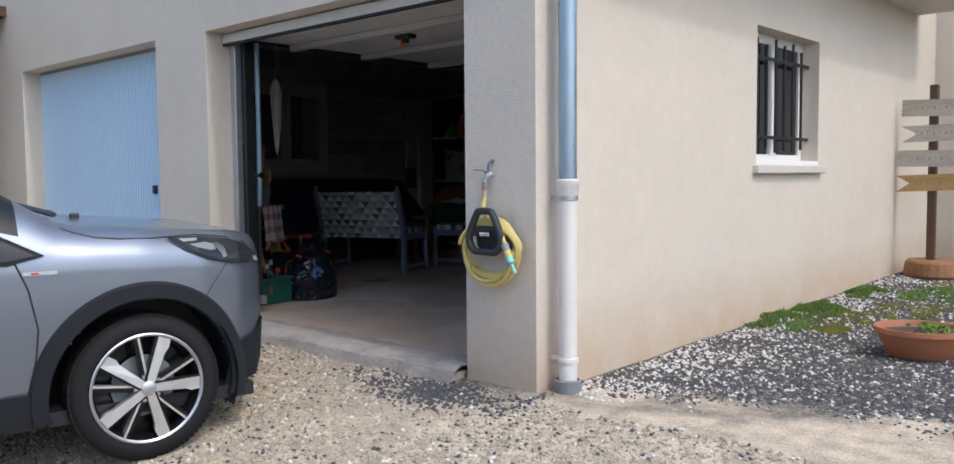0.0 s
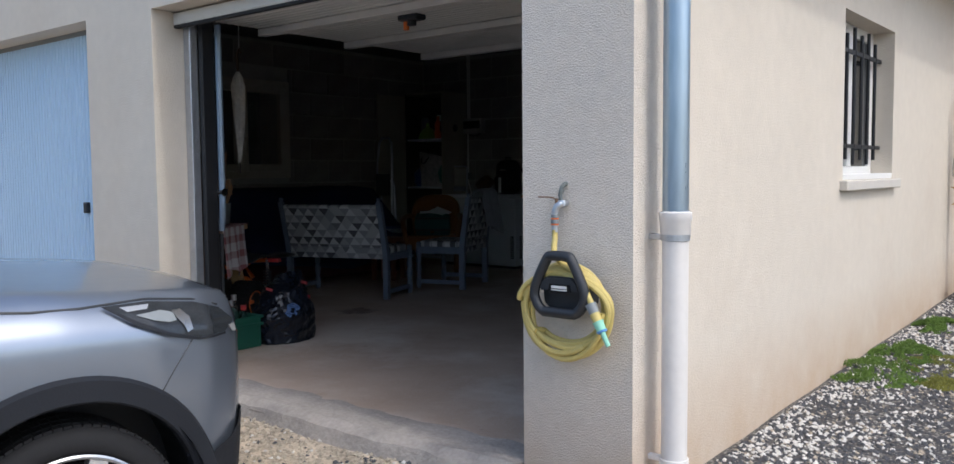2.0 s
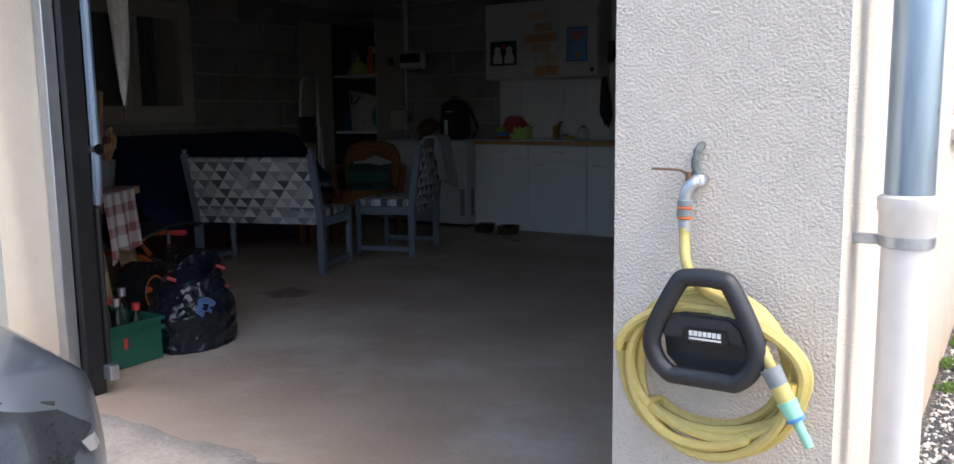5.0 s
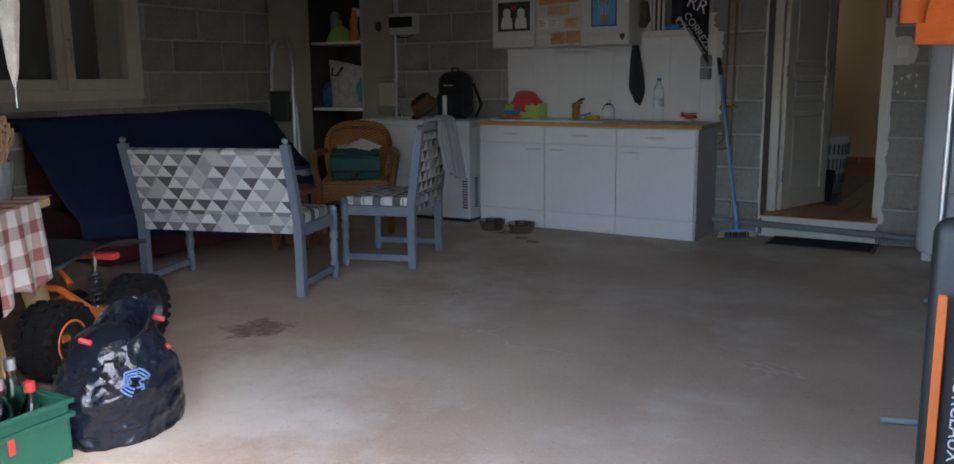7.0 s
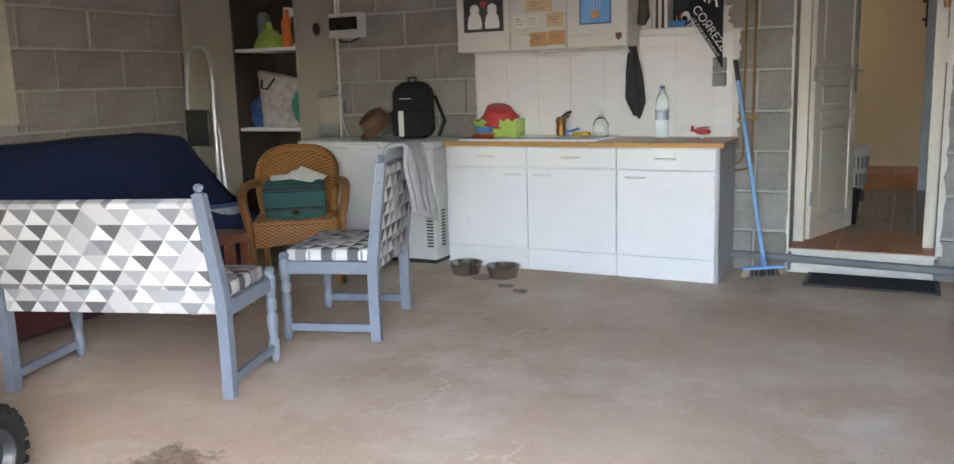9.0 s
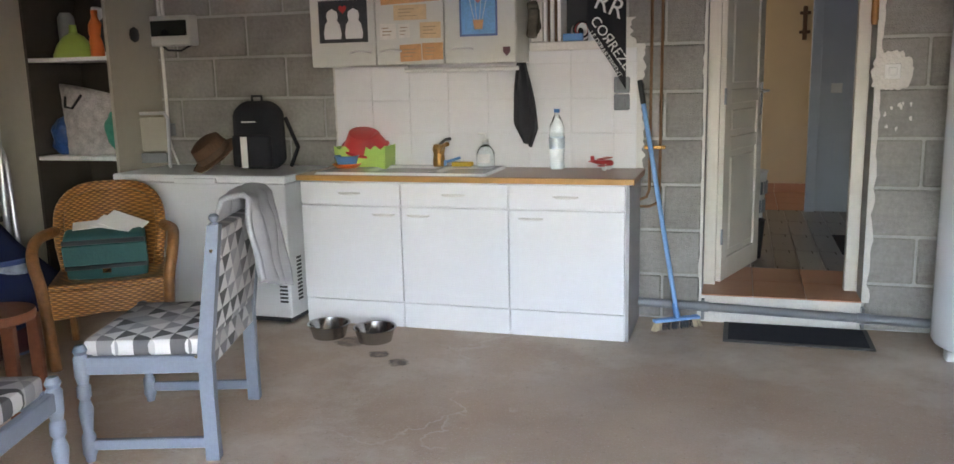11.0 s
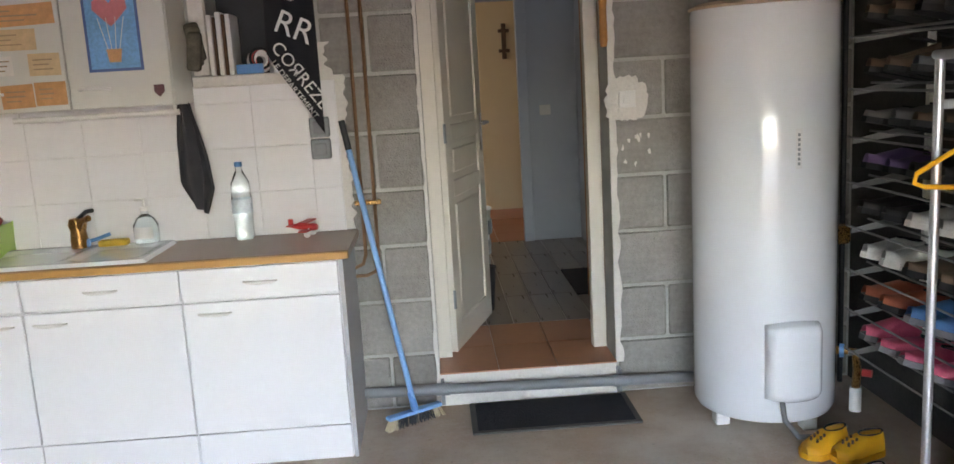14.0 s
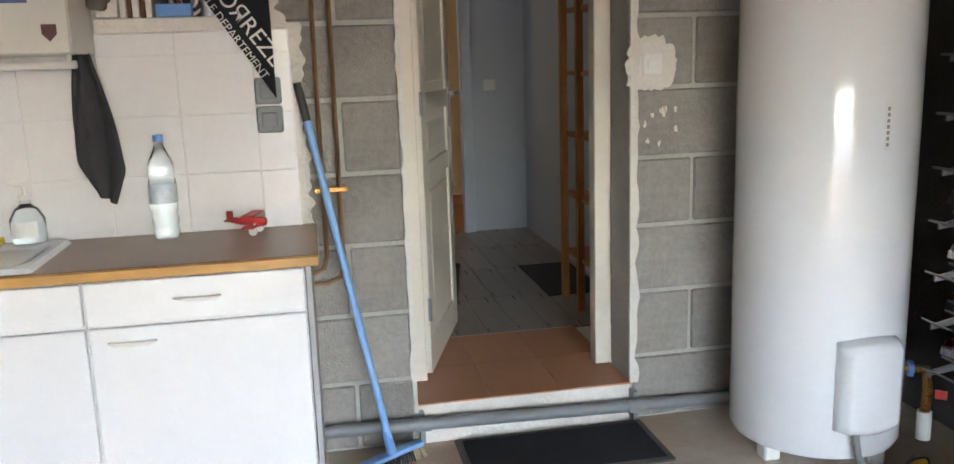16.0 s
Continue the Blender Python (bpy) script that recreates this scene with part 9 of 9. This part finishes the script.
def piece(name, mesh_key, build, material, parent, m):
    me = MESHES.get((name, mesh_key))
    if me is None:
        bm = B()
        build(bm)
        me = bpy.data.meshes.new(name)
        bm.to_mesh(me)
        bm.free()
        me.materials.append(material)
        MESHES[(name, mesh_key)] = me
    ob = new(name, me)
    ob.parent = parent
    ob.matrix_basis = m
    return ob


def chipped(L, H, D):
    def build(bm):
        box(bm, 0, 0, 0, L, D, H, 0.006)
    return build


def block_course(a0, a1, z, first, gaps, place, parent):
    """One course of blocks from a0 to a1; gaps: stretches that stay open."""
    edges = []
    p = first
    while p > a0:
        p -= 0.508
    while p < a1:
        edges.append((max(p, a0), min(p + 0.508, a1)))
        p += 0.508
    for s, e in edges:
        runs = [(s, e)]
        for g0, g1 in gaps:
            nxt = []
            for q, w in runs:
                if w <= g0 or q >= g1:
                    nxt.append((q, w))
                else:
                    if q < g0:
                        nxt.append((q, g0))
                    if w > g1:
                        nxt.append((g1, w))
            runs = nxt
        for q, w in runs:
            L = round(w - q - 0.014, 3)
            if L > 0.03:
                piece("block", L, chipped(L, 0.236, 0.03), BLOCK, parent, place(q + 0.007, z + 0.008))


for r in range(10):
    z = 0.2525 * r
    gaps = []
    if z < DTOP:
        gaps.append((DX0 - 0.008, DX1 + 0.008))
    if NZ0 - 0.2 < z < NZ1:
        gaps.append((NX0 - 0.09, NX1 + 0.14))
    block_course(LX, RX - 0.01, z, -3.66 if r % 2 else -3.92, gaps, lambda q, zz: pose(q, BY, zz), wall_back)
    gaps = []
    if VZ0 - 0.26 < z < VZ1 and not (z < VZ0 - 0.2):
        gaps.append((VY0 - 0.005, VY1 + 0.005))
    block_course(3.5, BY, z, 7.06 if r % 2 else 6.81, gaps, lambda q, zz: pose(LX, q, zz, 0, 0, 90), wall_left)
# splashback
TW_, TH_ = 0.2395, 0.193
bm = B()
box(bm, -6.88, BY - 0.010, 0.848, -5.085, BY - 0.0005, 1.50)
splash = structure("splashback", bm, GROUT, "white tiled splashback above the worktop", "splashback")
x = -6.88
while x < -5.10:
    w = min(TW_, -5.085 - x)
    z = 0.848 + 0.002
    while z < 1.49:
        h = min(TH_, 1.50 - z)
        piece("tile", (round(w, 3), round(h, 3)), lambda bm, w=w, h=h: box(bm, 0, 0, 0, w - 0.003, 0.005, h - 0.003, 0.0012), TILE, splash, pose(x, BY - 0.0148, z, 0, 0, 0))
        z += TH_
    x += TW_
# step and hall floor tiles
for i in range(3):
    for j in range(2):
        piece("floor_tile", "step", lambda bm: box(bm, 0, 0, 0, 0.269, 0.36, 0.008, 0.002), TERRACOTTA, hall_step, pose(DX0 + 0.002 + i * 0.2715, BY - 0.02 + j * 0.363, 0.151))
for i in range(14):
    x = -5.48 + i * 0.147
    for j in range(4):
        piece("plank", "plank", lambda bm: box(bm, 0, 0, 0, 0.142, 0.596, 0.008, 0.0015), GREYPLANK, hall_floor, pose(x, 9.725 + j * 0.6 - (0.0 if j else 0), 0.139))
for i in range(6):
    for j in range(3):
        piece("floor_tile", "hall", lambda bm: box(bm, 0, 0, 0, 0.396, 0.396, 0.008, 0.002), TERRACOTTA, hall_floor, pose(-5.4 + i * 0.4, 12.13 + j * 0.4, 0.139))
for i in range(6):
    piece("skirting_tile", "sk", lambda bm: box(bm, 0, 0, 0, 0.396, 0.01, 0.09, 0.002), TERRACOTTA, wall_far, pose(-5.4 + i * 0.4, 13.288, 0.148))
